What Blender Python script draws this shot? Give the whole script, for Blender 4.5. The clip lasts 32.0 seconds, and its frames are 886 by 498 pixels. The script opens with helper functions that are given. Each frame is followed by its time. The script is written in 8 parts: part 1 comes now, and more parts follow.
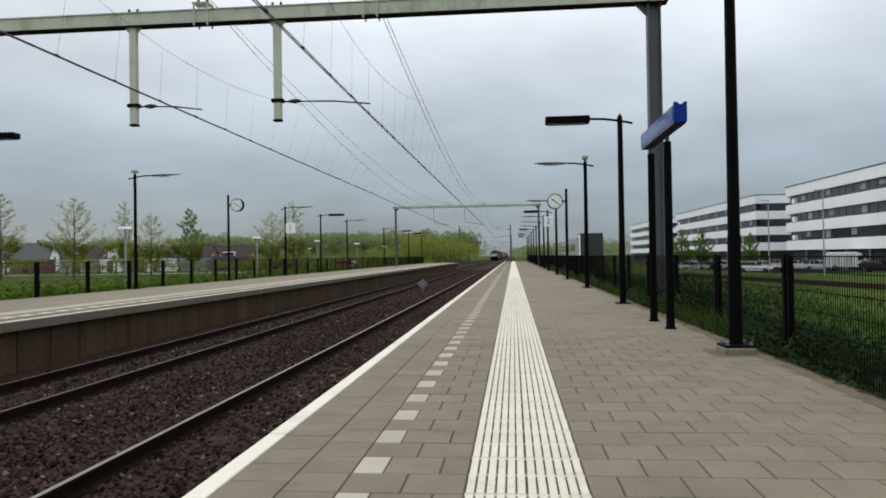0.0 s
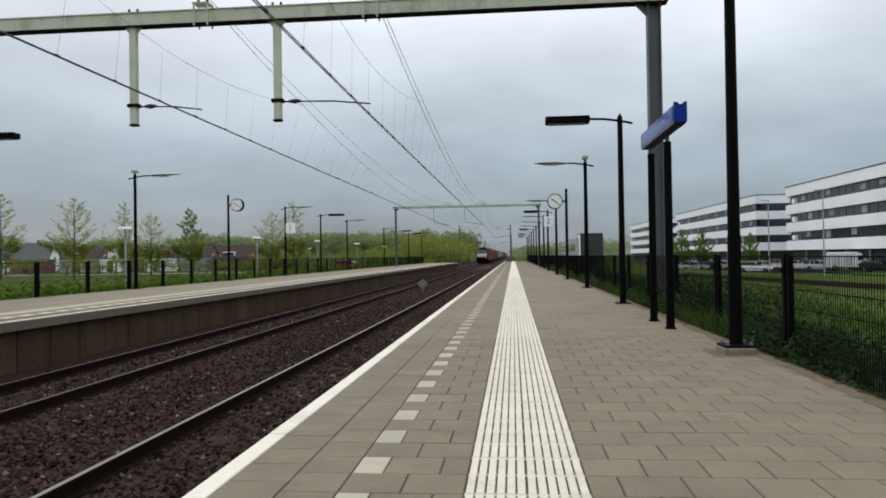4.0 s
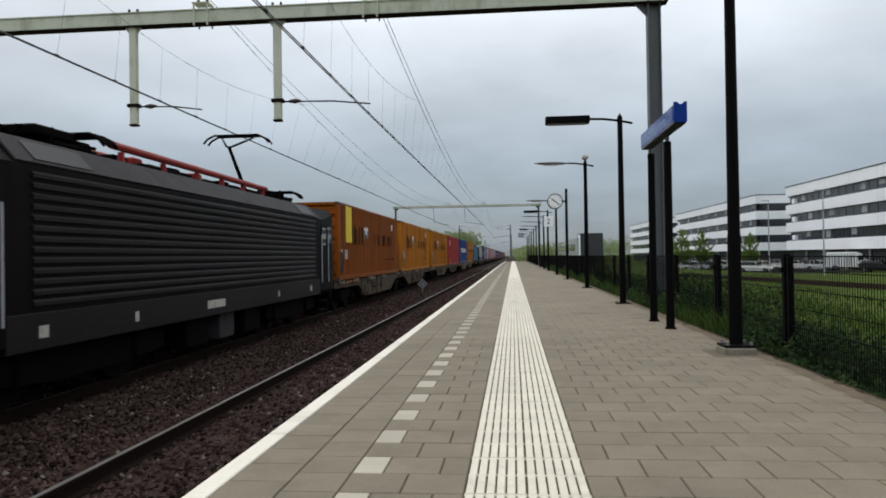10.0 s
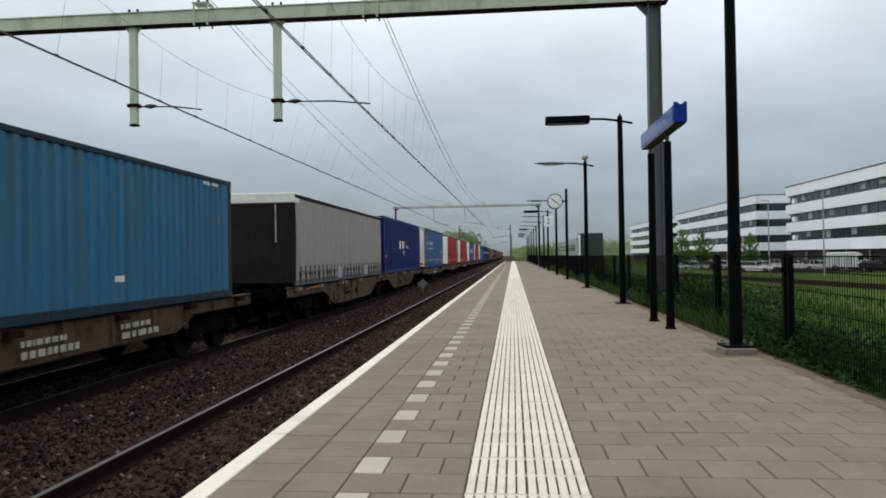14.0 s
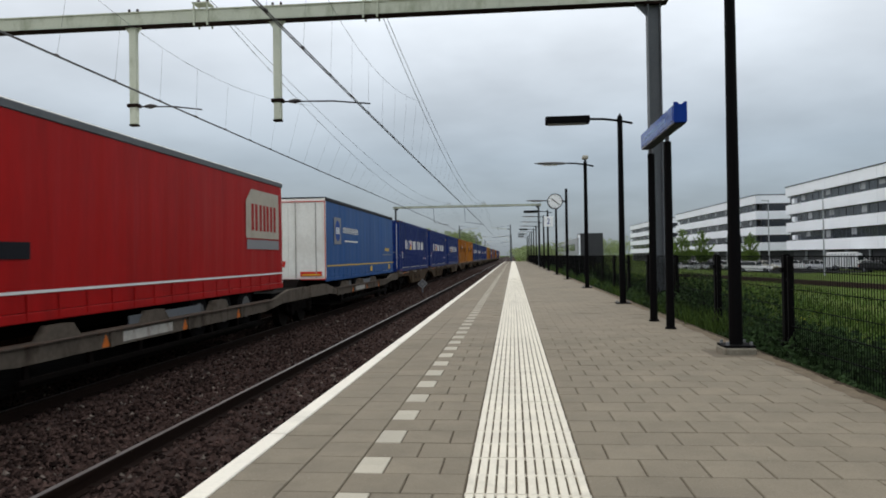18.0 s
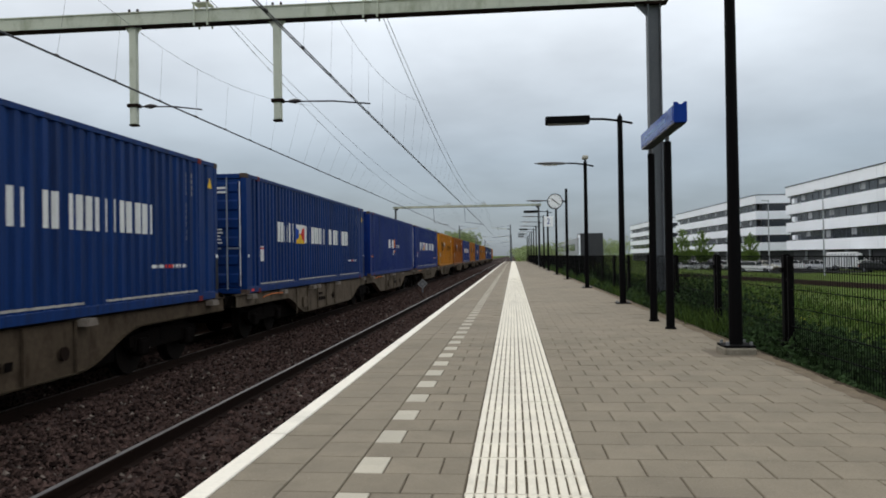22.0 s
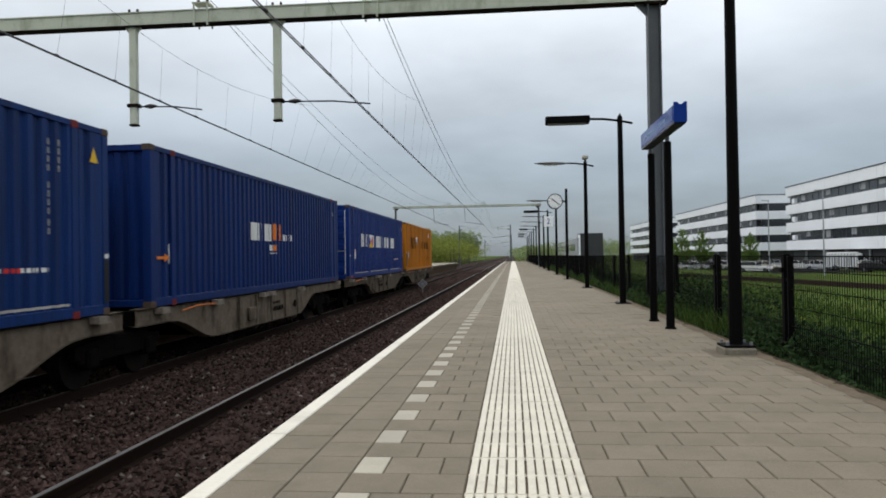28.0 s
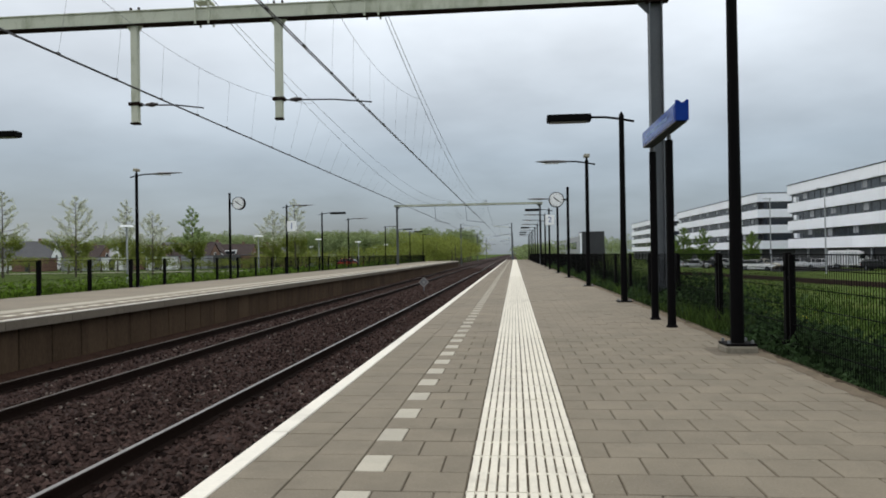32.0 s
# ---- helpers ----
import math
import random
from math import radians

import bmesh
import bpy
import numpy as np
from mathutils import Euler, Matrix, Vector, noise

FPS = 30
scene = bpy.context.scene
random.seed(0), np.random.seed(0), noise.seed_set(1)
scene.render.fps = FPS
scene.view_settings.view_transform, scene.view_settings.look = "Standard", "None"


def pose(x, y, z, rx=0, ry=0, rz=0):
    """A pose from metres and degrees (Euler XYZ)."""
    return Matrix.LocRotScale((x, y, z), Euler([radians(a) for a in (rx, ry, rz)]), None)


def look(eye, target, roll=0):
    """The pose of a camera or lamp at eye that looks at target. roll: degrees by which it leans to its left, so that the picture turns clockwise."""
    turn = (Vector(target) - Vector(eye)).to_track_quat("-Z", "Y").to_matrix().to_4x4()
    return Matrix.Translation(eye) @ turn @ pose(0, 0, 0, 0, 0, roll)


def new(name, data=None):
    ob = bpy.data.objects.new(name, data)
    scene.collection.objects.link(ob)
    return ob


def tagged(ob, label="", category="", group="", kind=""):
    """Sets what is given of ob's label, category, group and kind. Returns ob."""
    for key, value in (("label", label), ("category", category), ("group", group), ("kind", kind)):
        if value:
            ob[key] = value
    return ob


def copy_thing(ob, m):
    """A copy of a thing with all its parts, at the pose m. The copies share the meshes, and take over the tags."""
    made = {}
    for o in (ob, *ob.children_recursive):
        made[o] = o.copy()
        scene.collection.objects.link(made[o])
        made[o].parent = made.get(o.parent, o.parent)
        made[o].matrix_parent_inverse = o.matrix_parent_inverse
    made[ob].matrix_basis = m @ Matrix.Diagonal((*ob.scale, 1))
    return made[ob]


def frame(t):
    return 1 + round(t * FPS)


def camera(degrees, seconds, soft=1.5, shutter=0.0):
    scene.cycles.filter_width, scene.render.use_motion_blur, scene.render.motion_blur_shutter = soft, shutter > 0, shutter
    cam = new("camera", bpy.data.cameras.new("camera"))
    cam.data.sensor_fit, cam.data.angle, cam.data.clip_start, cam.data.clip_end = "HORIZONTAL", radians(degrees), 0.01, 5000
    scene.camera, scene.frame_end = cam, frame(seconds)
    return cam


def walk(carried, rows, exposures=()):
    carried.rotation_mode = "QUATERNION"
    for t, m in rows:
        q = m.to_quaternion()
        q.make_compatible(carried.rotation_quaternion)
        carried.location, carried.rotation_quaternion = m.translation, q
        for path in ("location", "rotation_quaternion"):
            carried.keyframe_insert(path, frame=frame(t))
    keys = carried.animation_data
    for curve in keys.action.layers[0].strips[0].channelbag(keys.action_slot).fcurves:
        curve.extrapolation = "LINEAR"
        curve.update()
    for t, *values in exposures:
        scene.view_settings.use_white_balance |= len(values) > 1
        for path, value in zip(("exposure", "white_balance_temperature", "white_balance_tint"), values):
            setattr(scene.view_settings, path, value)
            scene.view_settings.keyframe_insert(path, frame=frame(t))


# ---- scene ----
cam = camera(62.4, 32.0, soft=1.8, shutter=0.05)
EYE = (0.0, 0.0, 1.092)
VIEW_A = look(EYE, (-9.5217, 99.5407, 2.107), -0.871)
VIEW_B = look(EYE, (-9.7107, 99.5224, 1.877), -0.871)
VIEW_M = look(EYE, (-9.6162, 99.5316, 1.992), -0.871)
walk(cam, [(0.0, VIEW_A), (31.0, VIEW_A), (31.5, VIEW_M), (32.0, VIEW_B)], exposures=((0.0, -0.05), (14.0, -0.04), (26.0, 0.0), (32.0, 0.0)))
scene.view_settings.exposure = 0.0

# ---- plan: x across, y along the line, platform top at z 0 ----
EDGE = -1.537            # near platform edge
FAR_EDGE = -9.294        # far platform edge
RAIL_TOP = -0.882
NEAR_TRACK = -3.287
FAR_TRACK = -7.554
SPEED = 28.75            # metres a second
END = 134.0              # end of the near platform
FAR_END = 124.0


# ---- world and sun: a bright overcast sky ----
def build_sky():
    world = bpy.data.worlds.new("overcast_sky")
    scene.world = world
    world.use_nodes = True
    nt = world.node_tree
    nt.nodes.clear()
    out = nt.nodes.new("ShaderNodeOutputWorld")
    bg = nt.nodes.new("ShaderNodeBackground")
    sky = nt.nodes.new("ShaderNodeTexSky")
    sky.sky_type = "NISHITA"
    sky.sun_disc = False
    sky.sun_elevation = radians(46)
    sky.sun_rotation = radians(-42)
    co = nt.nodes.new("ShaderNodeTexCoord")
    sep = nt.nodes.new("ShaderNodeSeparateXYZ")
    nt.links.new(co.outputs["Generated"], sep.inputs[0])
    # cloud deck seen in perspective: direction divided by height
    add = nt.nodes.new("ShaderNodeMath")
    add.operation = "ADD"
    add.inputs[1].default_value = 0.22
    nt.links.new(sep.outputs["Z"], add.inputs[0])
    comb = nt.nodes.new("ShaderNodeCombineXYZ")
    for i in (0, 1, 2):
        nt.links.new(add.outputs[0], comb.inputs[i])
    div = nt.nodes.new("ShaderNodeVectorMath")
    div.operation = "DIVIDE"
    nt.links.new(co.outputs["Generated"], div.inputs[0])
    nt.links.new(comb.outputs[0], div.inputs[1])
    big = nt.nodes.new("ShaderNodeTexNoise")
    big.inputs["Scale"].default_value = 1.15
    big.inputs["Detail"].default_value = 5
    big.inputs["Roughness"].default_value = 0.5
    nt.links.new(div.outputs[0], big.inputs["Vector"])
    ramp = nt.nodes.new("ShaderNodeValToRGB")
    els = ramp.color_ramp.elements
    els[0].position, els[0].color = 0.0, SKY_LOW
    els[1].position, els[1].color = 0.37, SKY_HIGH
    e = els.new(0.13)
    e.color = SKY_MID
    e = els.new(1.0)
    e.color = SKY_ZENITH
    nt.links.new(sep.outputs["Z"], ramp.inputs[0])
    cl = nt.nodes.new("ShaderNodeMapRange")
    cl.inputs["From Min"].default_value, cl.inputs["From Max"].default_value = 0.3, 0.7
    cl.inputs["To Min"].default_value, cl.inputs["To Max"].default_value = 0.78, 1.2
    nt.links.new(big.outputs["Fac"], cl.inputs["Value"])
    mul = nt.nodes.new("ShaderNodeVectorMath")
    mul.operation = "SCALE"
    nt.links.new(ramp.outputs[0], mul.inputs[0])
    nt.links.new(cl.outputs[0], mul.inputs["Scale"])
    skys = nt.nodes.new("ShaderNodeVectorMath")
    skys.operation = "SCALE"
    skys.inputs["Scale"].default_value = 0.012
    nt.links.new(sky.outputs[0], skys.inputs[0])
    # thinner cloud ahead lets more light through
    dot = nt.nodes.new("ShaderNodeVectorMath")
    dot.operation = "DOT_PRODUCT"
    nt.links.new(co.outputs["Generated"], dot.inputs[0])
    dot.inputs[1].default_value = (0.075, 0.962, 0.262)
    thin = nt.nodes.new("ShaderNodeMapRange")
    thin.interpolation_type = "SMOOTHSTEP"
    thin.inputs["From Min"].default_value, thin.inputs["From Max"].default_value = 0.93, 1.0
    thin.inputs["To Min"].default_value, thin.inputs["To Max"].default_value = 0.955, 1.15
    nt.links.new(dot.outputs["Value"], thin.inputs["Value"])
    mul2 = nt.nodes.new("ShaderNodeVectorMath")
    mul2.operation = "SCALE"
    nt.links.new(mul.outputs[0], mul2.inputs[0])
    nt.links.new(thin.outputs[0], mul2.inputs["Scale"])
    tot = nt.nodes.new("ShaderNodeVectorMath")
    tot.operation = "ADD"
    # the cloud is thinner again behind the platform's south end
    back = nt.nodes.new("ShaderNodeMapRange")
    back.interpolation_type = "SMOOTHSTEP"
    back.inputs["From Min"].default_value, back.inputs["From Max"].default_value = 0.1, -0.9
    back.inputs["To Min"].default_value, back.inputs["To Max"].default_value = 1.0, 1.18
    nt.links.new(sep.outputs["Y"], back.inputs["Value"])
    mul3 = nt.nodes.new("ShaderNodeVectorMath")
    mul3.operation = "SCALE"
    nt.links.new(mul2.outputs[0], mul3.inputs[0])
    nt.links.new(back.outputs[0], mul3.inputs["Scale"])
    nt.links.new(mul3.outputs[0], tot.inputs[0])
    nt.links.new(skys.outputs[0], tot.inputs[1])
    nt.links.new(tot.outputs[0], bg.inputs["Color"])
    bg.inputs["Strength"].default_value = 1.0
    nt.links.new(bg.outputs[0], out.inputs[0])
    sun = new("sun", bpy.data.lights.new("sun", "SUN"))
    sun.data.energy, sun.data.angle, sun.data.color = 1.1, radians(50), (1.0, 0.95, 0.88)
    sun.matrix_world = look((-34, 38, 52.8), (0, 0, 0))


SKY_ZENITH = (1.2, 1.22, 1.23, 1)
SKY_LOW = (0.2, 0.244, 0.286, 1)
SKY_MID = (0.345, 0.405, 0.465, 1)
SKY_HIGH = (0.9, 0.945, 0.99, 1)
build_sky()


# ---- mesh building ----
class Shape:
    """Collects faces for one mesh."""

    def __init__(self):
        self.v, self.f, self.m = [], [], []
        self.k = 0

    def quad(self, *pts):
        n = len(self.v)
        self.v.extend(tuple(q) for q in pts)
        self.f.append(tuple(range(n, n + len(pts))))
        self.m.append(self.k)
        return self

    def box(self, x0, x1, y0, y1, z0, z1, c=0.0):
        if c <= 0:
            n = len(self.v)
            self.v += [(x0, y0, z0), (x1, y0, z0), (x1, y1, z0), (x0, y1, z0), (x0, y0, z1), (x1, y0, z1), (x1, y1, z1), (x0, y1, z1)]
            for q in ((0, 3, 2, 1), (4, 5, 6, 7), (0, 1, 5, 4), (1, 2, 6, 5), (2, 3, 7, 6), (3, 0, 4, 7)):
                self.f.append(tuple(n + i for i in q))
                self.m.append(self.k)
            return self
        # chamfered on all edges
        n = len(self.v)
        idx = {}
        for sx in (0, 1):
            for sy in (0, 1):
                for sz in (0, 1):
                    X, Y, Z = (x0, x1)[sx], (y0, y1)[sy], (z0, z1)[sz]
                    dx, dy, dz = (c, -c)[sx], (c, -c)[sy], (c, -c)[sz]
                    for a, q in enumerate(((X, Y + dy, Z + dz), (X + dx, Y, Z + dz), (X + dx, Y + dy, Z))):
                        idx[sx, sy, sz, a] = len(self.v)
                        self.v.append(q)
        F = []
        for s in (0, 1):
            F.append([idx[s, 0, 0, 0], idx[s, 1, 0, 0], idx[s, 1, 1, 0], idx[s, 0, 1, 0]][::1 if s else -1])
            F.append([idx[0, s, 0, 1], idx[1, s, 0, 1], idx[1, s, 1, 1], idx[0, s, 1, 1]][::-1 if s else 1])
            F.append([idx[0, 0, s, 2], idx[1, 0, s, 2], idx[1, 1, s, 2], idx[0, 1, s, 2]][::1 if s else -1])
        for a in (0, 1):
            for b in (0, 1):
                F.append([idx[a, b, 0, 0], idx[a, b, 1, 0], idx[a, b, 1, 1], idx[a, b, 0, 1]])
                F.append([idx[a, 0, b, 0], idx[a, 1, b, 0], idx[a, 1, b, 2], idx[a, 0, b, 2]])
                F.append([idx[0, a, b, 1], idx[1, a, b, 1], idx[1, a, b, 2], idx[0, a, b, 2]])
                for d in (0, 1):
                    F.append([idx[a, b, d, 0], idx[a, b, d, 1], idx[a, b, d, 2]])
        for q in F:
            self.f.append(tuple(q))
            self.m.append(self.k)
        return self

    def tube(self, p0, p1, r0, r1=None, n=8, caps=True):
        r1 = r0 if r1 is None else r1
        p0, p1 = Vector(p0), Vector(p1)
        d = (p1 - p0).normalized()
        a = d.orthogonal().normalized()
        b = d.cross(a)
        s = len(self.v)
        for p, r in ((p0, r0), (p1, r1)):
            for i in range(n):
                t = 2 * math.pi * i / n
                self.v.append(tuple(p + r * (math.cos(t) * a + math.sin(t) * b)))
        for i in range(n):
            j = (i + 1) % n
            self.f.append((s + i, s + j, s + n + j, s + n + i))
            self.m.append(self.k)
        if caps:
            self.f.append(tuple(s + i for i in reversed(range(n))))
            self.f.append(tuple(s + n + i for i in range(n)))
            self.m += [self.k, self.k]
        return self

    def pipe(self, pts, r, n=6):
        pts = [Vector(p) for p in pts]
        rings = []
        for i, p in enumerate(pts):
            d = (pts[min(i + 1, len(pts) - 1)] - pts[max(i - 1, 0)]).normalized()
            a = d.cross(Vector((0.013, 0.021, 1.0)) if abs(d.z) < 0.95 else Vector((1, 0.01, 0))).normalized()
            b = d.cross(a)
            rings.append([p + r * (math.cos(2 * math.pi * k / n) * a + math.sin(2 * math.pi * k / n) * b) for k in range(n)])
        return self.loft(rings)

    def prism(self, poly, axis, a, b):
        """poly: 2D points; axis 'x': (y, z) points, 'y': (x, z) points, 'z': (x, y) points."""
        def at(q, h):
            return {"x": (h, q[0], q[1]), "y": (q[0], h, q[1]), "z": (q[0], q[1], h)}[axis]
        s, n = len(self.v), len(poly)
        self.v += [at(q, a) for q in poly] + [at(q, b) for q in poly]
        for i in range(n):
            j = (i + 1) % n
            self.f.append((s + i, s + j, s + n + j, s + n + i))
            self.m.append(self.k)
        self.f.append(tuple(s + i for i in reversed(range(n))))
        self.f.append(tuple(s + n + i for i in range(n)))
        self.m += [self.k, self.k]
        return self

    def loft(self, rings, close=True):
        s, n = len(self.v), len(rings[0])
        for r in rings:
            self.v += [tuple(q) for q in r]
        for k in range(len(rings) - 1):
            for i in range(n):
                j = (i + 1) % n
                self.f.append((s + k * n + i, s + k * n + j, s + (k + 1) * n + j, s + (k + 1) * n + i))
                self.m.append(self.k)
        if close:
            self.f.append(tuple(s + i for i in reversed(range(n))))
            self.f.append(tuple(s + (len(rings) - 1) * n + i for i in range(n)))
            self.m += [self.k, self.k]
        return self

    def data(self, name, *mats, smooth=False):
        me = bpy.data.meshes.new(name)
        me.from_pydata(self.v, [], self.f)
        for m in mats:
            me.materials.append(m)
        if len(mats) > 1:
            me.polygons.foreach_set("material_index", self.m)
        bm = bmesh.new()
        bm.from_mesh(me)
        bmesh.ops.recalc_face_normals(bm, faces=bm.faces)
        bm.to_mesh(me)
        bm.free()
        if smooth:
            me.polygons.foreach_set("use_smooth", [True] * len(me.polygons))
        return me


def part(name, shape, material, parent, label="", at=None, smooth=False):
    mats = material if isinstance(material, (list, tuple)) else (material,)
    if name in ("lettering_bars", "yellow_notices"):
        # every bar is a piece of its own
        for k, f in enumerate(shape.f):
            one = Shape().quad(*[shape.v[i] for i in f])
            ob = part(name[:-1], one, material, parent, label.replace("bars", "bar") if k == 0 else "", at)
        return ob
    me = shape if isinstance(shape, bpy.types.Mesh) else shape.data(name, *mats, smooth=smooth)
    ob = new(name, me)
    ob.parent = parent
    if at is not None:
        ob.matrix_basis = at if isinstance(at, Matrix) else pose(*at)
    if label or name == "number_bars":
        tagged(ob, label, kind="stuff" if name == "number_bars" else "")
    return ob


def thing(name, label, category, group="", at=(0, 0, 0), rz=0.0, kind=""):
    ob = new(name)
    ob.empty_display_size = 0.2
    ob.matrix_basis = pose(*at, 0, 0, rz)
    return tagged(ob, label, category, group, kind)


def solo(name, shape, material, label, category="", kind="", at=(0, 0, 0), group="", smooth=False):
    ob = part(name, shape, material, None, "", at, smooth)
    return tagged(ob, label, category, group, kind)


# ---- materials ----
def material(name, color, rough=0.6, metal=0.0, var=0.15, scale=3.0, fine=40.0, bump=0.1, dirt=None, dirt_amount=0.0,
             tint=False, spec=0.22, stretch=(1, 1, 1), island=0.0, rnd=0.0, dirt_from=0.5, speck=None):
    m = bpy.data.materials.new(name)
    m.use_nodes = True
    nt = m.node_tree
    b = nt.nodes["Principled BSDF"]
    b.inputs["Metallic"].default_value = metal
    b.inputs["Specular IOR Level"].default_value = spec
    co = nt.nodes.new("ShaderNodeTexCoord")
    mp = nt.nodes.new("ShaderNodeMapping")
    mp.inputs["Scale"].default_value = stretch
    src = co.outputs["Object"]
    if rnd:
        place = nt.nodes.new("ShaderNodeObjectInfo")
        shift = nt.nodes.new("ShaderNodeVectorMath")
        shift.operation = "ADD"
        nt.links.new(src, shift.inputs[0])
        nt.links.new(place.outputs["Location"], shift.inputs[1])
        src = shift.outputs[0]
    nt.links.new(src, mp.inputs[0])
    n1 = nt.nodes.new("ShaderNodeTexNoise")
    n1.inputs["Scale"].default_value, n1.inputs["Detail"].default_value = scale, 4
    n2 = nt.nodes.new("ShaderNodeTexNoise")
    n2.inputs["Scale"].default_value, n2.inputs["Detail"].default_value = fine, 3
    nt.links.new(mp.outputs[0], n1.inputs["Vector"])
    nt.links.new(mp.outputs[0], n2.inputs["Vector"])
    av = nt.nodes.new("ShaderNodeMath")
    av.operation = "ADD"
    nt.links.new(n1.outputs["Fac"], av.inputs[0])
    nt.links.new(n2.outputs["Fac"], av.inputs[1])
    mr = nt.nodes.new("ShaderNodeMapRange")
    mr.inputs["From Min"].default_value, mr.inputs["From Max"].default_value = 0.6, 1.4
    mr.inputs["To Min"].default_value, mr.inputs["To Max"].default_value = 1 - var, 1 + var
    nt.links.new(av.outputs[0], mr.inputs["Value"])
    fac = mr.outputs[0]
    info = None
    if rnd or tint:
        info = nt.nodes.new("ShaderNodeObjectInfo")
    for amount, kind in ((rnd, "o"), (island, "i")):
        if not amount:
            continue
        pick = info.outputs["Random"] if kind == "o" else nt.nodes.new("ShaderNodeNewGeometry").outputs["Random Per Island"]
        r = nt.nodes.new("ShaderNodeMapRange")
        r.inputs["To Min"].default_value, r.inputs["To Max"].default_value = 1 - amount, 1 + amount
        nt.links.new(pick, r.inputs["Value"])
        mm = nt.nodes.new("ShaderNodeMath")
        mm.operation = "MULTIPLY"
        nt.links.new(fac, mm.inputs[0])
        nt.links.new(r.outputs[0], mm.inputs[1])
        fac = mm.outputs[0]
    sc = nt.nodes.new("ShaderNodeVectorMath")
    sc.operation = "SCALE"
    if tint:
        tm = nt.nodes.new("ShaderNodeVectorMath")
        tm.operation = "MULTIPLY"
        tm.inputs[0].default_value = color[:3]
        nt.links.new(info.outputs["Color"], tm.inputs[1])
        nt.links.new(tm.outputs[0], sc.inputs[0])
    else:
        sc.inputs[0].default_value = color[:3]
    nt.links.new(fac, sc.inputs["Scale"])
    col = sc.outputs[0]
    if dirt is not None:
        n3 = nt.nodes.new("ShaderNodeTexNoise")
        n3.inputs["Scale"].default_value, n3.inputs["Detail"].default_value, n3.inputs["Roughness"].default_value = scale * 1.7, 6, 0.65
        mp3 = nt.nodes.new("ShaderNodeMapping")
        mp3.inputs["Scale"].default_value = (stretch[0], stretch[1], stretch[2] * 0.45)
        mp3.inputs["Location"].default_value = (3.1, 1.7, 0.4)
        nt.links.new(src, mp3.inputs[0])
        nt.links.new(mp3.outputs[0], n3.inputs["Vector"])
        r3 = nt.nodes.new("ShaderNodeMapRange")
        r3.inputs["From Min"].default_value, r3.inputs["From Max"].default_value = dirt_from, dirt_from + 0.22
        r3.inputs["To Max"].default_value = dirt_amount
        nt.links.new(n3.outputs["Fac"], r3.inputs["Value"])
        mx = nt.nodes.new("ShaderNodeMix")
        mx.data_type = "RGBA"
        nt.links.new(r3.outputs[0], mx.inputs["Factor"])
        nt.links.new(col, mx.inputs["A"])
        mx.inputs["B"].default_value = (*dirt[:3], 1)
        col = mx.outputs["Result"]
    if speck is not None:
        n4 = nt.nodes.new("ShaderNodeTexNoise")
        n4.inputs["Scale"].default_value, n4.inputs["Detail"].default_value = 55, 2
        if info is None:
            info = nt.nodes.new("ShaderNodeObjectInfo")
        mv = nt.nodes.new("ShaderNodeVectorMath")
        mv.operation = "ADD"
        nt.links.new(co.outputs["Object"], mv.inputs[0])
        nt.links.new(info.outputs["Location"], mv.inputs[1])
        nt.links.new(mv.outputs[0], n4.inputs["Vector"])
        r4 = nt.nodes.new("ShaderNodeMapRange")
        r4.inputs["From Min"].default_value, r4.inputs["From Max"].default_value = 0.7, 0.76
        r4.inputs["To Max"].default_value = 0.75
        nt.links.new(n4.outputs["Fac"], r4.inputs["Value"])
        m4 = nt.nodes.new("ShaderNodeMix")
        m4.data_type = "RGBA"
        nt.links.new(r4.outputs[0], m4.inputs["Factor"])
        nt.links.new(col, m4.inputs["A"])
        m4.inputs["B"].default_value = (*speck, 1)
        col = m4.outputs["Result"]
    nt.links.new(col, b.inputs["Base Color"])
    rr = nt.nodes.new("ShaderNodeMapRange")
    rr.inputs["To Min"].default_value, rr.inputs["To Max"].default_value = max(0.03, rough - 0.12), min(1, rough + 0.12)
    nt.links.new(n1.outputs["Fac"], rr.inputs["Value"])
    nt.links.new(rr.outputs[0], b.inputs["Roughness"])
    if bump:
        bp = nt.nodes.new("ShaderNodeBump")
        bp.inputs["Strength"].default_value = bump
        bp.inputs["Distance"].default_value = 0.02
        nt.links.new(n2.outputs["Fac"], bp.inputs["Height"])
        nt.links.new(bp.outputs[0], b.inputs["Normal"])
    return m


def foliage(name, color, lift=0.45, var=0.3, scale=0.5, island=0.4):
    """Leaves: matt, and letting light through."""
    m = material(name, color, 0.75, var=var, scale=scale, fine=4, bump=0, island=island, spec=0.1)
    nt = m.node_tree
    b = nt.nodes["Principled BSDF"]
    tr = nt.nodes.new("ShaderNodeBsdfTranslucent")
    nt.links.new(b.inputs["Base Color"].links[0].from_socket, tr.inputs["Color"])
    mx = nt.nodes.new("ShaderNodeMixShader")
    mx.inputs[0].default_value = lift
    nt.links.new(b.outputs[0], mx.inputs[1])
    nt.links.new(tr.outputs[0], mx.inputs[2])
    nt.links.new(mx.outputs[0], nt.nodes["Material Output"].inputs["Surface"])
    return m


def glow(name, color, strength):
    m = bpy.data.materials.new(name)
    m.use_nodes = True
    b = m.node_tree.nodes["Principled BSDF"]
    b.inputs["Base Color"].default_value = (*color, 1)
    b.inputs["Emission Color"].default_value = (*color, 1)
    b.inputs["Emission Strength"].default_value = strength
    return m


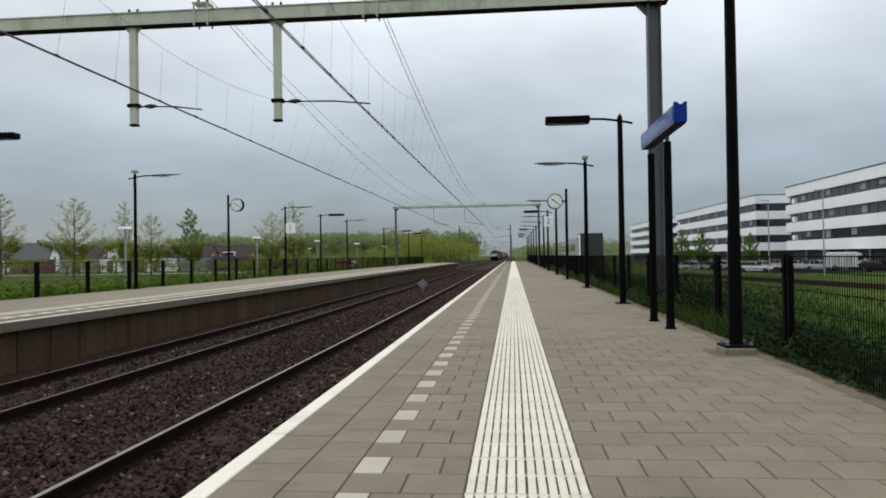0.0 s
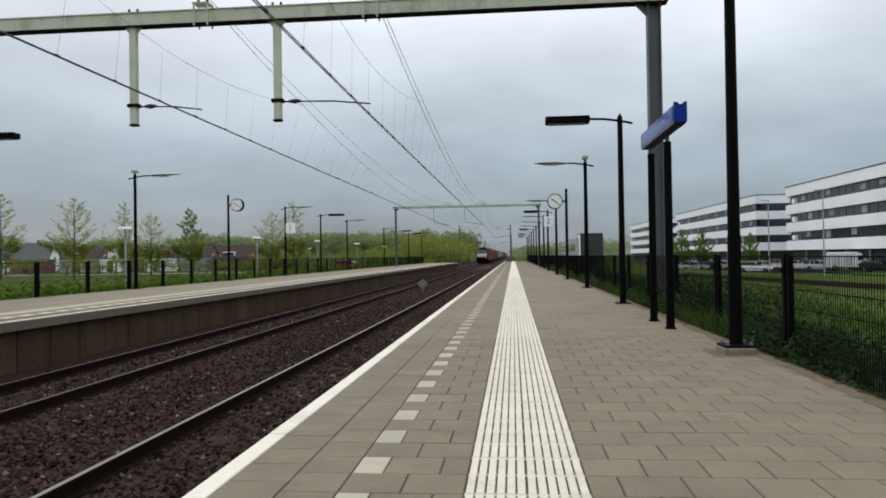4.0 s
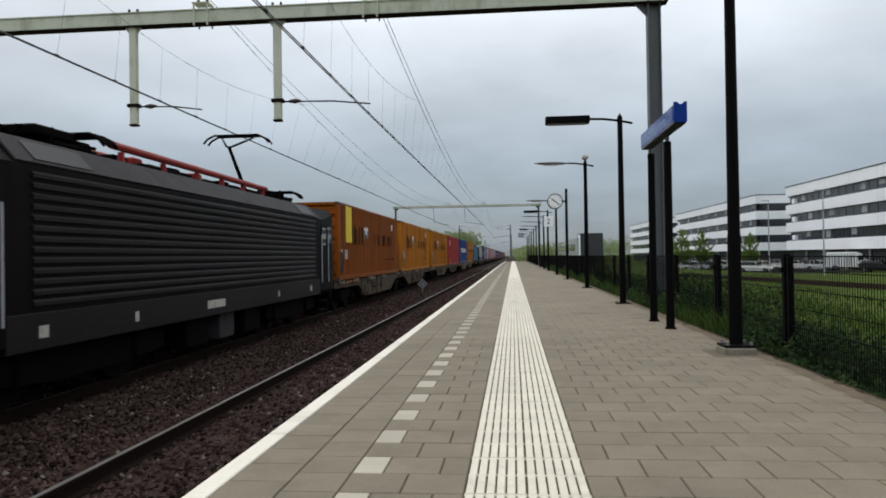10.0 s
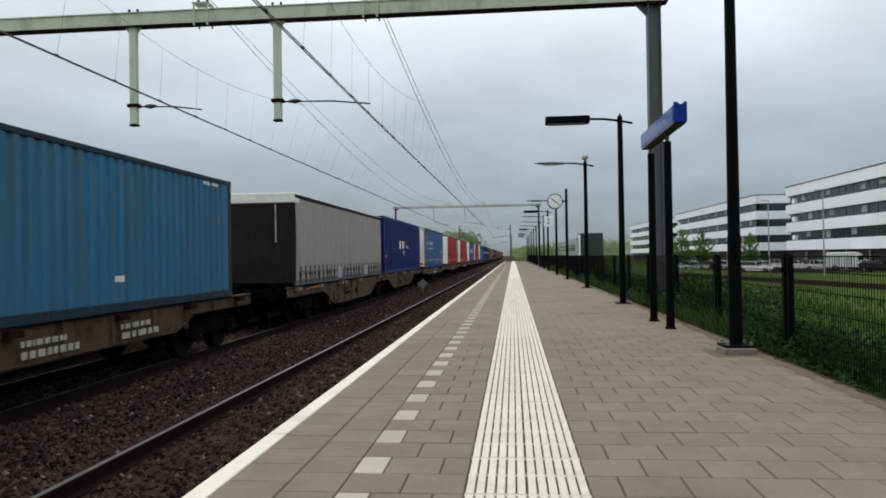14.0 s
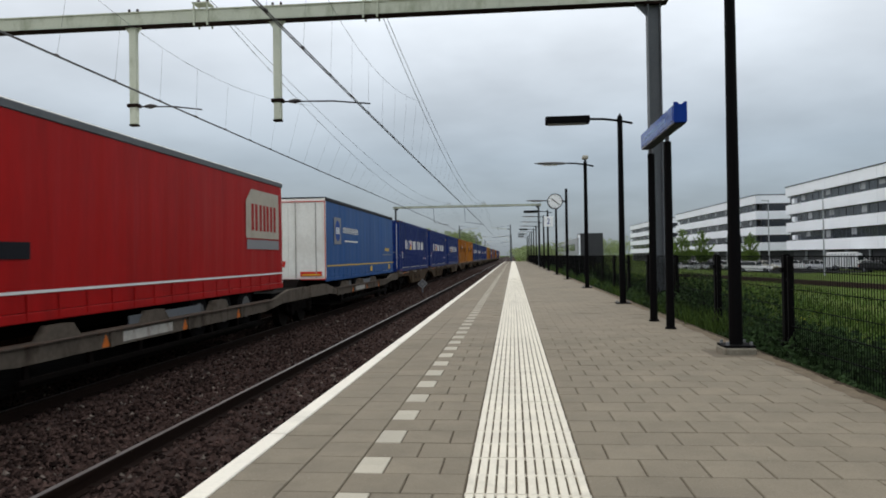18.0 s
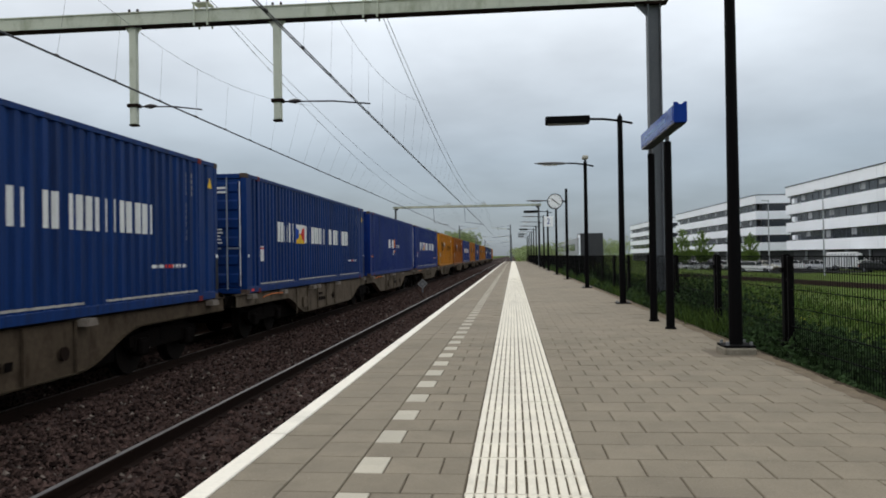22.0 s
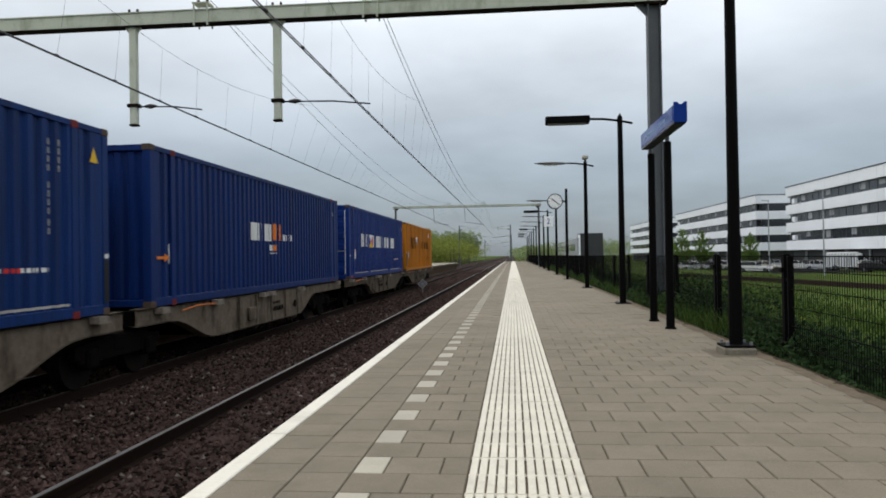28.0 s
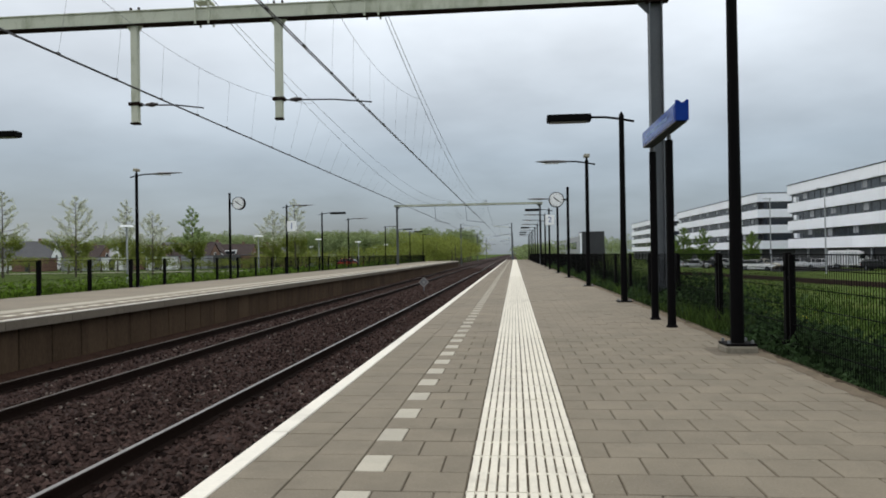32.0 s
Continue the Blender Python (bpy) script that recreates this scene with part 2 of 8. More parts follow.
def glass(name, color, rough=0.05):
    m = bpy.data.materials.new(name)
    m.use_nodes = True
    nt = m.node_tree
    b = nt.nodes["Principled BSDF"]
    b.inputs["Base Color"].default_value = (*color, 1)
    b.inputs["Roughness"].default_value = rough
    b.inputs["IOR"].default_value = 1.5
    n = nt.nodes.new("ShaderNodeTexNoise")
    n.inputs["Scale"].default_value = 0.6
    bp = nt.nodes.new("ShaderNodeBump")
    bp.inputs["Strength"].default_value = 0.03
    nt.links.new(n.outputs["Fac"], bp.inputs["Height"])
    nt.links.new(bp.outputs[0], b.inputs["Normal"])
    return m


RUST = (0.11, 0.05, 0.025)
SOOT = (0.03, 0.026, 0.024)
PAVER = material("grey_concrete_paver", (0.206, 0.178, 0.134), 0.82, var=0.2, scale=2.2, fine=90, bump=0.35, rnd=0.055, dirt=(0.14, 0.121, 0.092), dirt_amount=0.5, spec=0.14, speck=(0.34, 0.31, 0.26))
WORN_STRIP = material("worn_white_strip", (0.36, 0.33, 0.26), 0.75, var=0.2, scale=1.5, fine=40, bump=0.1, dirt=(0.24, 0.21, 0.16), dirt_amount=0.6)
PAVER_FAR = material("grey_concrete_paving", (0.214, 0.184, 0.139), 0.82, var=0.2, scale=0.5, fine=60, bump=0.25, island=0.06, dirt=(0.14, 0.121, 0.092), dirt_amount=0.3, spec=0.14)
JOINT = material("sandy_joint", (0.1, 0.083, 0.062), 0.95, var=0.35, scale=1.5, fine=60, bump=0.3, spec=0.05)
WHITE_TILE = material("white_ribbed_tile", (0.66, 0.62, 0.52), 0.65, var=0.1, scale=3, fine=70, bump=0.12, rnd=0.05, dirt=(0.36, 0.33, 0.28), dirt_amount=0.35)
WHITE_TILE_FAR = material("white_ribbed_tiles", (0.66, 0.62, 0.52), 0.65, var=0.1, scale=0.7, fine=50, bump=0.12, island=0.05, dirt=(0.36, 0.33, 0.28), dirt_amount=0.35)
MARK = material("off_white_marking_tile", (0.4, 0.37, 0.3), 0.75, var=0.14, scale=3, fine=80, bump=0.15, rnd=0.08, dirt=(0.3, 0.28, 0.24), dirt_amount=0.4)
EDGE_PAINT = material("white_edge_paint", (0.73, 0.69, 0.6), 0.6, var=0.08, scale=1.2, fine=40, bump=0.1, dirt=(0.4, 0.38, 0.33), dirt_amount=0.4)
CONCRETE = material("grey_concrete", (0.15, 0.128, 0.1), 0.9, var=0.22, scale=0.9, fine=25, bump=0.2, dirt=(0.085, 0.062, 0.045), dirt_amount=0.75, spec=0.08)
DARK_CONCRETE = material("brake_dust_stained_concrete", (0.073, 0.05, 0.032), 0.95, var=0.3, scale=0.8, fine=25, bump=0.25, rnd=0.12, dirt=(0.04, 0.026, 0.019), dirt_amount=0.7, stretch=(1, 1.3, 0.4), spec=0.05)
BALLAST = material("brown_grey_ballast", (0.042, 0.029, 0.026), 0.95, var=0.4, scale=2.5, fine=22, bump=0.9, dirt=(0.05, 0.036, 0.033), dirt_amount=0.6, spec=0.03)
RUSTY_BALLAST = material("rusty_fine_ballast", (0.045, 0.026, 0.019), 0.95, var=0.5, scale=3, fine=30, bump=0.9, spec=0.03)
STONE = material("ballast_stone", (0.045, 0.029, 0.0248), 0.9, var=0.35, scale=1.0, fine=30, bump=0.4, island=0.85, spec=0.04)
PALE_STONE = material("pale_ballast_stone", (0.12, 0.1, 0.086), 0.85, var=0.3, scale=1.0, fine=30, bump=0.4, island=0.7, spec=0.06)
RAIL = material("rusty_rail_steel", (0.014, 0.0085, 0.0065), 0.85, 0.0, var=0.25, scale=2, fine=40, bump=0.2, spec=0.05)
RAIL_SHINE = material("polished_rail_head", (0.16, 0.155, 0.155), 0.5, 0.7, var=0.15, scale=2, fine=40, bump=0.03, spec=0.3, stretch=(1, 0.1, 1))
RAIL_HEAD = material("worn_rail_head", (0.06, 0.05, 0.045), 0.6, 0.2, var=0.12, scale=2, fine=40, bump=0.05, spec=0.1)
SLEEPER = material("dusty_concrete_sleeper", (0.035, 0.024, 0.019), 0.95, var=0.25, scale=2, fine=30, bump=0.3, spec=0.03)
GRASS_SOIL = material("grassy_ground", (0.058, 0.088, 0.02), 1.0, var=0.4, scale=0.25, fine=5, bump=0.6, dirt=(0.11, 0.12, 0.026), dirt_amount=0.6, spec=0.02)
ASPHALT = material("asphalt", (0.03, 0.03, 0.031), 1.0, var=0.25, scale=0.5, fine=30, bump=0.3, spec=0.0)
PATH = material("pale_path", (0.3, 0.28, 0.25), 0.9, var=0.15, scale=0.4, fine=20, bump=0.2)
BLACK_STEEL = material("black_painted_steel", (0.0035, 0.0032, 0.0035), 0.65, var=0.3, scale=3, fine=60, bump=0.04, spec=0.05)
FENCE_WIRE = material("black_fence_wire", (0.004, 0.0045, 0.004), 0.75, var=0.2, scale=2, fine=20, bump=0, spec=0.03)
GANTRY = material("pale_grey_green_painted_steel", (0.54, 0.56, 0.46), 0.6, var=0.12, scale=1.5, fine=30, bump=0.06, dirt=(0.17, 0.19, 0.09), dirt_amount=0.6)
MAST = material("galvanised_mast_steel", (0.115, 0.124, 0.135), 0.6, 0.2, var=0.18, scale=1.2, fine=25, bump=0.06, dirt=(0.15, 0.155, 0.16), dirt_amount=0.4)
WIRE = material("dark_copper_wire", (0.055, 0.055, 0.06), 0.5, 0.5, var=0.1, bump=0)
INSULATOR = material("dark_insulator", (0.03, 0.025, 0.025), 0.3, var=0.1, bump=0)
SIGN_BLUE = material("blue_sign_enamel", (0.006, 0.045, 0.28), 0.2, var=0.08, scale=2, fine=20, bump=0.01, spec=0.3)
SIGN_DEEP = material("deep_blue_sign_end", (0.005, 0.035, 0.24), 0.5, var=0.1, scale=3, fine=20, bump=0.02, spec=0.1)
SIGN_GREY = material("grey_sign_casing", (0.12, 0.12, 0.125), 0.45, var=0.1, bump=0.02)
WHITE = material("white_enamel", (0.9, 0.91, 0.92), 0.4, var=0.04, bump=0.02)
BLACK = material("black_plastic", (0.012, 0.012, 0.012), 0.5, var=0.2, bump=0.02)
BUILDING_WHITE = material("white_facade_panel", (0.88, 0.9, 0.95), 0.5, var=0.04, scale=0.3, fine=4, bump=0.02, rnd=0.03)
BUILDING_GLASS = glass("dark_office_glass", (0.03, 0.036, 0.046), 0.1)
BUILDING_DARK = material("dark_grey_facade", (0.045, 0.046, 0.05), 0.6, var=0.15, scale=0.5, fine=6, bump=0.05)
BUILDING_MID = material("mid_grey_cladding", (0.33, 0.34, 0.36), 0.5, var=0.08, scale=0.3, fine=6, bump=0.03)
CORTEN = material("brown_edge_boards", (0.03, 0.016, 0.013), 0.9, var=0.25, scale=1.5, fine=20, bump=0.2)
BLADE = foliage("grass_blade", (0.062, 0.102, 0.022), 0.45, 0.45, 0.6, 0.65)
VERGE_BLADE = foliage("dark_grass_blade", (0.031, 0.056, 0.015), 0.45, 0.45, 0.5, 0.7)
WEED = foliage("weed_leaf", (0.12, 0.2, 0.024), 0.45, 0.45, 0.7, 0.5)
LEAF_SPRING = foliage("silvery_spring_leaf", (0.54, 0.56, 0.44), 0.4, 0.3, 0.8, 0.45)
LEAF_DARK = foliage("soft_green_leaf", (0.25, 0.33, 0.13), 0.4, 0.3, 0.15)
# Distance haze is mixed into this leaf colour: paler and greyer than near leaves.
FAR_LEAF = foliage("haze_tinted_green_leaf", (0.235, 0.29, 0.135), 0.4, 0.25, 0.06, 0.25)
PLINTH = material("pale_worn_concrete", (0.2, 0.18, 0.14), 0.85, var=0.25, scale=5, fine=40, bump=0.3, dirt=(0.1, 0.085, 0.06), dirt_amount=0.7)
DUST = material("dusty_paver_edge", (0.15, 0.122, 0.088), 0.9, var=0.3, scale=4, fine=60, bump=0.3, spec=0.05)
SOIL = material("brown_verge_soil", (0.05, 0.039, 0.026), 0.95, var=0.45, scale=6, fine=60, bump=0.6, spec=0.03)
LEAF_OLIVE = foliage("olive_green_leaf", (0.2, 0.235, 0.052), 0.4, 0.35, 0.12, 0.4)
BARK = material("grey_brown_bark", (0.09, 0.075, 0.06), 0.9, var=0.3, scale=3, fine=30, bump=0.4)
LEAF_LIME = foliage("lime_green_leaf", (0.13, 0.2, 0.045), 0.45, 0.3, 0.5, 0.4)
FLOWER = foliage("yellow_flower", (0.42, 0.36, 0.04), 0.3, 0.2, 0.5, 0.4)
VERGE_LEAF = foliage("dark_green_weed_leaf", (0.031, 0.056, 0.021), 0.4, 0.5, 1.2, 0.75)
ROOF_TILE = material("brown_roof_tile", (0.062, 0.048, 0.045), 0.85, var=0.25, scale=0.7, fine=8, bump=0.3, spec=0.08)
ROOF_GREY = material("grey_roof_tile", (0.1, 0.1, 0.105), 0.8, var=0.2, scale=0.7, fine=8, bump=0.3)
BRICK = material("red_brown_brickwork", (0.2, 0.12, 0.09), 0.85, var=0.2, scale=0.8, fine=12, bump=0.2)
PANE = glass("window_pane", (0.03, 0.035, 0.04), 0.06)

# ---- ground ----
def build_ground():
    # cross-section of the land: (x, z), from far out to far out
    prof = [(-1500, -0.8), (-40, -0.8), (-17, -0.72), (-15.5, -0.25), (-14.9, -0.16), (-14.85, -1.3), (1.5, -1.3), (2.6, -1.25), (2.64, -0.12), (3.3, -0.16),
            (6.5, -0.75), (10, -0.95), (20, -1.0), (27, -1.45), (32, -1.75), (60, -1.75), (1500, -1.75)]
    ys = [-1500, -640, -100, -20, -5, 0, 10, 20, 35, 55, 80, 110, 136, 160, 250, 500, 900, 2500]
    s = Shape()
    n = len(prof)
    for y in ys:
        for x, z in prof:
            if y < -20 or y > 136:
                if -14.95 < x < -9:
                    z = -1.25
                if x == -14.9 or x == -15.5:
                    z = -0.9
                if 2.6 < x < 3.4:
                    z = -0.95
            s.v.append((x, y, z))
    for j in range(len(ys) - 1):
        for i in range(n - 1):
            a = j * n + i
            s.f.append((a, a + 1, a + n + 1, a + n))
            s.m.append(0)
    solo("ground", s, GRASS_SOIL, "green grassy land on both sides of the railway", kind="structure")
    # ballast bed: one sheet with sloping shoulder in the gaps between the platforms
    s = Shape()
    xs = [-14.5, -10.6, -9.2, -8.9, -6.3, -6.0, -4.9, -4.6, -2.0, -1.6, 1.2]
    zs = [-1.24, -1.1, -1.07, -1.06, -1.06, -1.09, -1.09, -1.06, -1.06, -1.08, -1.24]
    ys = [-700, -60, 0] + list(range(10, 131, 10)) + [200, 400, 900, 1500]
    for y in ys:
        for x, z in zip(xs, zs):
            s.v.append((x, y, z))
    n = len(xs)
    for j in range(len(ys) - 1):
        for i in range(n - 1):
            a = j * n + i
            s.f.append((a, a + 1, a + n + 1, a + n))
            s.m.append(0)
    solo("ballast_bed", s, BALLAST, "brown-grey ballast bed under both tracks", kind="structure")


build_ground()


def build_stones():
    rng = np.random.default_rng(5)
    base = np.array([(1, 0, 0), (0, 1, 0), (-1, 0, 0), (0, -1, 0), (0, 0, 1), (0, 0, -1)], float)
    tri = np.array([(0, 1, 4), (1, 2, 4), (2, 3, 4), (3, 0, 4), (1, 0, 5), (2, 1, 5), (3, 2, 5), (0, 3, 5)])
    N = 110000
    y = 4 + 106 * rng.random(N) ** 2.1
    y[:9000] = rng.uniform(-9, 4, 9000)
    x = rng.uniform(-9.1, -1.75, N)
    keep = np.ones(N, bool)
    for c in (NEAR_TRACK, FAR_TRACK):
        for e in (-0.7525, 0.7525):
            keep &= np.abs(x - (c + e)) > 0.09
    x, y = x[keep], y[keep]
    N = len(x)
    r = rng.uniform(0.018, 0.042, N) * (1 + y / 90)
    z = -1.065 + rng.uniform(-0.01, 0.028, N)
    mid = (x < -4.9) & (x > -6.0)
    z[mid] -= 0.015
    V = base[None] * r[:, None, None] * rng.uniform(0.6, 1.35, (N, 6, 1))
    a = rng.uniform(0, 6.28, N)
    ca, sa = np.cos(a)[:, None], np.sin(a)[:, None]
    X = V[..., 0] * ca - V[..., 1] * sa
    Y = V[..., 0] * sa + V[..., 1] * ca
    V = np.stack([X + x[:, None], Y + y[:, None], V[..., 2] * 0.8 + z[:, None]], -1).reshape(-1, 3)
    pale = rng.random(N) < 0.035
    for name, pick, mat, label in (("ballast_stones", ~pale, STONE, "loose brown and grey crushed ballast stones"), ("pale_stones", pale, PALE_STONE, "scattered pale stones in the ballast")):
        W = V.reshape(-1, 6, 3)[pick].reshape(-1, 3)
        n = int(pick.sum())
        F = (tri[None] + 6 * np.arange(n)[:, None, None]).reshape(-1, 3)
        me = bpy.data.meshes.new(name)
        me.from_pydata(W.tolist(), [], F.tolist())
        me.materials.append(mat)
        tagged(new(name, me), label, "ballast", kind="stuff")


build_stones()


# ---- tracks ----
def build_tracks():
    prof = [(-0.075, 0), (0.075, 0), (0.075, 0.012), (0.012, 0.03), (0.012, 0.125), (0.036, 0.135), (0.036, 0.166), (0.03, 0.172), (-0.03, 0.172), (-0.036, 0.166), (-0.036, 0.135), (-0.012, 0.125), (-0.012, 0.03), (-0.075, 0.012)]
    sl = Shape()
    sl.prism([(-1.25, 0), (1.25, 0), (1.24, 0.17), (0.45, 0.15), (-0.45, 0.15), (-1.24, 0.17)], "y", -0.13, 0.13)
    sleeper = sl.data("sleeper", SLEEPER)
    clip = Shape().box(-0.11, 0.11, -0.06, 0.06, 0, 0.03, 0.01).data("rail_clip", RAIL)
    for name, c, label in (("near_track", NEAR_TRACK, "railway track with rusty rails on dusty concrete sleepers"),
                           ("far_track", FAR_TRACK, "railway track with shiny-topped rails on concrete sleepers")):
        t = thing(name, label, "track", kind="structure", at=(c, 0, RAIL_TOP))
        for e in (-0.7525, 0.7525):
            s = Shape()
            s.prism([(x + e, z - 0.172) for x, z in prof], "y", -700, 1200)
            part("rail", s, RAIL, t)
            part("rail_head", Shape().box(e - 0.027, e + 0.027, -700, 1200, -0.002, 0.003), RAIL_SHINE if c == NEAR_TRACK else RAIL_HEAD, t, "polished running surface")
        for k in range(150):
            y = -9.0 + 0.6 * k
            part("sleeper", sleeper, SLEEPER, t, at=(0, y, -0.172 - 0.17))
        for k in range(60):
            for e in (-0.7525, 0.7525):
                part("rail_clip", clip, RAIL, t, at=(e, 3.0 + 0.6 * k, -0.17))


build_tracks()


# ---- gantries and overhead line ----
def build_gantry(y, xl, xr, drops, brackets, top=6.95, right_z=-0.9, left_z=-0.6, size=0.26):
    g = thing("catenary_gantry", "pale grey-green steel portal carrying the overhead line", "gantry", "overhead line gantries", at=(0, y, 0))
    h = size / 2
    for x, zb in ((xl, left_z), (xr, right_z)):
        s = Shape()
        h = (size if y < 50 else 0.19) / 2
        for e in (-1, 1):
            s.box(x + e * h - 0.012, x + e * h + 0.012, -h, h, zb, top)
        s.box(x - h, x + h, -0.008, 0.008, zb, top)
        part("mast", s, MAST, g, "grey galvanised steel mast")
        part("foot_plate", Shape().box(x - 0.3, x + 0.3, -0.3, 0.3, zb - 0.25, zb + 0.06, 0.02), CONCRETE, g)
    s = Shape()
    b = top - (0.34 if y < 50 else 0.24)
    s.prism([(-0.13, top - 0.02), (-0.13, top), (0.13, top), (0.13, top - 0.02), (0.1, top - 0.02), (0.1, b + 0.023), (-0.1, b + 0.023), (-0.1, top - 0.02)], "x", xl - 0.3, xr + 0.3)
    part("beam", s, GANTRY, g)
    part("bottom_flange", Shape().box(xl - 0.3, xr + 0.3, -0.14, 0.14, b, b + 0.022), RAIL, g, "rust-stained bottom flange")
    for x in (xr, xl):
        e = -1 if x == xr else 1
        part("knee", Shape().prism([(x + e * h, b), (x + e * (h + 0.28), b), (x + e * h, b - 0.3)], "y", -0.01, 0.01), MAST, g)
        part("cap_plate", Shape().box(x - 0.22, x + 0.22, -0.2, 0.2, top - 0.05, top - 0.02, 0.008), RAIL, g)
        part("seat_plate", Shape().box(x - 0.2, x + 0.2, -0.16, 0.16, b - 0.04, b - 0.002), RAIL, g)
    for x, arm in drops:
        if y > 50:
            part("registration_arm", Shape().pipe([(x, 0, b), (x + 0.1, 0, 4.9), (arm, 0, 4.62)], 0.025), WIRE, g)
            continue
        d = part("drop_post", Shape().box(x - 0.085, x + 0.085, -0.07, 0.07, 4.32, b, 0.012), GANTRY, g)
        part("end_plate", Shape().box(x - 0.095, x + 0.095, -0.08, 0.08, 4.28, 4.317), RAIL, d)
        part("head_gusset", Shape().prism([(x - 0.2, b), (x + 0.2, b), (x + 0.09, b - 0.16), (x - 0.09, b - 0.16)], "y", -0.02, 0.02), GANTRY, d)
        part("clamp", Shape().box(x - 0.14, x + 0.14, -0.1, 0.1, 4.72, 4.8, 0.01), RAIL, d)
        part("registration_arm", Shape().pipe([(x + 0.1, 0, 4.74), (x + 0.6 * (arm - x), 0, 4.71), (arm, 0, 4.62)], 0.018), WIRE, d)
        part("insulator", Shape().tube((x + 0.26, 0, 4.74), (x + 0.4, 0, 4.74), 0.03, 0.06, 10).tube((x + 0.4, 0, 4.74), (x + 0.54, 0, 4.745), 0.06, 0.03, 10), INSULATOR, d)
        for e in (-0.1, 0.1):
            part("bolt_stub", Shape().tube((x + e, 0, top), (x + e, 0, top + 0.1), 0.03, 0.03, 6), RAIL, g)
    for x in brackets:
        s = Shape()
        for e in (-0.16, 0.16):
            s.box(x + e - 0.02, x + e + 0.02, -0.16, -0.135, b - 0.05, top + 0.14)
            s.box(x + e - 0.02, x + e + 0.02, 0.145, 0.165, b - 0.05, top + 0.14)
        s.box(x - 0.2, x + 0.2, -0.16, 0.16, top + 0.12, top + 0.15)
        br = part("wire_bracket", s, GANTRY, g)
        for e in (-0.11, 0.11):
            part("bracket_insulator", Shape().tube((x + e, 0, top + 0.15), (x + e, 0, top + 0.25), 0.05, 0.03, 8), INSULATOR, br)
    return g


for gy in (-49.0, 16.5):
    build_gantry(gy, -13.0, 3.17, ((-5.37, -3.2), (-8.86, -7.2)), (-7.15, -3.15))
build_gantry(82.0, -13.17, 2.9, ((-5.37, -3.2), (-8.86, -7.2)), (-7.15, -3.15), top=6.8)


def cantilever_mast(x, y, reach):
    """Single mast with a bracket arm towards its track."""
    t = thing("catenary_mast", "slim grey mast with a bracket arm for the overhead line", "mast", "catenary masts", at=(x, y, -1.2))
    e = 1 if reach > 0 else -1
    part("mast", Shape().box(-0.11, 0.11, -0.1, 0.1, 0.1, 8.4, 0.01), MAST, t)
    part("foot", Shape().box(-0.3, 0.3, -0.3, 0.3, -0.1, 0.15, 0.02), CONCRETE, t)
    part("bracket_arm", Shape().pipe([(e * 0.1, 0, 7.5), (reach, 0, 7.85)], 0.05, 6), GANTRY, t)
    part("tie_rod", Shape().pipe([(e * 0.1, 0, 8.3), (reach * 0.75, 0, 7.8)], 0.02, 5), WIRE, t)
    part("steady_arm", Shape().pipe([(e * 0.1, 0, 6.2), (reach, 0, 5.85)], 0.03, 6), WIRE, t)
    part("insulator", Shape().tube((e * 0.15, 0, 7.51), (e * 0.6, 0, 7.56), 0.08, 0.08, 8), INSULATOR, t)


for gy in (146.0, 212.0, 278.0):
    cantilever_mast(-0.46, gy, -3.7)
    cantilever_mast(-10.6, gy, 3.6)


def build_wires():
    spans = [-114.5, -49.0, 16.5, 82.0, 146.0, 212.0, 278.0, 344.0]
    for c, zig, low, sags, bx in ((NEAR_TRACK, 0.08, 4.52, (1.85, 1.5), -3.08), (FAR_TRACK, 0.06, 4.57, (2.05, 1.42), -7.03)):
        w = thing("overhead_line", "overhead contact wires with stitch wires, droppers and sagging messenger cables", "overhead line", "overhead lines", at=(0, 0, 0))

        def side(y):
            return c + float(np.interp(y, spans, [zig * (1 if i % 2 else -1) for i in range(len(spans))]))

        def sag(y, depth):
            k = max(i for i, v in enumerate(spans[:-1]) if v <= y)
            u = (y - spans[k]) / (spans[k + 1] - spans[k])
            return 7.2 - depth * 4 * u * (1 - u)
        for e in (-0.02, 0.02):
            part("contact_wire", Shape().pipe([(side(y) + e, y, low) for y in spans], 0.011, 5), WIRE, w)
        part("messenger_cable", Shape().pipe([(bx - 0.04, y, sag(y, sags[0])) for y in np.arange(-114.5, 343, 3.275)], 0.009, 4), WIRE, w, "sagging messenger cable that carries the droppers")
        part("feeder_cable", Shape().pipe([(bx + 0.04, y, sag(y, sags[1])) for y in np.arange(-114.5, 343, 3.275)], 0.008, 4), WIRE, w, "sagging feeder cable")
        for g in (-49.0, 16.5, 82.0):
            run = []
            for i in range(-9, 10):
                d = i * 0.98
                u = min(1.0, abs(d) / 8.82)
                run.append((side(g + d) * (1 - u ** 2) + (bx - 0.04) * u ** 2, g + d, 5.76 + 0.0098 * d * d))
            part("stitch_wire", Shape().pipe(run, 0.0045, 4), WIRE, w, "thin stitch wire across the support")
        y = 4.35
        while y < 78.0:
            d = abs(y - 16.5)
            if d < 8.3:
                u = d / 8.82
                tx, tz = side(y) * (1 - u ** 2) + (bx - 0.04) * u ** 2, 5.76 + 0.0098 * d * d
            else:
                tx, tz = bx - 0.04, sag(y, sags[0])
            part("dropper", Shape().tube((side(y), y, low), (tx, y + 0.12, tz), 0.0022, 0.0022, 4), WIRE, w)
            part("dropper_clip", Shape().box(side(y) - 0.022, side(y) + 0.022, y - 0.045, y + 0.045, low - 0.01, low + 0.035, 0.008), INSULATOR, w)
            y += 1.82


build_wires()


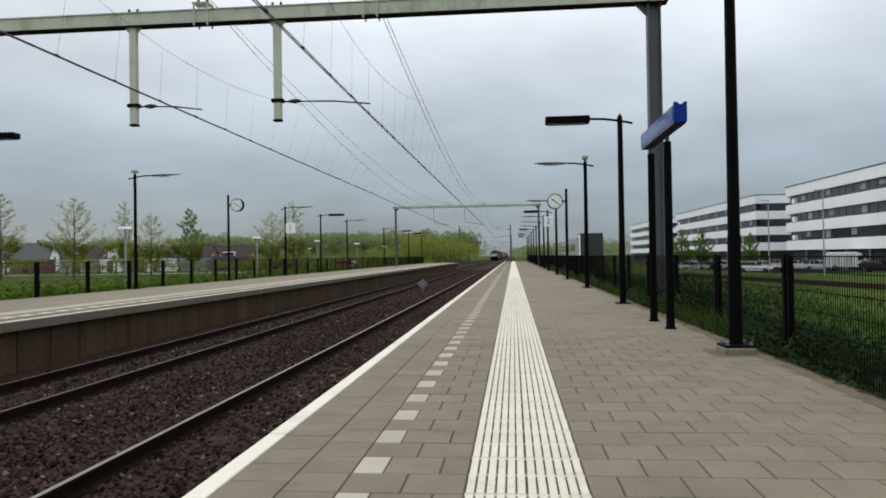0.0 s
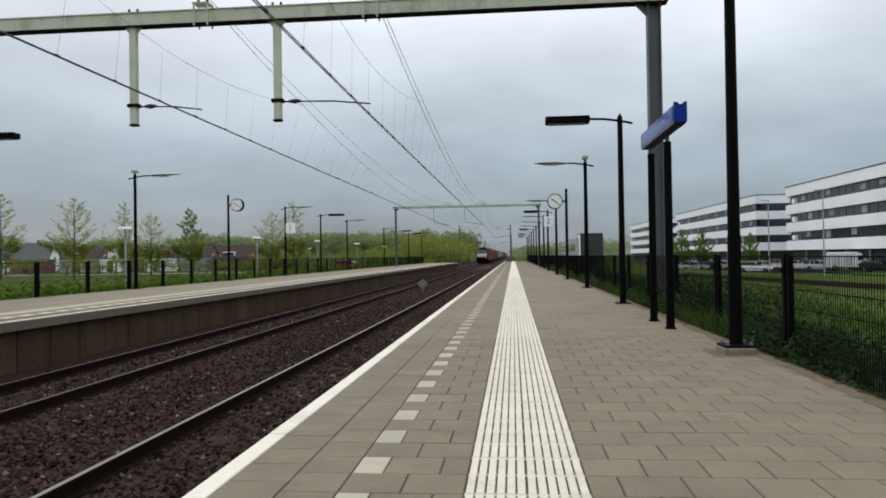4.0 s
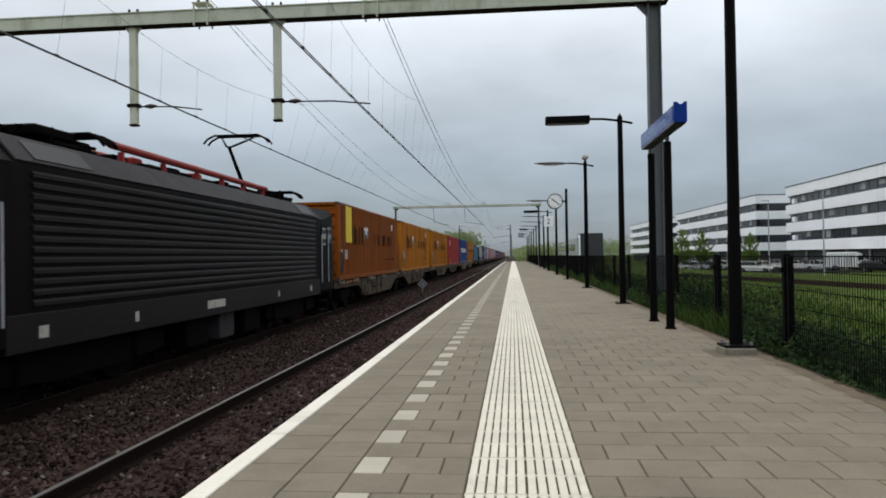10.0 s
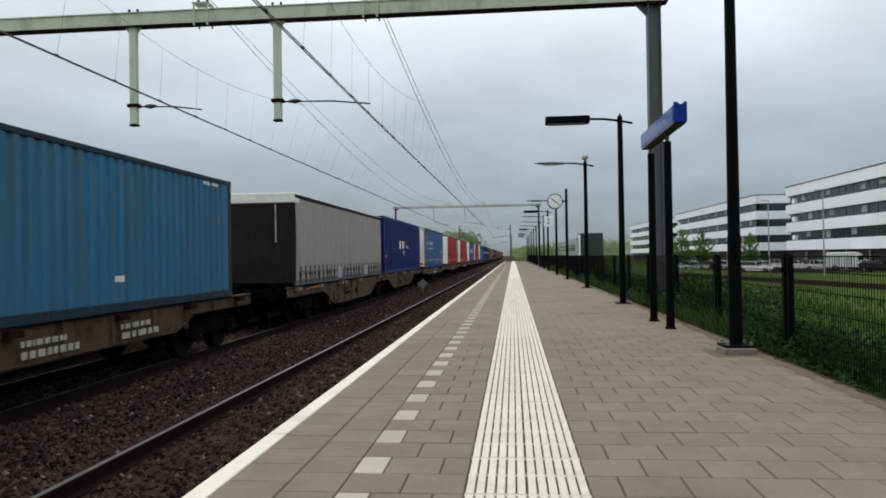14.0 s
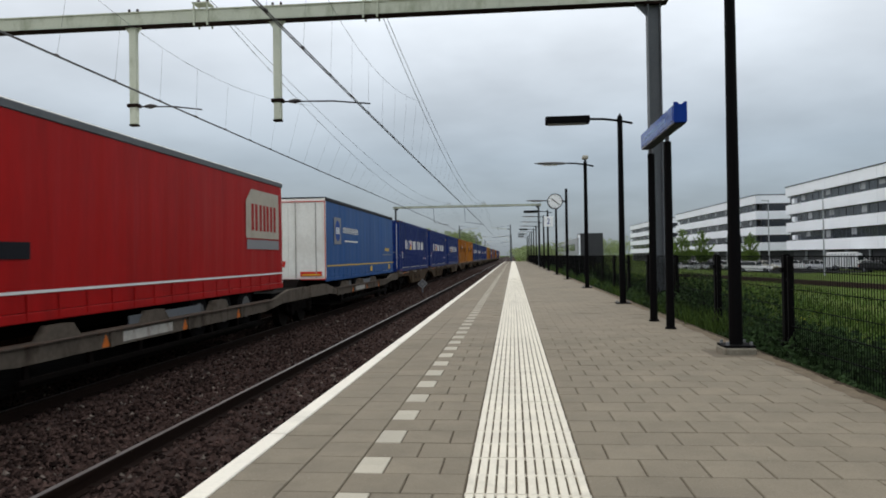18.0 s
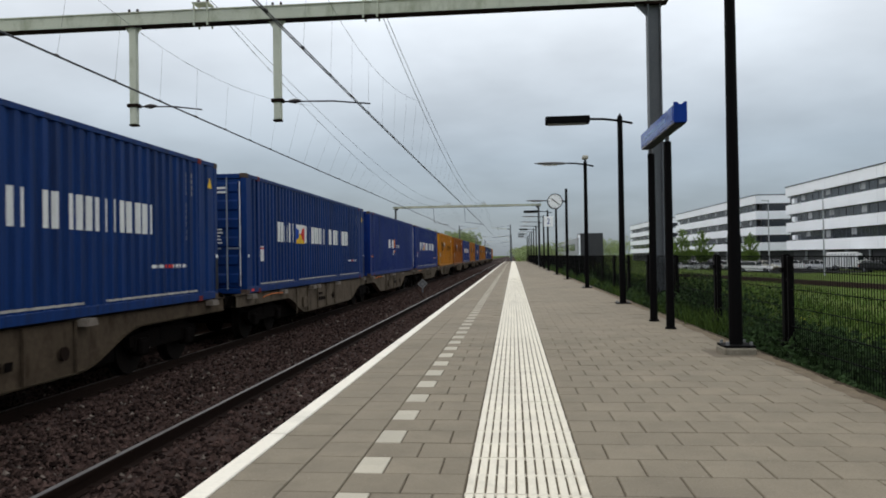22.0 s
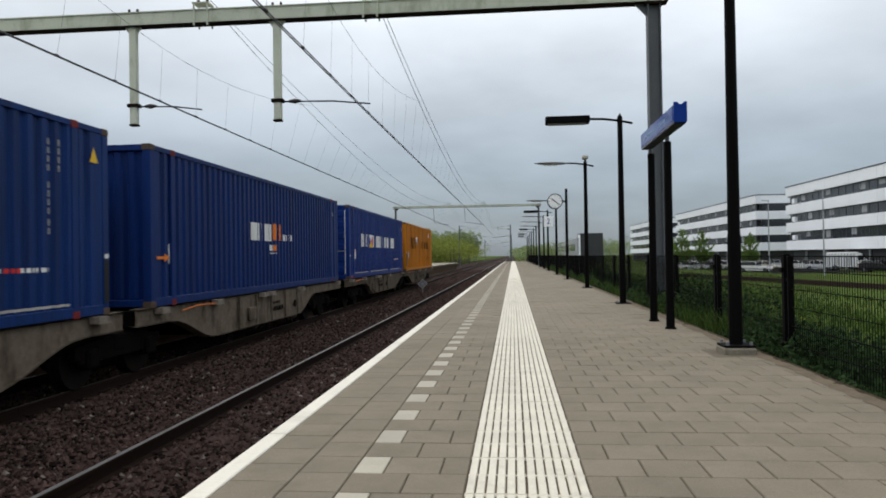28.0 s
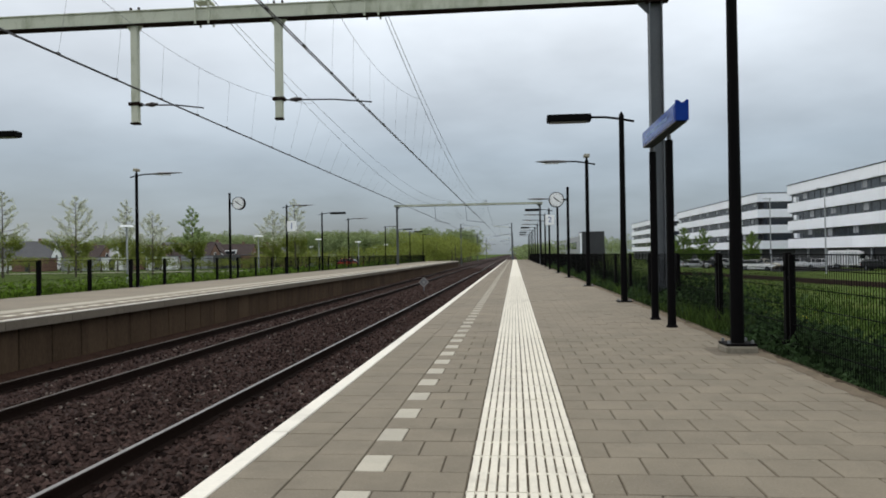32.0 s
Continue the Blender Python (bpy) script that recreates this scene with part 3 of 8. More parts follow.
# ---- lamps, clocks and signs ----
GALV_BOLT = material("galvanised_bolt", (0.22, 0.23, 0.24), 0.5, 0.4, var=0.2, bump=0.05)


def lamp_post(x, y, side, kind, height=4.13, reach=1.62, top_box=False, z=0.0):
    """side: +1 when the head reaches towards +x."""
    t = thing("platform_lamp", "black platform lamp post with a " + ("flat rectangular head" if kind == "box" else "slim leaf-shaped head") +
              (" and small camera" if top_box else ""), "street lamp", "platform lamps", at=(x, y, z))
    h = height
    part("base_plate", Shape().box(-0.16, 0.16, -0.16, 0.16, 0, 0.025, 0.006), BLACK_STEEL, t)
    for bx in (-0.12, 0.12):
        for by in (-0.12, 0.12):
            part("anchor_bolt", Shape().tube((bx, by, 0.02), (bx, by, 0.06), 0.016, 0.016, 6), GALV_BOLT, t)
    part("pole", Shape().tube((0, 0, 0.02), (0, 0, 1.2), 0.072, 0.07, 14, ).tube((0, 0, 1.2), (0, 0, h - 0.08), 0.066, 0.055, 14), BLACK_STEEL, t, smooth=False)
    part("cap", Shape().tube((0, 0, h - 0.08), (0, 0, h - 0.02), 0.06, 0.05, 12).tube((0, 0, h - 0.02), (0, 0, h + 0.04), 0.04, 0.012, 10), BLACK_STEEL, t)
    s = side
    zc = h - 0.12
    part("arm", Shape().pipe([(-s * 0.27, 0, zc - 0.06), (0, 0, zc), (s * 0.35, 0, zc + 0.05), (s * 0.72, 0, zc + 0.06)], 0.026, 8), BLACK_STEEL, t)
    if kind == "box":
        part("head", Shape().box(min(s * 0.66, s * reach), max(s * 0.66, s * reach), -0.16, 0.16, zc - 0.03, zc + 0.12, 0.015), BLACK_STEEL, t)
        part("lens", Shape().box(min(s * 0.74, s * (reach - 0.06)), max(s * 0.74, s * (reach - 0.06)), -0.12, 0.12, zc - 0.045, zc - 0.032), SIGN_GREY, t)
    else:
        rings = []
        for u, w, hh in ((0.6, 0.03, 0.025), (0.72, 0.08, 0.04), (0.95, 0.13, 0.05), (1.25, 0.14, 0.045), (1.5, 0.1, 0.03), (reach + 0.02, 0.03, 0.012)):
            zz = zc + 0.055 + 0.02 * (u - 0.6)
            rings.append([(s * u, w * math.cos(a), zz + hh * math.sin(a)) for a in [2 * math.pi * i / 10 for i in range(10)]])
        part("head", Shape().loft(rings), SIGN_GREY, t)
        part("lens", Shape().box(min(s * 0.9, s * 1.4), max(s * 0.9, s * 1.4), -0.09, 0.09, zc + 0.0, zc + 0.014, 0.003), WHITE, t)
    if top_box:
        part("camera", Shape().box(-0.09, 0.09, -0.14, 0.14, h + 0.05, h + 0.16, 0.02), MARK, t, "pale camera housing")
        part("camera_bracket", Shape().tube((0, 0, h), (0, 0, h + 0.06), 0.03, 0.03, 8), BLACK_STEEL, t)
    return t


for y, kind, box in ((8.17, "box", False), (16.33, "box", False), (24.1, "leaf", True), (40.5, "leaf", False), (50.2, "box", False), (56.9, "leaf", False),
                     (66.0, "leaf", False), (75.5, "leaf", False), (84.5, "box", False), (94.0, "leaf", False), (103.0, "box", False), (114.0, "box", False), (124.0, "leaf", False)):
    lamp_post(2.38, y, -1, kind, 4.13, 1.62, box, 0.075 if y < 10 else 0.0)
for y, kind, box in ((-1.0, "leaf", False), (8.5, "box", False), (18.0, "box", False), (27.45, "leaf", True), (46.5, "leaf", False), (55.3, "box", False), (64.3, "leaf", False),
                     (83.1, "leaf", False), (92.5, "box", False), (103.0, "box", False), (118.0, "leaf", False)):
    lamp_post(-14.75, y, 1, kind, 4.5, 1.85, box)


def clock(x, y, side, height):
    t = thing("station_clock", "round white station clock on a black pole", "clock", "station clocks", at=(x, y, 0))
    part("base_plate", Shape().box(-0.19, 0.19, -0.19, 0.19, 0, 0.025, 0.006), BLACK_STEEL, t)
    part("pole", Shape().tube((0, 0, 0.02), (0, 0, height), 0.066, 0.055, 14), BLACK_STEEL, t)
    zc = height - 0.55
    cx = side * 0.5
    part("bracket", Shape().tube((0, 0, zc), (side * 0.2, 0, zc), 0.04, 0.04, 8), BLACK_STEEL, t)
    part("casing", Shape().tube((cx, -0.11, zc), (cx, 0.11, zc), 0.335, 0.335, 36), BLACK_STEEL, t, smooth=False)
    for e in (-1, 1):
        f = part("dial", Shape().tube((cx, e * 0.112, zc), (cx, e * 0.122, zc), 0.3, 0.3, 36), WHITE, t, "plain white dial")
        ya = e * 0.125
        for ang, r0, w in ((radians(-52), 0.19, 0.026), (radians(128), 0.26, 0.02)):
            d = Vector((math.sin(ang), 0, math.cos(ang)))
            n = Vector((d.z, 0, -d.x))
            o = Vector((cx, ya, zc))
            q = [o - d * 0.04 + n * w, o + d * r0 + n * w * 0.6, o + d * r0 - n * w * 0.6, o - d * 0.04 - n * w]
            s = Shape()
            s.quad(*q)
            s.quad(*[p + Vector((0, e * 0.004, 0)) for p in q])
            part("clock_hand", s, BLACK, f)
        s = Shape()
        for k in range(12):
            a = k * math.pi / 6
            d = Vector((math.sin(a), 0, math.cos(a)))
            n = Vector((d.z, 0, -d.x)) * (0.014 if k % 3 == 0 else 0.007)
            o = Vector((cx, ya, zc))
            s.quad(o + d * 0.22 + n, o + d * 0.28 + n, o + d * 0.28 - n, o + d * 0.22 - n)
        part("hour_marks", s, BLACK, f)
    return t


clock(2.38, 32.7, -1, 4.0)
clock(-14.75, 36.9, 1, 4.48)


def text_mesh(body, size, mat, extrude=0.002):
    cu = bpy.data.curves.new("lettering", "FONT")
    cu.body, cu.size, cu.extrude, cu.align_x, cu.align_y = body, size, extrude, "CENTER", "CENTER"
    ob = bpy.data.objects.new("lettering", cu)
    scene.collection.objects.link(ob)
    me = bpy.data.meshes.new_from_object(ob.evaluated_get(bpy.context.evaluated_depsgraph_get()))
    bpy.data.objects.remove(ob)
    me.materials.clear()
    me.materials.append(mat)
    return me


def number_sign(x, y, z, digit, pole_x):
    t = thing("platform_number_sign", "white square sign with the platform number " + digit, "sign", "platform number signs", at=(x, y, z))
    part("board", Shape().box(-0.3, 0.3, -0.06, 0.06, -0.34, 0.34, 0.012), WHITE, t)
    part("digit", text_mesh(digit, 0.52, SIGN_BLUE), SIGN_BLUE, t, "dark blue digit " + digit, at=pose(0, -0.064, 0, 90, 0, 0))
    part("bracket", Shape().box(min(0, pole_x - x), max(0, pole_x - x), -0.02, 0.02, -0.18, -0.13).box(min(0, pole_x - x), max(0, pole_x - x), -0.02, 0.02, 0.13, 0.18), BLACK_STEEL, t)


number_sign(2.42, 50.2 - 0.115, 3.35, "2", 2.42)
number_sign(-14.42, 46.5, 3.1, "1", -14.75)


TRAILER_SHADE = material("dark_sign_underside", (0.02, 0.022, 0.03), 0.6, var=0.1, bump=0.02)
SIGN_PALE = material("pale_sign_print", (0.2, 0.3, 0.5), 0.3, var=0.05, bump=0)


def name_sign():
    t = thing("station_name_sign", "long blue station name sign on two black posts", "sign", at=(2.2, 0, 0))
    y0, y1, z0, z1 = 9.72, 12.15, 2.785, 3.025
    part("casing", Shape().box(-0.1, 0.07, y0, y1, z0, z1, 0.012), SIGN_BLUE, t, "glossy blue sign box")
    part("underside", Shape().box(-0.09, 0.06, y0 + 0.02, y1 - 0.02, z0 - 0.012, z0 - 0.002), TRAILER_SHADE, t)
    part("face_panel", Shape().box(-0.106, -0.1005, y0 + 0.05, y1 - 0.05, z0 + 0.03, z1 - 0.03), SIGN_BLUE, t)
    s = Shape()
    y = y1 - 0.45
    random.seed(4)
    while y > y0 + 0.5:
        w = random.uniform(0.05, 0.09)
        part("lettering_bar", Shape().box(-0.110, -0.1062, y - w, y, z0 + 0.09, z1 - 0.1), SIGN_PALE, t, "pale bar of lettering")
        y -= w + 0.03
    for y in (10.8, 12.05):
        p = part("post", Shape().tube((0.04, y, 0), (0.04, y, z0 - 0.09), 0.06, 0.055, 14), BLACK_STEEL, t)
        part("post_head", Shape().tube((0.04, y, z0 - 0.09), (0.04, y, z0 - 0.012), 0.03, 0.03, 8), SIGN_GREY, p)
        part("base_ring", Shape().tube((0.04, y, 0), (0.04, y, 0.03), 0.085, 0.075, 14), BLACK_STEEL, p)
    part("end_cap", Shape().prism([(-0.1, z0), (0.07, z0), (0.07, z1 + 0.025), (0.04, z1 + 0.025), (-0.015, z1 - 0.015), (-0.06, z1 + 0.025), (-0.1, z1 + 0.025)], "y", y0 - 0.02, y0 - 0.002), SIGN_DEEP, t, "notched blue end cap")
    part("white_blob", Shape().box(-0.05, 0.05, y0 + 0.3, y0 + 0.55, z1, z1 + 0.04, 0.015), WHITE, t, "small white fitting on top")


name_sign()


DIAMOND_RIM = material("dusty_grey_rim", (0.24, 0.235, 0.23), 0.7, var=0.2, bump=0.05)


def diamond_sign():
    """Low diamond board between the two tracks."""
    t = thing("diamond_sign", "small dark diamond sign with a pale rim between the tracks", "sign", at=(-5.4, 43.3, -0.52))
    r = 0.3

    def board(r, y0, y1):
        return Shape().prism([(-r, 0), (0, -r), (r, 0), (0, r)], "y", y0, y1)
    part("rim", board(r, -0.012, 0.012), DIAMOND_RIM, t, "grey rim")
    part("panel", board(r * 0.74, -0.02, -0.0125), SIGN_GREY, t, "dark grey panel")
    part("disc", Shape().tube((0, -0.021, 0), (0, -0.026, 0), 0.09, 0.09, 20), DIAMOND_RIM, t)
    part("post", Shape().box(-0.03, 0.03, 0.014, 0.05, -0.62, 0.1), MAST, t)


diamond_sign()


# ---- fences ----
def build_fence(name, x, y0, n, step, zt, zb, label, first=0):
    t = thing(name, label, "fence", "platform fences", at=(x, y0, 0))
    post = Shape().box(-0.035, 0.035, -0.045, 0.045, zb, zt, 0.006)
    post.box(-0.03, 0.03, -0.15, -0.11, zb, zt - 0.02, 0.004)
    post.box(-0.02, 0.02, -0.111, -0.044, zb + 0.3, zb + 0.34).box(-0.02, 0.02, -0.111, -0.044, zt - 0.3, zt - 0.26)
    post.box(-0.06, -0.036, -0.03, 0.03, zb + 0.25, zb + 0.3).box(-0.06, -0.036, -0.03, 0.03, zt - 0.2, zt - 0.15)
    post = post.data("post", BLACK_STEEL)
    s = Shape()
    for i in range(int((step - 0.1) / 0.05)):
        y = 0.08 + 0.05 * i
        s.box(-0.0023, 0.0023, y - 0.0021, y + 0.0021, zb + 0.04, zt - 0.02)
    z = zb + 0.08
    while z < zt:
        for e in (-0.006, 0.006):
            s.box(e - 0.0035, e + 0.0035, 0.04, step - 0.04, z - 0.0035, z + 0.0035)
        z += 0.2
    s.box(-0.004, 0.004, 0.04, step - 0.04, zt - 0.03, zt - 0.018)
    panel = s.data("mesh_panel", FENCE_WIRE)
    for k in range(n):
        part("post", post, BLACK_STEEL, t, at=(0, k * step, 0))
        if k < n - 1:
            part("mesh_panel", panel, FENCE_WIRE, t, at=(0, k * step, 0))
    return t


build_fence("mesh_fence", 3.0, 8.42 - 2.77 * 6, 54, 2.77, 1.06, -0.2, "black steel mesh fence along the platform's grassy edge")
build_fence("mesh_fence", -15.0, 21.86 - 2.79 * 8, 45, 2.79, 1.12, -0.2, "black steel mesh fence behind the far platform")


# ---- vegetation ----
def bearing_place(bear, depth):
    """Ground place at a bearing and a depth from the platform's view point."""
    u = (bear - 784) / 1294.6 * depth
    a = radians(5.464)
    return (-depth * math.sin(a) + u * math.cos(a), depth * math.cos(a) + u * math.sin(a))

def leaf_cloud(pts, size, rng, flat=0.0):
    """Small leaf blades (two triangles each) at the points."""
    pts = np.asarray(pts, float)
    N = len(pts)
    a = rng.normal(size=(N, 3))
    a /= np.linalg.norm(a, axis=1)[:, None]
    b = rng.normal(size=(N, 3))
    b -= (b * a).sum(1)[:, None] * a
    b /= np.linalg.norm(b, axis=1)[:, None]
    s = size * rng.uniform(0.6, 1.3, N)[:, None]
    V = np.stack([pts - a * s, pts + b * s * 0.5, pts + a * s, pts - b * s * 0.5], 1).reshape(-1, 3)
    F = np.arange(N)[:, None] * 4 + np.arange(4)[None]
    return V, F


def cloud_object(name, V, F, mat, parent=None):
    me = bpy.data.meshes.new(name)
    me.from_pydata(V.tolist(), [], F.tolist())
    me.materials.append(mat)
    ob = new(name, me)
    ob.parent = parent
    return ob


def young_tree(x, y, z, height, width, seed, mat, leaves=1500, size=0.09, label="young tree with sparse fresh spring leaves", upright=0.75, low=0.22, group="young trees"):
    rng = np.random.default_rng(seed)
    t = thing("tree", label, "tree", group, at=(x, y, z))
    s = Shape()
    bend = rng.normal(0, 0.05 * height / 8, 2)
    s.tube((0, 0, -0.1), (bend[0], bend[1], height * 0.45), height * 0.013, height * 0.008, 7)
    s.tube((bend[0], bend[1], height * 0.45), (bend[0] * 0.5, bend[1] * 0.5, height * 0.97), height * 0.008, 0.01, 6)
    part("trunk", s, BARK, t)
    limbs = Shape()
    runs = []
    n = 42
    for i in range(n):
        u = low + (0.97 - low) * (i + rng.uniform(0, 0.8)) / n
        ang = i * 2.4 + rng.uniform(-0.4, 0.4)
        taper = min(1.0, 0.5 + (u - low) * 4) * (1.02 - u) ** 0.85 * 1.25
        reach = width * taper * rng.uniform(0.45, 1.2)
        base = Vector((bend[0], bend[1], height * u))
        d = Vector((math.cos(ang), math.sin(ang), 0))
        mid = base + d * reach * 0.55 + Vector((0, 0, reach * 0.2 * upright))
        end = base + d * reach + Vector((0, 0, reach * upright * rng.uniform(0.6, 1.2)))
        limbs.tube(base, mid, 0.03 * height / 9, 0.018 * height / 9, 5, False)
        limbs.tube(mid, end, 0.018 * height / 9, 0.005, 4, False)
        runs += [(base.lerp(mid, 0.4), mid, 0.5), (mid, end, 1.0)]
        for k in range(2):
            b = mid.lerp(end, rng.uniform(0.0, 0.7))
            e = b + Vector(tuple(rng.normal(0, 0.16 * reach, 3))) + Vector((0, 0, 0.16 * reach))
            limbs.tube(b, e, 0.008, 0.003, 3, False)
            runs.append((b, e, 0.8))
    part("bough", limbs, BARK, t)
    wts = np.array([(b - a).length * w for a, b, w in runs])
    pick = rng.choice(len(runs), leaves, p=wts / wts.sum())
    pts = []
    for k in pick:
        a, b, w = runs[k]
        pts.append(np.array(a.lerp(b, rng.uniform(0.0, 1.04))) + rng.normal(0, 0.075, 3))
    pts = np.array(pts)
    split = pts[:, 2] < height * rng.uniform(0.38, 0.5, len(pts))
    V, F = leaf_cloud(pts[~split], size, rng)
    cloud_object("crown", V, F, mat, t)
    low_pts = np.repeat(pts[split], 3, 0)
    low_pts += rng.normal(0, 0.16, low_pts.shape)
    V, F = leaf_cloud(low_pts, size * 1.15, rng)
    tagged(cloud_object("lower_crown", V, F, LEAF_OLIVE if mat is not LEAF_LIME else mat, t), "greener lower branches")
    return t


for i, (x, y, h, w, n, mat) in enumerate(((-58.0, 78, 10.2, 3.0, 3300, LEAF_SPRING), (-49.2, 78, 9.3, 4.0, 3800, LEAF_SPRING), (-47.5, 86, 9.4, 2.4, 2600, LEAF_SPRING), (-42.2, 82, 7.6, 2.9, 2600, LEAF_SPRING), (-37.4, 82, 8.0, 2.3, 4200, LEAF_DARK),
                                          (-31.4, 93, 8.2, 3.0, 2700, LEAF_SPRING), (-28.0, 92, 9.6, 2.6, 2700, LEAF_SPRING), (-66, 84, 8.6, 3.4, 3000, LEAF_SPRING), (-75, 80, 8.6, 3.4, 3000, LEAF_SPRING))):
    young_tree(x, y, -0.8, h, w * 1.12, 20 + i, mat, int(n * 2.0), 0.075, upright=0.6)
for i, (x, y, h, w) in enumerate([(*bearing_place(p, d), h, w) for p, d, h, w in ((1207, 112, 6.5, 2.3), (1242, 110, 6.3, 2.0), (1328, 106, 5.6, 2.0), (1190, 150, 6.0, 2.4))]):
    young_tree(x, y, -1.75, h, w, 60 + i, LEAF_LIME, 3600, 0.1, "slim young tree beside the car park", group="car park trees")


def build_woods(name, spots, mat, label, seed, per=170, size=0.55):
    rng = np.random.default_rng(seed)
    pts = []
    tr = Shape()
    for x, y, z, h, w in spots:
        k = int(per * (h / 10))
        tr.tube((x, y, z), (x, y, z + h * 0.6), 0.14, 0.08, 4, False)
        lobes = rng.integers(4, 8)
        for _ in range(lobes):
            c = np.array([x, y, z + h * rng.uniform(0.35, 0.78)]) + np.array([*rng.normal(0, w * 0.35, 2), 0])
            r = np.array([w * 0.5, w * 0.5, h * 0.24]) * rng.uniform(0.7, 1.15)
            d = rng.normal(size=(k // lobes, 3))
            d /= np.linalg.norm(d, axis=1)[:, None]
            pts.append(c + d * r * rng.uniform(0.55, 1.05, (k // lobes, 1)))
    V, F = leaf_cloud(np.concatenate(pts), size, rng)
    t = thing(name, label, "woods", kind="stuff")
    cloud_object("foliage", V, F, mat, t)
    part("trunks", tr, BARK, t)


def spots(rng, n, x0, x1, y0, y1, h0, h1, z=-0.8):
    return [(rng.uniform(x0, x1), rng.uniform(y0, y1), z, rng.uniform(h0, h1), rng.uniform(3.5, 6)) for _ in range(n)]


RW = random.Random(8)
build_woods("far_woods", spots(RW, 230, -125, -14, 250, 300, 9.5, 12.5) + spots(RW, 110, -250, -100, 230, 300, 8, 11.5), FAR_LEAF, "distant belt of green woods beyond the station, with haze put into the leaf colour", 1, 1000, 0.33)
build_woods("trackside_shrubs", spots(RW, 46, -21, -11.2, 140, 230, 4.5, 7.8, -1.0) + spots(RW, 12, -30, -20, 150, 200, 3, 5, -0.8), LEAF_OLIVE, "olive-green spring shrubs and trees beside the track", 2, 1500, 0.15)
build_woods("far_woods", spots(RW, 40, 3.5, 11, 190, 330, 4, 6.5, -1.0) + spots(RW, 40, 20, 90, 330, 400, 9, 12, -1.7), FAR_LEAF, "green trees beyond the end of the platform", 3, 420, 0.32)
clumps = []
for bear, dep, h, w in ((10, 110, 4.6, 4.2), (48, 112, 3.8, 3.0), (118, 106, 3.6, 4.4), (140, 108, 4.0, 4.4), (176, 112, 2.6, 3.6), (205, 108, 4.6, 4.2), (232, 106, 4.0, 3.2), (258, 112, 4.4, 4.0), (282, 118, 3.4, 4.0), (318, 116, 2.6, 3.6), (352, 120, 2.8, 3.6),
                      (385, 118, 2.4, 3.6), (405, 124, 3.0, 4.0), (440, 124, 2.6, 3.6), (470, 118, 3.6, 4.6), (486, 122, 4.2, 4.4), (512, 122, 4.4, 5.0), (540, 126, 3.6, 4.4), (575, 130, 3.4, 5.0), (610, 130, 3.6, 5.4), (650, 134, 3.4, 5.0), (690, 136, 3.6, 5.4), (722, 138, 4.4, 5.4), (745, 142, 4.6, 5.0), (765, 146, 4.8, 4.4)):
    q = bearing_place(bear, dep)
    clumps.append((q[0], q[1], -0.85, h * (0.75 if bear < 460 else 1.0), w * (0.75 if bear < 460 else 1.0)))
    for _ in range(0 if bear < 460 else 3):
        clumps.append((q[0] + RW.uniform(-4, 4), q[1] + RW.uniform(-2, 6), -0.85, h * RW.uniform(0.4, 0.75), w * 0.6))
build_woods("garden_shrubs", clumps, LEAF_OLIVE, "olive-green garden shrubs in front of the houses", 4, 2600, 0.12)


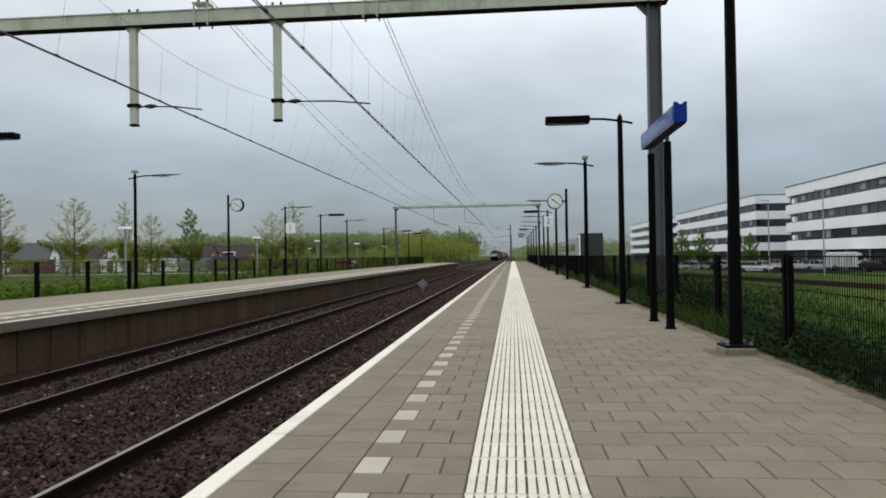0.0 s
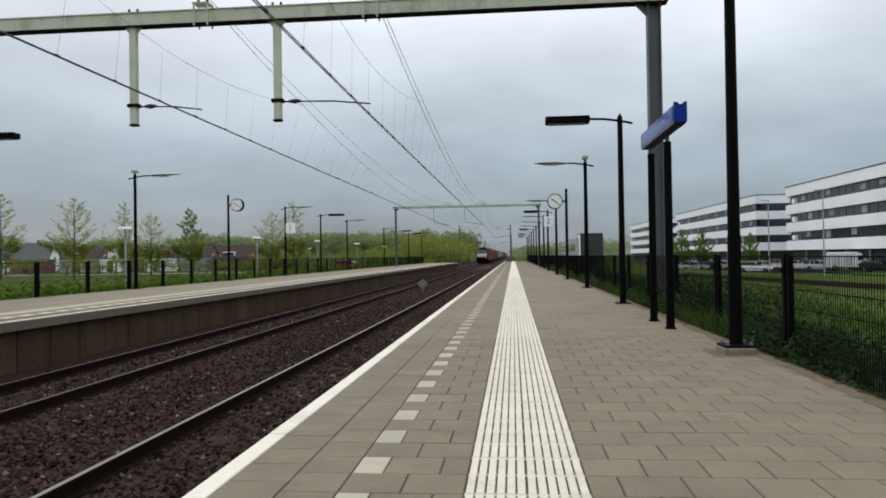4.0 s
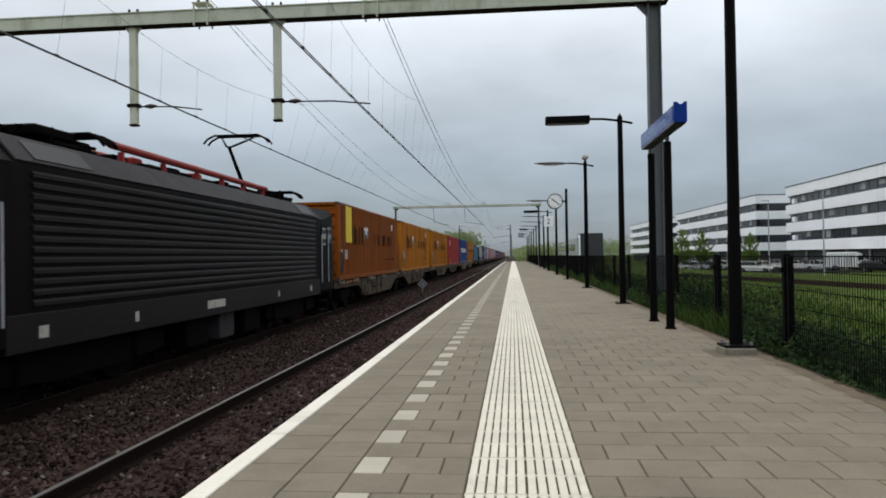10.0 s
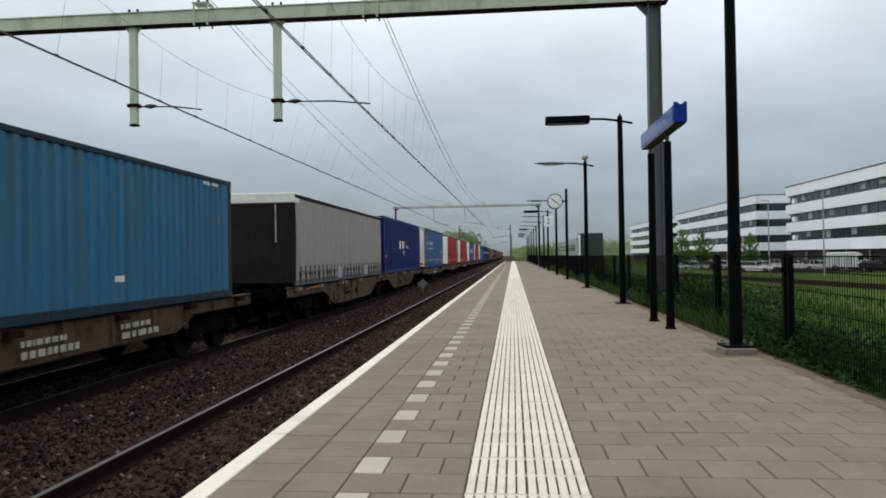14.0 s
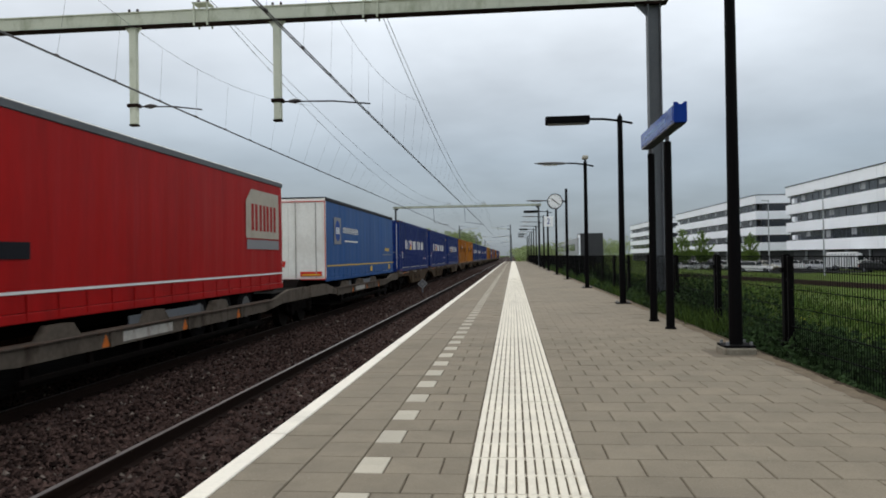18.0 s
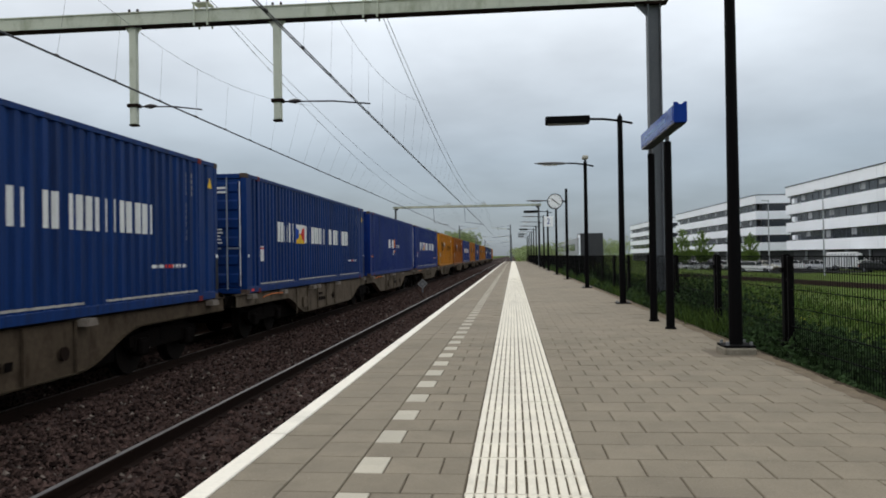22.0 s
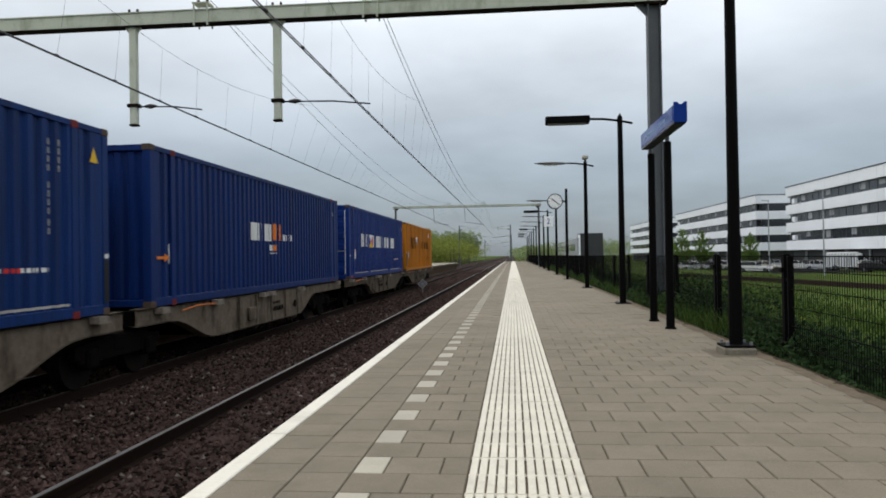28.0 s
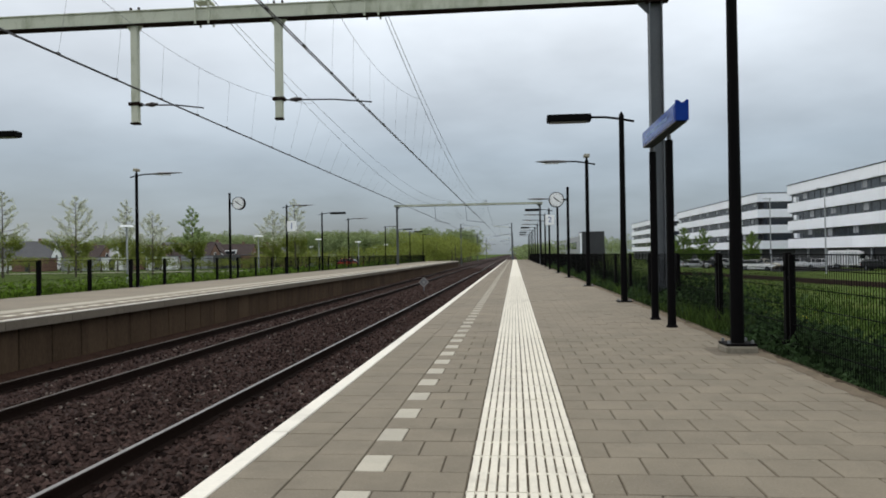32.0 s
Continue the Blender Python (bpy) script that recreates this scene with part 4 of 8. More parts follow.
def build_grass():
    rng = np.random.default_rng(11)

    def land(x):
        return np.interp(x, [-40, -17, -15.5, -14.9, 2.64, 3.3, 6.5, 10, 40], [-0.8, -0.72, -0.25, -0.16, -0.12, -0.16, -0.75, -0.95, -1.6])

    def blades(name, N, x, y, h, w, mat, label):
        z = land(x) - 0.02
        a = rng.uniform(0, 6.28, N)
        lean = rng.normal(0, 0.3, (N, 2)) * h[:, None]
        dx, dy = np.cos(a) * w, np.sin(a) * w
        p0 = np.stack([x - dx, y - dy, z], 1)
        p1 = np.stack([x + dx, y + dy, z], 1)
        p2 = np.stack([x + dx * 0.7 + lean[:, 0] * 0.4, y + dy * 0.7 + lean[:, 1] * 0.4, z + h * 0.6], 1)
        p3 = np.stack([x - dx * 0.7 + lean[:, 0] * 0.4, y - dy * 0.7 + lean[:, 1] * 0.4, z + h * 0.6], 1)
        p4 = np.stack([x + lean[:, 0], y + lean[:, 1], z + h], 1)
        V = np.stack([p0, p1, p2, p3, p4], 1).reshape(-1, 3)
        b = np.arange(N) * 5
        F = [(i, i + 1, i + 2, i + 3) for i in b.tolist()] + [(i + 3, i + 2, i + 4) for i in b.tolist()]
        me = bpy.data.meshes.new(name)
        me.from_pydata(V.tolist(), [], F)
        me.materials.append(mat)
        tagged(new(name, me), label, "grass", kind="stuff")

    N = 30000
    y = 4.5 + 60 * rng.random(N) ** 1.6
    x = 2.58 + np.abs(rng.normal(0, 0.3, N)) - 0.09 * (1 + np.sin(y * 2.1) * np.sin(y * 0.77 + 1)) * rng.random(N)
    tuft = 0.75 + 0.55 * np.sin(y * 1.9 + 0.5) * np.sin(y * 0.83)
    h = rng.uniform(0.04, 0.22, N) * np.clip((x - 2.45) * 2.0, 0.25, 1.35) * tuft * np.clip((y - 2.0) / 8.0, 0.4, 1.0)
    blades("verge_grass", N, x, y, h, rng.uniform(0.004, 0.008, N), VERGE_BLADE, "long green grass and weeds at the foot of the fence")
    N = 5200
    c = rng.integers(0, 130, N)
    cy = 10.0 + 48 * np.random.default_rng(77).random(130) ** 1.3
    cx = 2.75 + 0.5 * np.random.default_rng(78).random(130)
    y = cy[c] + rng.normal(0, 0.09, N)
    x = cx[c] + rng.normal(0, 0.09, N)
    blades("tall_grass_tufts", N, x, y, rng.uniform(0.15, 0.5, N), rng.uniform(0.003, 0.007, N), BLADE, "tall grass tufts growing through the fence")
    N = 60000
    x = 3.9 + 19 * rng.random(N) ** 1.3
    y = 6 + 68 * rng.random(N) ** 1.3
    h = rng.uniform(0.06, 0.24, N) * (1.1 + 0.8 * np.sin(x * 1.7 + 0.6 * y) * np.sin(y * 0.9 - 0.3 * x))
    blades("meadow_grass", N, x, y, h, rng.uniform(0.012, 0.03, N), BLADE, "uneven green meadow grass behind the fence")
    N = 16000
    x = -15.1 - 2.6 * rng.random(N)
    y = 12 + 110 * rng.random(N) ** 1.4
    h = rng.uniform(0.2, 0.55, N) * np.clip((-14.7 - x) * 1.6, 0.3, 1)
    blades("bank_weeds", N, x, y, h, rng.uniform(0.03, 0.07, N), WEED, "bright green weeds behind the far platform")
    N = 34000
    pts = np.stack([-15.2 - 3.0 * rng.random(N), 12 + 110 * rng.random(N) ** 1.3, np.zeros(N)], 1)
    pts[:, 2] = land(pts[:, 0]) + 0.05 + 0.65 * rng.random(N) ** 1.5
    V, F = leaf_cloud(pts, 0.1, rng)
    tagged(cloud_object("bank_bushes", V, F, WEED), "low bright green bushes along the far fence", "bush", kind="stuff")
    N = 85000
    pts = np.stack([2.8 + np.abs(rng.normal(0, 0.8, N)), 4.5 + 62 * rng.random(N) ** 1.5, np.zeros(N)], 1)
    lush = 0.55 + 0.3 * np.sin(pts[:, 1] * 1.3 + pts[:, 0]) + 0.3 * np.sin(pts[:, 1] * 0.47 + 1.0)
    pts[:, 2] = land(pts[:, 0]) + 0.02 + 0.8 * rng.random(N) ** 1.4 * lush * np.clip((pts[:, 0] - 2.6) * 2, 0.3, 1)
    V, F = leaf_cloud(pts, 0.036, rng)
    tagged(cloud_object("verge_weeds", V, F, VERGE_LEAF), "dark green leafy weeds under the fence", "weed", kind="stuff")


def build_flowers():
    rng = np.random.default_rng(21)
    N = 1100
    x = 4.2 + 15 * rng.random(N) ** 1.3
    y = 9 + 46 * rng.random(N) ** 1.3
    keep = np.sin(x * 0.9 + 1.0) + np.sin(y * 0.45) > -0.4
    x, y = x[keep], y[keep]
    z = np.interp(x, [3.3, 6.5, 10, 40], [-0.16, -0.75, -0.95, -1.6]) + rng.uniform(0.14, 0.3, len(x))
    V, F = leaf_cloud(np.stack([x, y, z], 1), 0.02, rng)
    tagged(cloud_object("meadow_flowers", V, F, FLOWER), "small yellow flowers scattered through the meadow grass", "flower", kind="stuff")


build_grass()
build_flowers()


# ---- white office building in three wings ----
def office_wing(y0, y1, depth=16.0, seed=1, x=48.8, floors=4):
    t = thing("office_building", "long white office building with ribbon windows and stacked bands", "building", "office wings", at=(x, y0, -1.0))
    L = y1 - y0
    part("core", Shape().box(0.9, depth, 0.9, L - 0.9, -0.9, 13.2), BUILDING_DARK, t)
    part("roof", Shape().box(0.5, depth - 0.5, 0.5, L - 0.5, 13.2, 13.3), BUILDING_MID, t)
    part("roof_coping", Shape().box(-0.06, depth + 0.06, -0.08, L + 0.06, 13.43, 13.6, 0.02).box(1.2, depth - 1, 1.2, L - 1.2, 13.2, 13.42), BUILDING_DARK, t, "thin dark roof edge")
    zs = [2.27 + 3.17 * k for k in range(floors)]
    rng = random.Random(seed)
    for k, z in enumerate(zs):
        # spandrel band in panels on the long side, and on both ends
        n = max(4, int(L / 7.5))
        for i in range(n):
            a, b = L * i / n, L * (i + 1) / n
            part("facade_panel", Shape().box(0, 0.9, a + 0.01, b - 0.01, z, z + 1.65, 0.02), BUILDING_WHITE, t)
        for yy in (-0.02, L - 0.9):
            part("end_panel", Shape().box(0.92, depth, yy, yy + 0.92, z, z + 1.65, 0.02), BUILDING_WHITE, t)
        part("band_shadow_gap", Shape().box(0.3, 0.9, 0.3, L - 0.3, z - 0.12, z - 0.002), BUILDING_DARK, t)
        if k < floors - 1:
            w = part("ribbon_window", Shape().box(0.45, 0.6, 0.95, L - 0.95, z + 1.65, z + 3.17), BUILDING_GLASS, t, "dark ribbon of glass")
            step = 2.4
            m = Shape().box(0.4, 0.46, -0.03, 0.03, z + 1.65, z + 3.05).data("mullion", BUILDING_DARK)
            for i in range(int((L - 2) / step)):
                part("mullion", m, None, w, at=(0, 1.2 + i * step, 0))
            for i in range(int(L / 9)):
                yy = 2 + i * 9 + rng.uniform(-2, 2)
                part("blind", Shape().box(0.43, 0.447, yy, yy + 1.6, z + 1.9 + rng.uniform(0, 0.5), z + 3.1), BUILDING_MID, w, "half-drawn pale blind")
            part("end_window", Shape().box(1.3, depth - 0.5, 0.25, 0.5, z + 1.65, z + 3.17), BUILDING_GLASS, t)
            for i in range(3):
                part("end_mullion", Shape().box(2 + i * 4.5, 2.2 + i * 4.5, 0.12, 0.24, z + 1.65, z + 3.05), BUILDING_DARK, t)
            part("corner_box", Shape().box(-0.05, 1.3, L - 4.2, L - 3.0, z + 1.8, z + 2.6, 0.02), BUILDING_WHITE, t, "white box at the corner window")
    g = part("ground_floor_glass", Shape().box(1.4, 1.6, 1.5, L - 1.5, -0.8, 2.15), BUILDING_GLASS, t, "recessed dark ground floor")
    for i in range(int(L / 7.5) + 1):
        part("column", Shape().tube((0.7, 0.6 + i * 7.4, -0.8), (0.7, 0.6 + i * 7.4, 2.2), 0.18, 0.18, 10), BUILDING_MID, t)
    return t


office_wing(62, 136.4, seed=1)
office_wing(152.6, 225.8, seed=2)
office_wing(242, 311.5, seed=3)


def dark_shed():
    t = thing("dark_box_building", "dark grey box building with a long pale wing behind", "building", at=(15.6, 180, -1.75))
    part("front_block", Shape().box(0.74, 6.14, 0, 9, 0, 7.95, 0.04), BUILDING_DARK, t)
    part("side_wall", Shape().box(0.1, 0.7, 0.4, 118, 0, 6.9, 0.03), BUILDING_MID, t, "pale grey cladding")
    part("hall", Shape().box(0.75, 5.0, 9.1, 118, 0, 6.6, 0.04), BUILDING_DARK, t)
    part("white_corner", Shape().box(0.35, 0.72, -0.1, 3.0, 0, 7.6, 0.02), BUILDING_WHITE, t)
    for k in range(5):
        part("ribbon_window", Shape().box(0.04, 0.095, 8 + k * 21, 25 + k * 21, 3.8, 5.6), BUILDING_GLASS, t)


dark_shed()

# ---- car park ----
solo("car_park", Shape().box(33.5, 46.5, 97, 200, -1.78, -1.73), ASPHALT, "dark asphalt car park in front of the offices", kind="structure")


def low_wall():
    t = thing("edge_board", "low dark brown board edging across the meadow", "edging", at=(15.1, 63.7, -0.98), rz=9.8)
    for i in range(9):
        part("board", Shape().box(-0.05, 0.05, -4.99 - i * 5, -0.01 - i * 5, -0.1, 0.29, 0.01), CORTEN, t)
    for i in range(3):
        part("board", Shape().box(-1.2 * (i + 1) - 0.05, -1.2 * i - 0.07, 0.0, 0.1, -0.1, 0.29 - 0.06 * i, 0.01), CORTEN, t)


low_wall()
CAR_PAINTS = {n: material(n + "_car_paint", c, 0.28, mt, var=0.04, scale=1, fine=8, bump=0.01) for n, c, mt in (
    ("white", (0.86, 0.86, 0.86), 0.0), ("silver", (0.58, 0.59, 0.61), 0.3), ("black", (0.012, 0.012, 0.014), 0.0), ("grey", (0.1, 0.105, 0.115), 0.4), ("blue", (0.02, 0.05, 0.14), 0.3), ("red", (0.36, 0.02, 0.02), 0.0), ("cream", (0.55, 0.52, 0.43), 0.0))}
CAR_GLASS = glass("car_glass", (0.02, 0.023, 0.026), 0.03)


def car(x, y, rz, color, kind="hatchback", z=-1.74):
    t = thing("car", f"parked {color} {kind} on the car park", "car", "parked cars", at=(x, y, z), rz=rz)
    m = CAR_PAINTS[color]
    est = kind == "estate car"
    L = 4.5 if est else 4.1
    h = L / 2

    def ring(yy, w, z0, z1, tw):
        return [(-w, yy, z0), (w, yy, z0), (w * 1.02, yy, (z0 + z1) / 2), (w * tw, yy, z1), (-w * tw, yy, z1), (-w * 1.02, yy, (z0 + z1) / 2)]
    part("body", Shape().loft([ring(-h, 0.7, 0.34, 0.62, 0.9), ring(-h + 0.12, 0.82, 0.24, 0.74, 0.92), ring(-h + 0.9, 0.88, 0.22, 0.88, 0.93), ring(-0.4, 0.89, 0.22, 0.93, 0.95), ring(h - 0.5, 0.88, 0.24, 0.95, 0.94), ring(h - 0.08, 0.84, 0.28, 0.9, 0.92), ring(h, 0.76, 0.4, 0.78, 0.9)]), m, t)
    back = h - 0.15 if est else h - 0.45
    part("cabin", Shape().loft([ring(-0.95, 0.8, 0.9, 0.95, 0.98), ring(-0.3, 0.8, 0.9, 1.36, 0.84), ring(0.35, 0.8, 0.9, 1.46, 0.82), ring(back - 0.3, 0.79, 0.9, 1.42, 0.82), ring(back + 0.28, 0.76, 0.9, 1.0, 0.95)]), CAR_GLASS, t)
    part("roof", Shape().loft([ring(-0.22, 0.68, 1.385, 1.42, 0.92), ring(0.35, 0.675, 1.45, 1.49, 0.93), ring(back - 0.35, 0.66, 1.42, 1.455, 0.92)]), m, t)
    for e in (-1, 1):
        for yy in (-0.25, 0.62, back - 0.42):
            part("pillar", Shape().prism([(yy, 0.94), (yy + 0.08, 0.94), (yy + 0.12, 1.4), (yy + 0.06, 1.4)], "x", min(e * 0.735, e * 0.81), max(e * 0.735, e * 0.81)), m, t)
        part("mirror", Shape().box(min(e * 0.88, e * 1.04), max(e * 0.88, e * 1.04), -0.75, -0.62, 0.92, 1.05, 0.02), m, t)
        part("headlight", Shape().box(min(e * 0.42, e * 0.74), max(e * 0.42, e * 0.74), -h + 0.03, -h + 0.16, 0.6, 0.72, 0.02), WHITE, t)
        part("tail_light", Shape().box(min(e * 0.55, e * 0.8), max(e * 0.55, e * 0.8), h - 0.1, h + 0.01, 0.68, 0.86, 0.02), LOCO_TAIL, t)
        for yy in (-h + 0.78, h - 0.8):
            w = part("wheel", Shape().tube((e * 0.7, yy, 0.31), (e * 0.9, yy, 0.31), 0.31, 0.31, 18), BLACK, t)
            part("rim", Shape().tube((e * 0.895, yy, 0.31), (e * 0.91, yy, 0.31), 0.2, 0.17, 14), MAST, w)
    part("bumper", Shape().box(-0.72, 0.72, -h - 0.03, -h + 0.1, 0.28, 0.46, 0.03), BLACK, t)
    part("plate", Shape().box(-0.25, 0.25, -h - 0.045, -h - 0.035, 0.42, 0.52), DECAL_PLATE, t, "blank yellow plate")
    return t


LOCO_TAIL = material("red_lamp_glass", (0.3, 0.01, 0.01), 0.2, var=0.05, bump=0)
DECAL_PLATE = material("yellow_plate", (0.35, 0.25, 0.03), 0.5, var=0.05, bump=0)


def van(x, y, rz, color="white"):
    t = thing("van", "white parked delivery van with upright grey stripes" if color == "white" else "red parked delivery van", "van", "parked cars", at=(x, y, -1.74), rz=rz)
    t.matrix_basis = t.matrix_basis @ Matrix.Diagonal((1.1, 1.2, 1.2, 1.0))
    part("cargo_box", Shape().box(-0.98, 0.98, -0.6, 2.5, 0.4, 2.15, 0.06), CAR_PAINTS[color], t)
    part("cab", Shape().loft([[(-0.9, -2.5, 0.4), (0.9, -2.5, 0.4), (0.88, -2.5, 0.95), (-0.88, -2.5, 0.95)], [(-0.96, -1.75, 0.36), (0.96, -1.75, 0.36), (0.9, -1.7, 1.2), (-0.9, -1.7, 1.2)],
                              [(-0.97, -1.0, 0.36), (0.97, -1.0, 0.36), (0.86, -1.05, 1.95), (-0.86, -1.05, 1.95)], [(-0.97, -0.59, 0.36), (0.97, -0.59, 0.36), (0.9, -0.59, 2.1), (-0.9, -0.59, 2.1)]]), CAR_PAINTS[color], t)
    part("windscreen", Shape().quad((-0.82, -1.73, 1.22), (0.82, -1.73, 1.22), (0.78, -1.1, 1.9), (-0.78, -1.1, 1.9)).quad((-0.82, -1.75, 1.22), (0.82, -1.75, 1.22), (0.78, -1.12, 1.9), (-0.78, -1.12, 1.9)), CAR_GLASS, t)
    for e in (-1, 1):
        part("side_window", Shape().box(min(e * 0.93, e * 0.985), max(e * 0.93, e * 0.985), -1.35, -0.75, 1.2, 1.75), CAR_GLASS, t)
        for k in range(9 if color == "white" else 0):
            part("stripe", Shape().box(min(e * 0.98, e * 0.986), max(e * 0.98, e * 0.986), -0.4 + k * 0.32, -0.3 + k * 0.32, 0.62, 1.95), BUILDING_MID, t)
        for yy in (-1.75, 1.6):
            w = part("wheel", Shape().tube((e * 0.75, yy, 0.34), (e * 0.98, yy, 0.34), 0.34, 0.34, 18), BLACK, t)
            part("rim", Shape().tube((e * 0.975, yy, 0.34), (e * 0.99, yy, 0.34), 0.2, 0.18, 14), MAST, w)
    return t


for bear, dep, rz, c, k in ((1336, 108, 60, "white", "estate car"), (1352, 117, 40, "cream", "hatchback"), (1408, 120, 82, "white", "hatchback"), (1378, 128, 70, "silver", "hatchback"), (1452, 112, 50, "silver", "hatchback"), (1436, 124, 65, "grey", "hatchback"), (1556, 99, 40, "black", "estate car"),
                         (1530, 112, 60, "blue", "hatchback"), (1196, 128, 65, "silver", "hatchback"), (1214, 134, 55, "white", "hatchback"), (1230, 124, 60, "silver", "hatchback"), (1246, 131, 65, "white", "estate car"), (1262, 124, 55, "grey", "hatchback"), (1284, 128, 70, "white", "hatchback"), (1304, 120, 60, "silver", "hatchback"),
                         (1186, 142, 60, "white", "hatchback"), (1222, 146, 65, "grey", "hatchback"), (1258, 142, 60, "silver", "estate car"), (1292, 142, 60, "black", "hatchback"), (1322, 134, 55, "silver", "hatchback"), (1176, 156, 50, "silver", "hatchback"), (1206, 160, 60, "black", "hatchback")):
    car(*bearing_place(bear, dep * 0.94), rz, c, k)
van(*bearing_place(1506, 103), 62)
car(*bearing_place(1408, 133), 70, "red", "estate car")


def tall_lamp(x, y, h):
    t = thing("street_lamp", "tall slim grey car park lamp", "street lamp", "car park lamps", at=(x, y, -1.76))
    part("pole", Shape().tube((0, 0, 0), (0, 0, h), 0.1, 0.05, 10), BUILDING_MID, t)
    part("head", Shape().box(-0.9, 0.1, -0.12, 0.12, h - 0.02, h + 0.08, 0.02), BUILDING_MID, t)


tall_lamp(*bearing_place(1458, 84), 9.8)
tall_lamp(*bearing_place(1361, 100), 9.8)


# ---- houses and lamps beyond the far platform ----
def house(x, y, rz, w, d, eaves, ridge, roof, wall, dormer=False):
    t = thing("house", "two-storey " + ("white" if wall is WHITE else "brick") + " house with a " + ("grey" if roof is ROOF_GREY else "brown") + " tiled roof", "house", "houses beyond the field", at=(x, y, -0.8), rz=rz)
    part("house_body", Shape().prism([(-d / 2, 0), (d / 2, 0), (d / 2, eaves), (0, ridge - 0.15), (-d / 2, eaves)], "x", -w / 2, w / 2), wall, t)
    for e in (-1, 1):
        part("roof_slope", Shape().prism([(e * (d / 2 + 0.35), eaves - 0.25), (0, ridge), (0, ridge + 0.18), (e * (d / 2 + 0.4), eaves - 0.05)], "x", -w / 2 - 0.2, w / 2 + 0.2), roof, t)
    part("chimney", Shape().box(w * 0.2, w * 0.2 + 0.6, -0.3, 0.3, ridge - 0.6, ridge + 0.8, 0.03), BRICK, t)
    for zz in (0.9, 3.3):
        if zz + 1.2 > eaves:
            continue
        for k in range(int(w / 2.6)):
            xx = -w / 2 + 1.0 + k * 2.5
            f = part("window", Shape().box(xx, xx + 1.3, -d / 2 - 0.06, -d / 2 + 0.02, zz, zz + 1.25, 0.01), WHITE, t)
            part("pane", Shape().box(xx + 0.1, xx + 1.2, -d / 2 - 0.075, -d / 2 - 0.062, zz + 0.1, zz + 1.15), PANE, f)
    for e in (-1, 1):
        f = part("gable_window", Shape().box(min(e * w / 2, e * (w / 2 + 0.06)), max(e * w / 2, e * (w / 2 + 0.06)), -0.7, 0.7, eaves - 0.4, eaves + 0.9, 0.01), WHITE, t)
        part("pane", Shape().box(min(e * (w / 2 + 0.062), e * (w / 2 + 0.075)), max(e * (w / 2 + 0.062), e * (w / 2 + 0.075)), -0.58, 0.58, eaves - 0.28, eaves + 0.78), PANE, f)
    if dormer:
        dd = part("dormer", Shape().box(-1.6, 1.6, -d / 2 + 0.2, -0.6, eaves + 0.2, eaves + 1.5, 0.03), WHITE, t, "white dormer")
        part("dormer_pane", Shape().box(-1.4, 1.4, -d / 2 + 0.17, -d / 2 + 0.19, eaves + 0.45, eaves + 1.3), PANE, dd)


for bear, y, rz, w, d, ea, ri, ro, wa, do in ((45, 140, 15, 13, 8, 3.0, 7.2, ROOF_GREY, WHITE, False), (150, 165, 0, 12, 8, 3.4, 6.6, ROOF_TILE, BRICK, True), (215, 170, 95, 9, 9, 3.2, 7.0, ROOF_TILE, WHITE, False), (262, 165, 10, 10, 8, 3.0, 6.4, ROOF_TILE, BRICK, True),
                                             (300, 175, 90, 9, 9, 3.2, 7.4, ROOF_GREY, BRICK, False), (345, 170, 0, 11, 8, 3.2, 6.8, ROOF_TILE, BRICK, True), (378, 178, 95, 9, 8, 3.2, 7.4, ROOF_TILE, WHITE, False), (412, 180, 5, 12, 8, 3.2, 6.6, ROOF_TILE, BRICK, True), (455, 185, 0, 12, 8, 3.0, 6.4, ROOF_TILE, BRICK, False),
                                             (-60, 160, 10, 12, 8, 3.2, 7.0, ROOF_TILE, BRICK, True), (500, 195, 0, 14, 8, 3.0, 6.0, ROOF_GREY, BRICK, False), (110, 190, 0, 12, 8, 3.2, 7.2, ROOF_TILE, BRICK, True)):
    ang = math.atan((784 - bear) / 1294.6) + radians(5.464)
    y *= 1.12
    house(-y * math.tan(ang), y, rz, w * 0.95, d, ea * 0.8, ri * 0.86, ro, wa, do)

# low sheds and hedge line in front of the houses
for x, y, w, m in ((-78, 126, 6, BUILDING_MID), (-66, 128, 7, BRICK), (-58, 130, 5, BUILDING_MID), (-47, 132, 6, BRICK), (-86, 124, 6, BRICK), (-72, 127, 4, WHITE), (-62, 124, 4, WHITE), (-52, 129, 4, ROOF_GREY), (-43, 133, 5, WHITE), (-40, 130, 4, BRICK), (-94, 122, 5, WHITE), (-36, 134, 5, BUILDING_MID)):
    t = thing("garden_shed", "low flat-roofed garden shed in front of the houses", "shed", "garden sheds", at=(x, y, -0.8))
    part("shed_body", Shape().box(-w / 2, w / 2, -2, 2, 0, 2.3, 0.03), m, t)
    part("roof", Shape().box(-w / 2 - 0.15, w / 2 + 0.15, -2.15, 2.15, 2.3, 2.45, 0.02), ROOF_GREY, t)
    part("door", Shape().box(-0.5, 0.5, -2.06, -2.005, 0.05, 2.0), BUILDING_DARK, t)

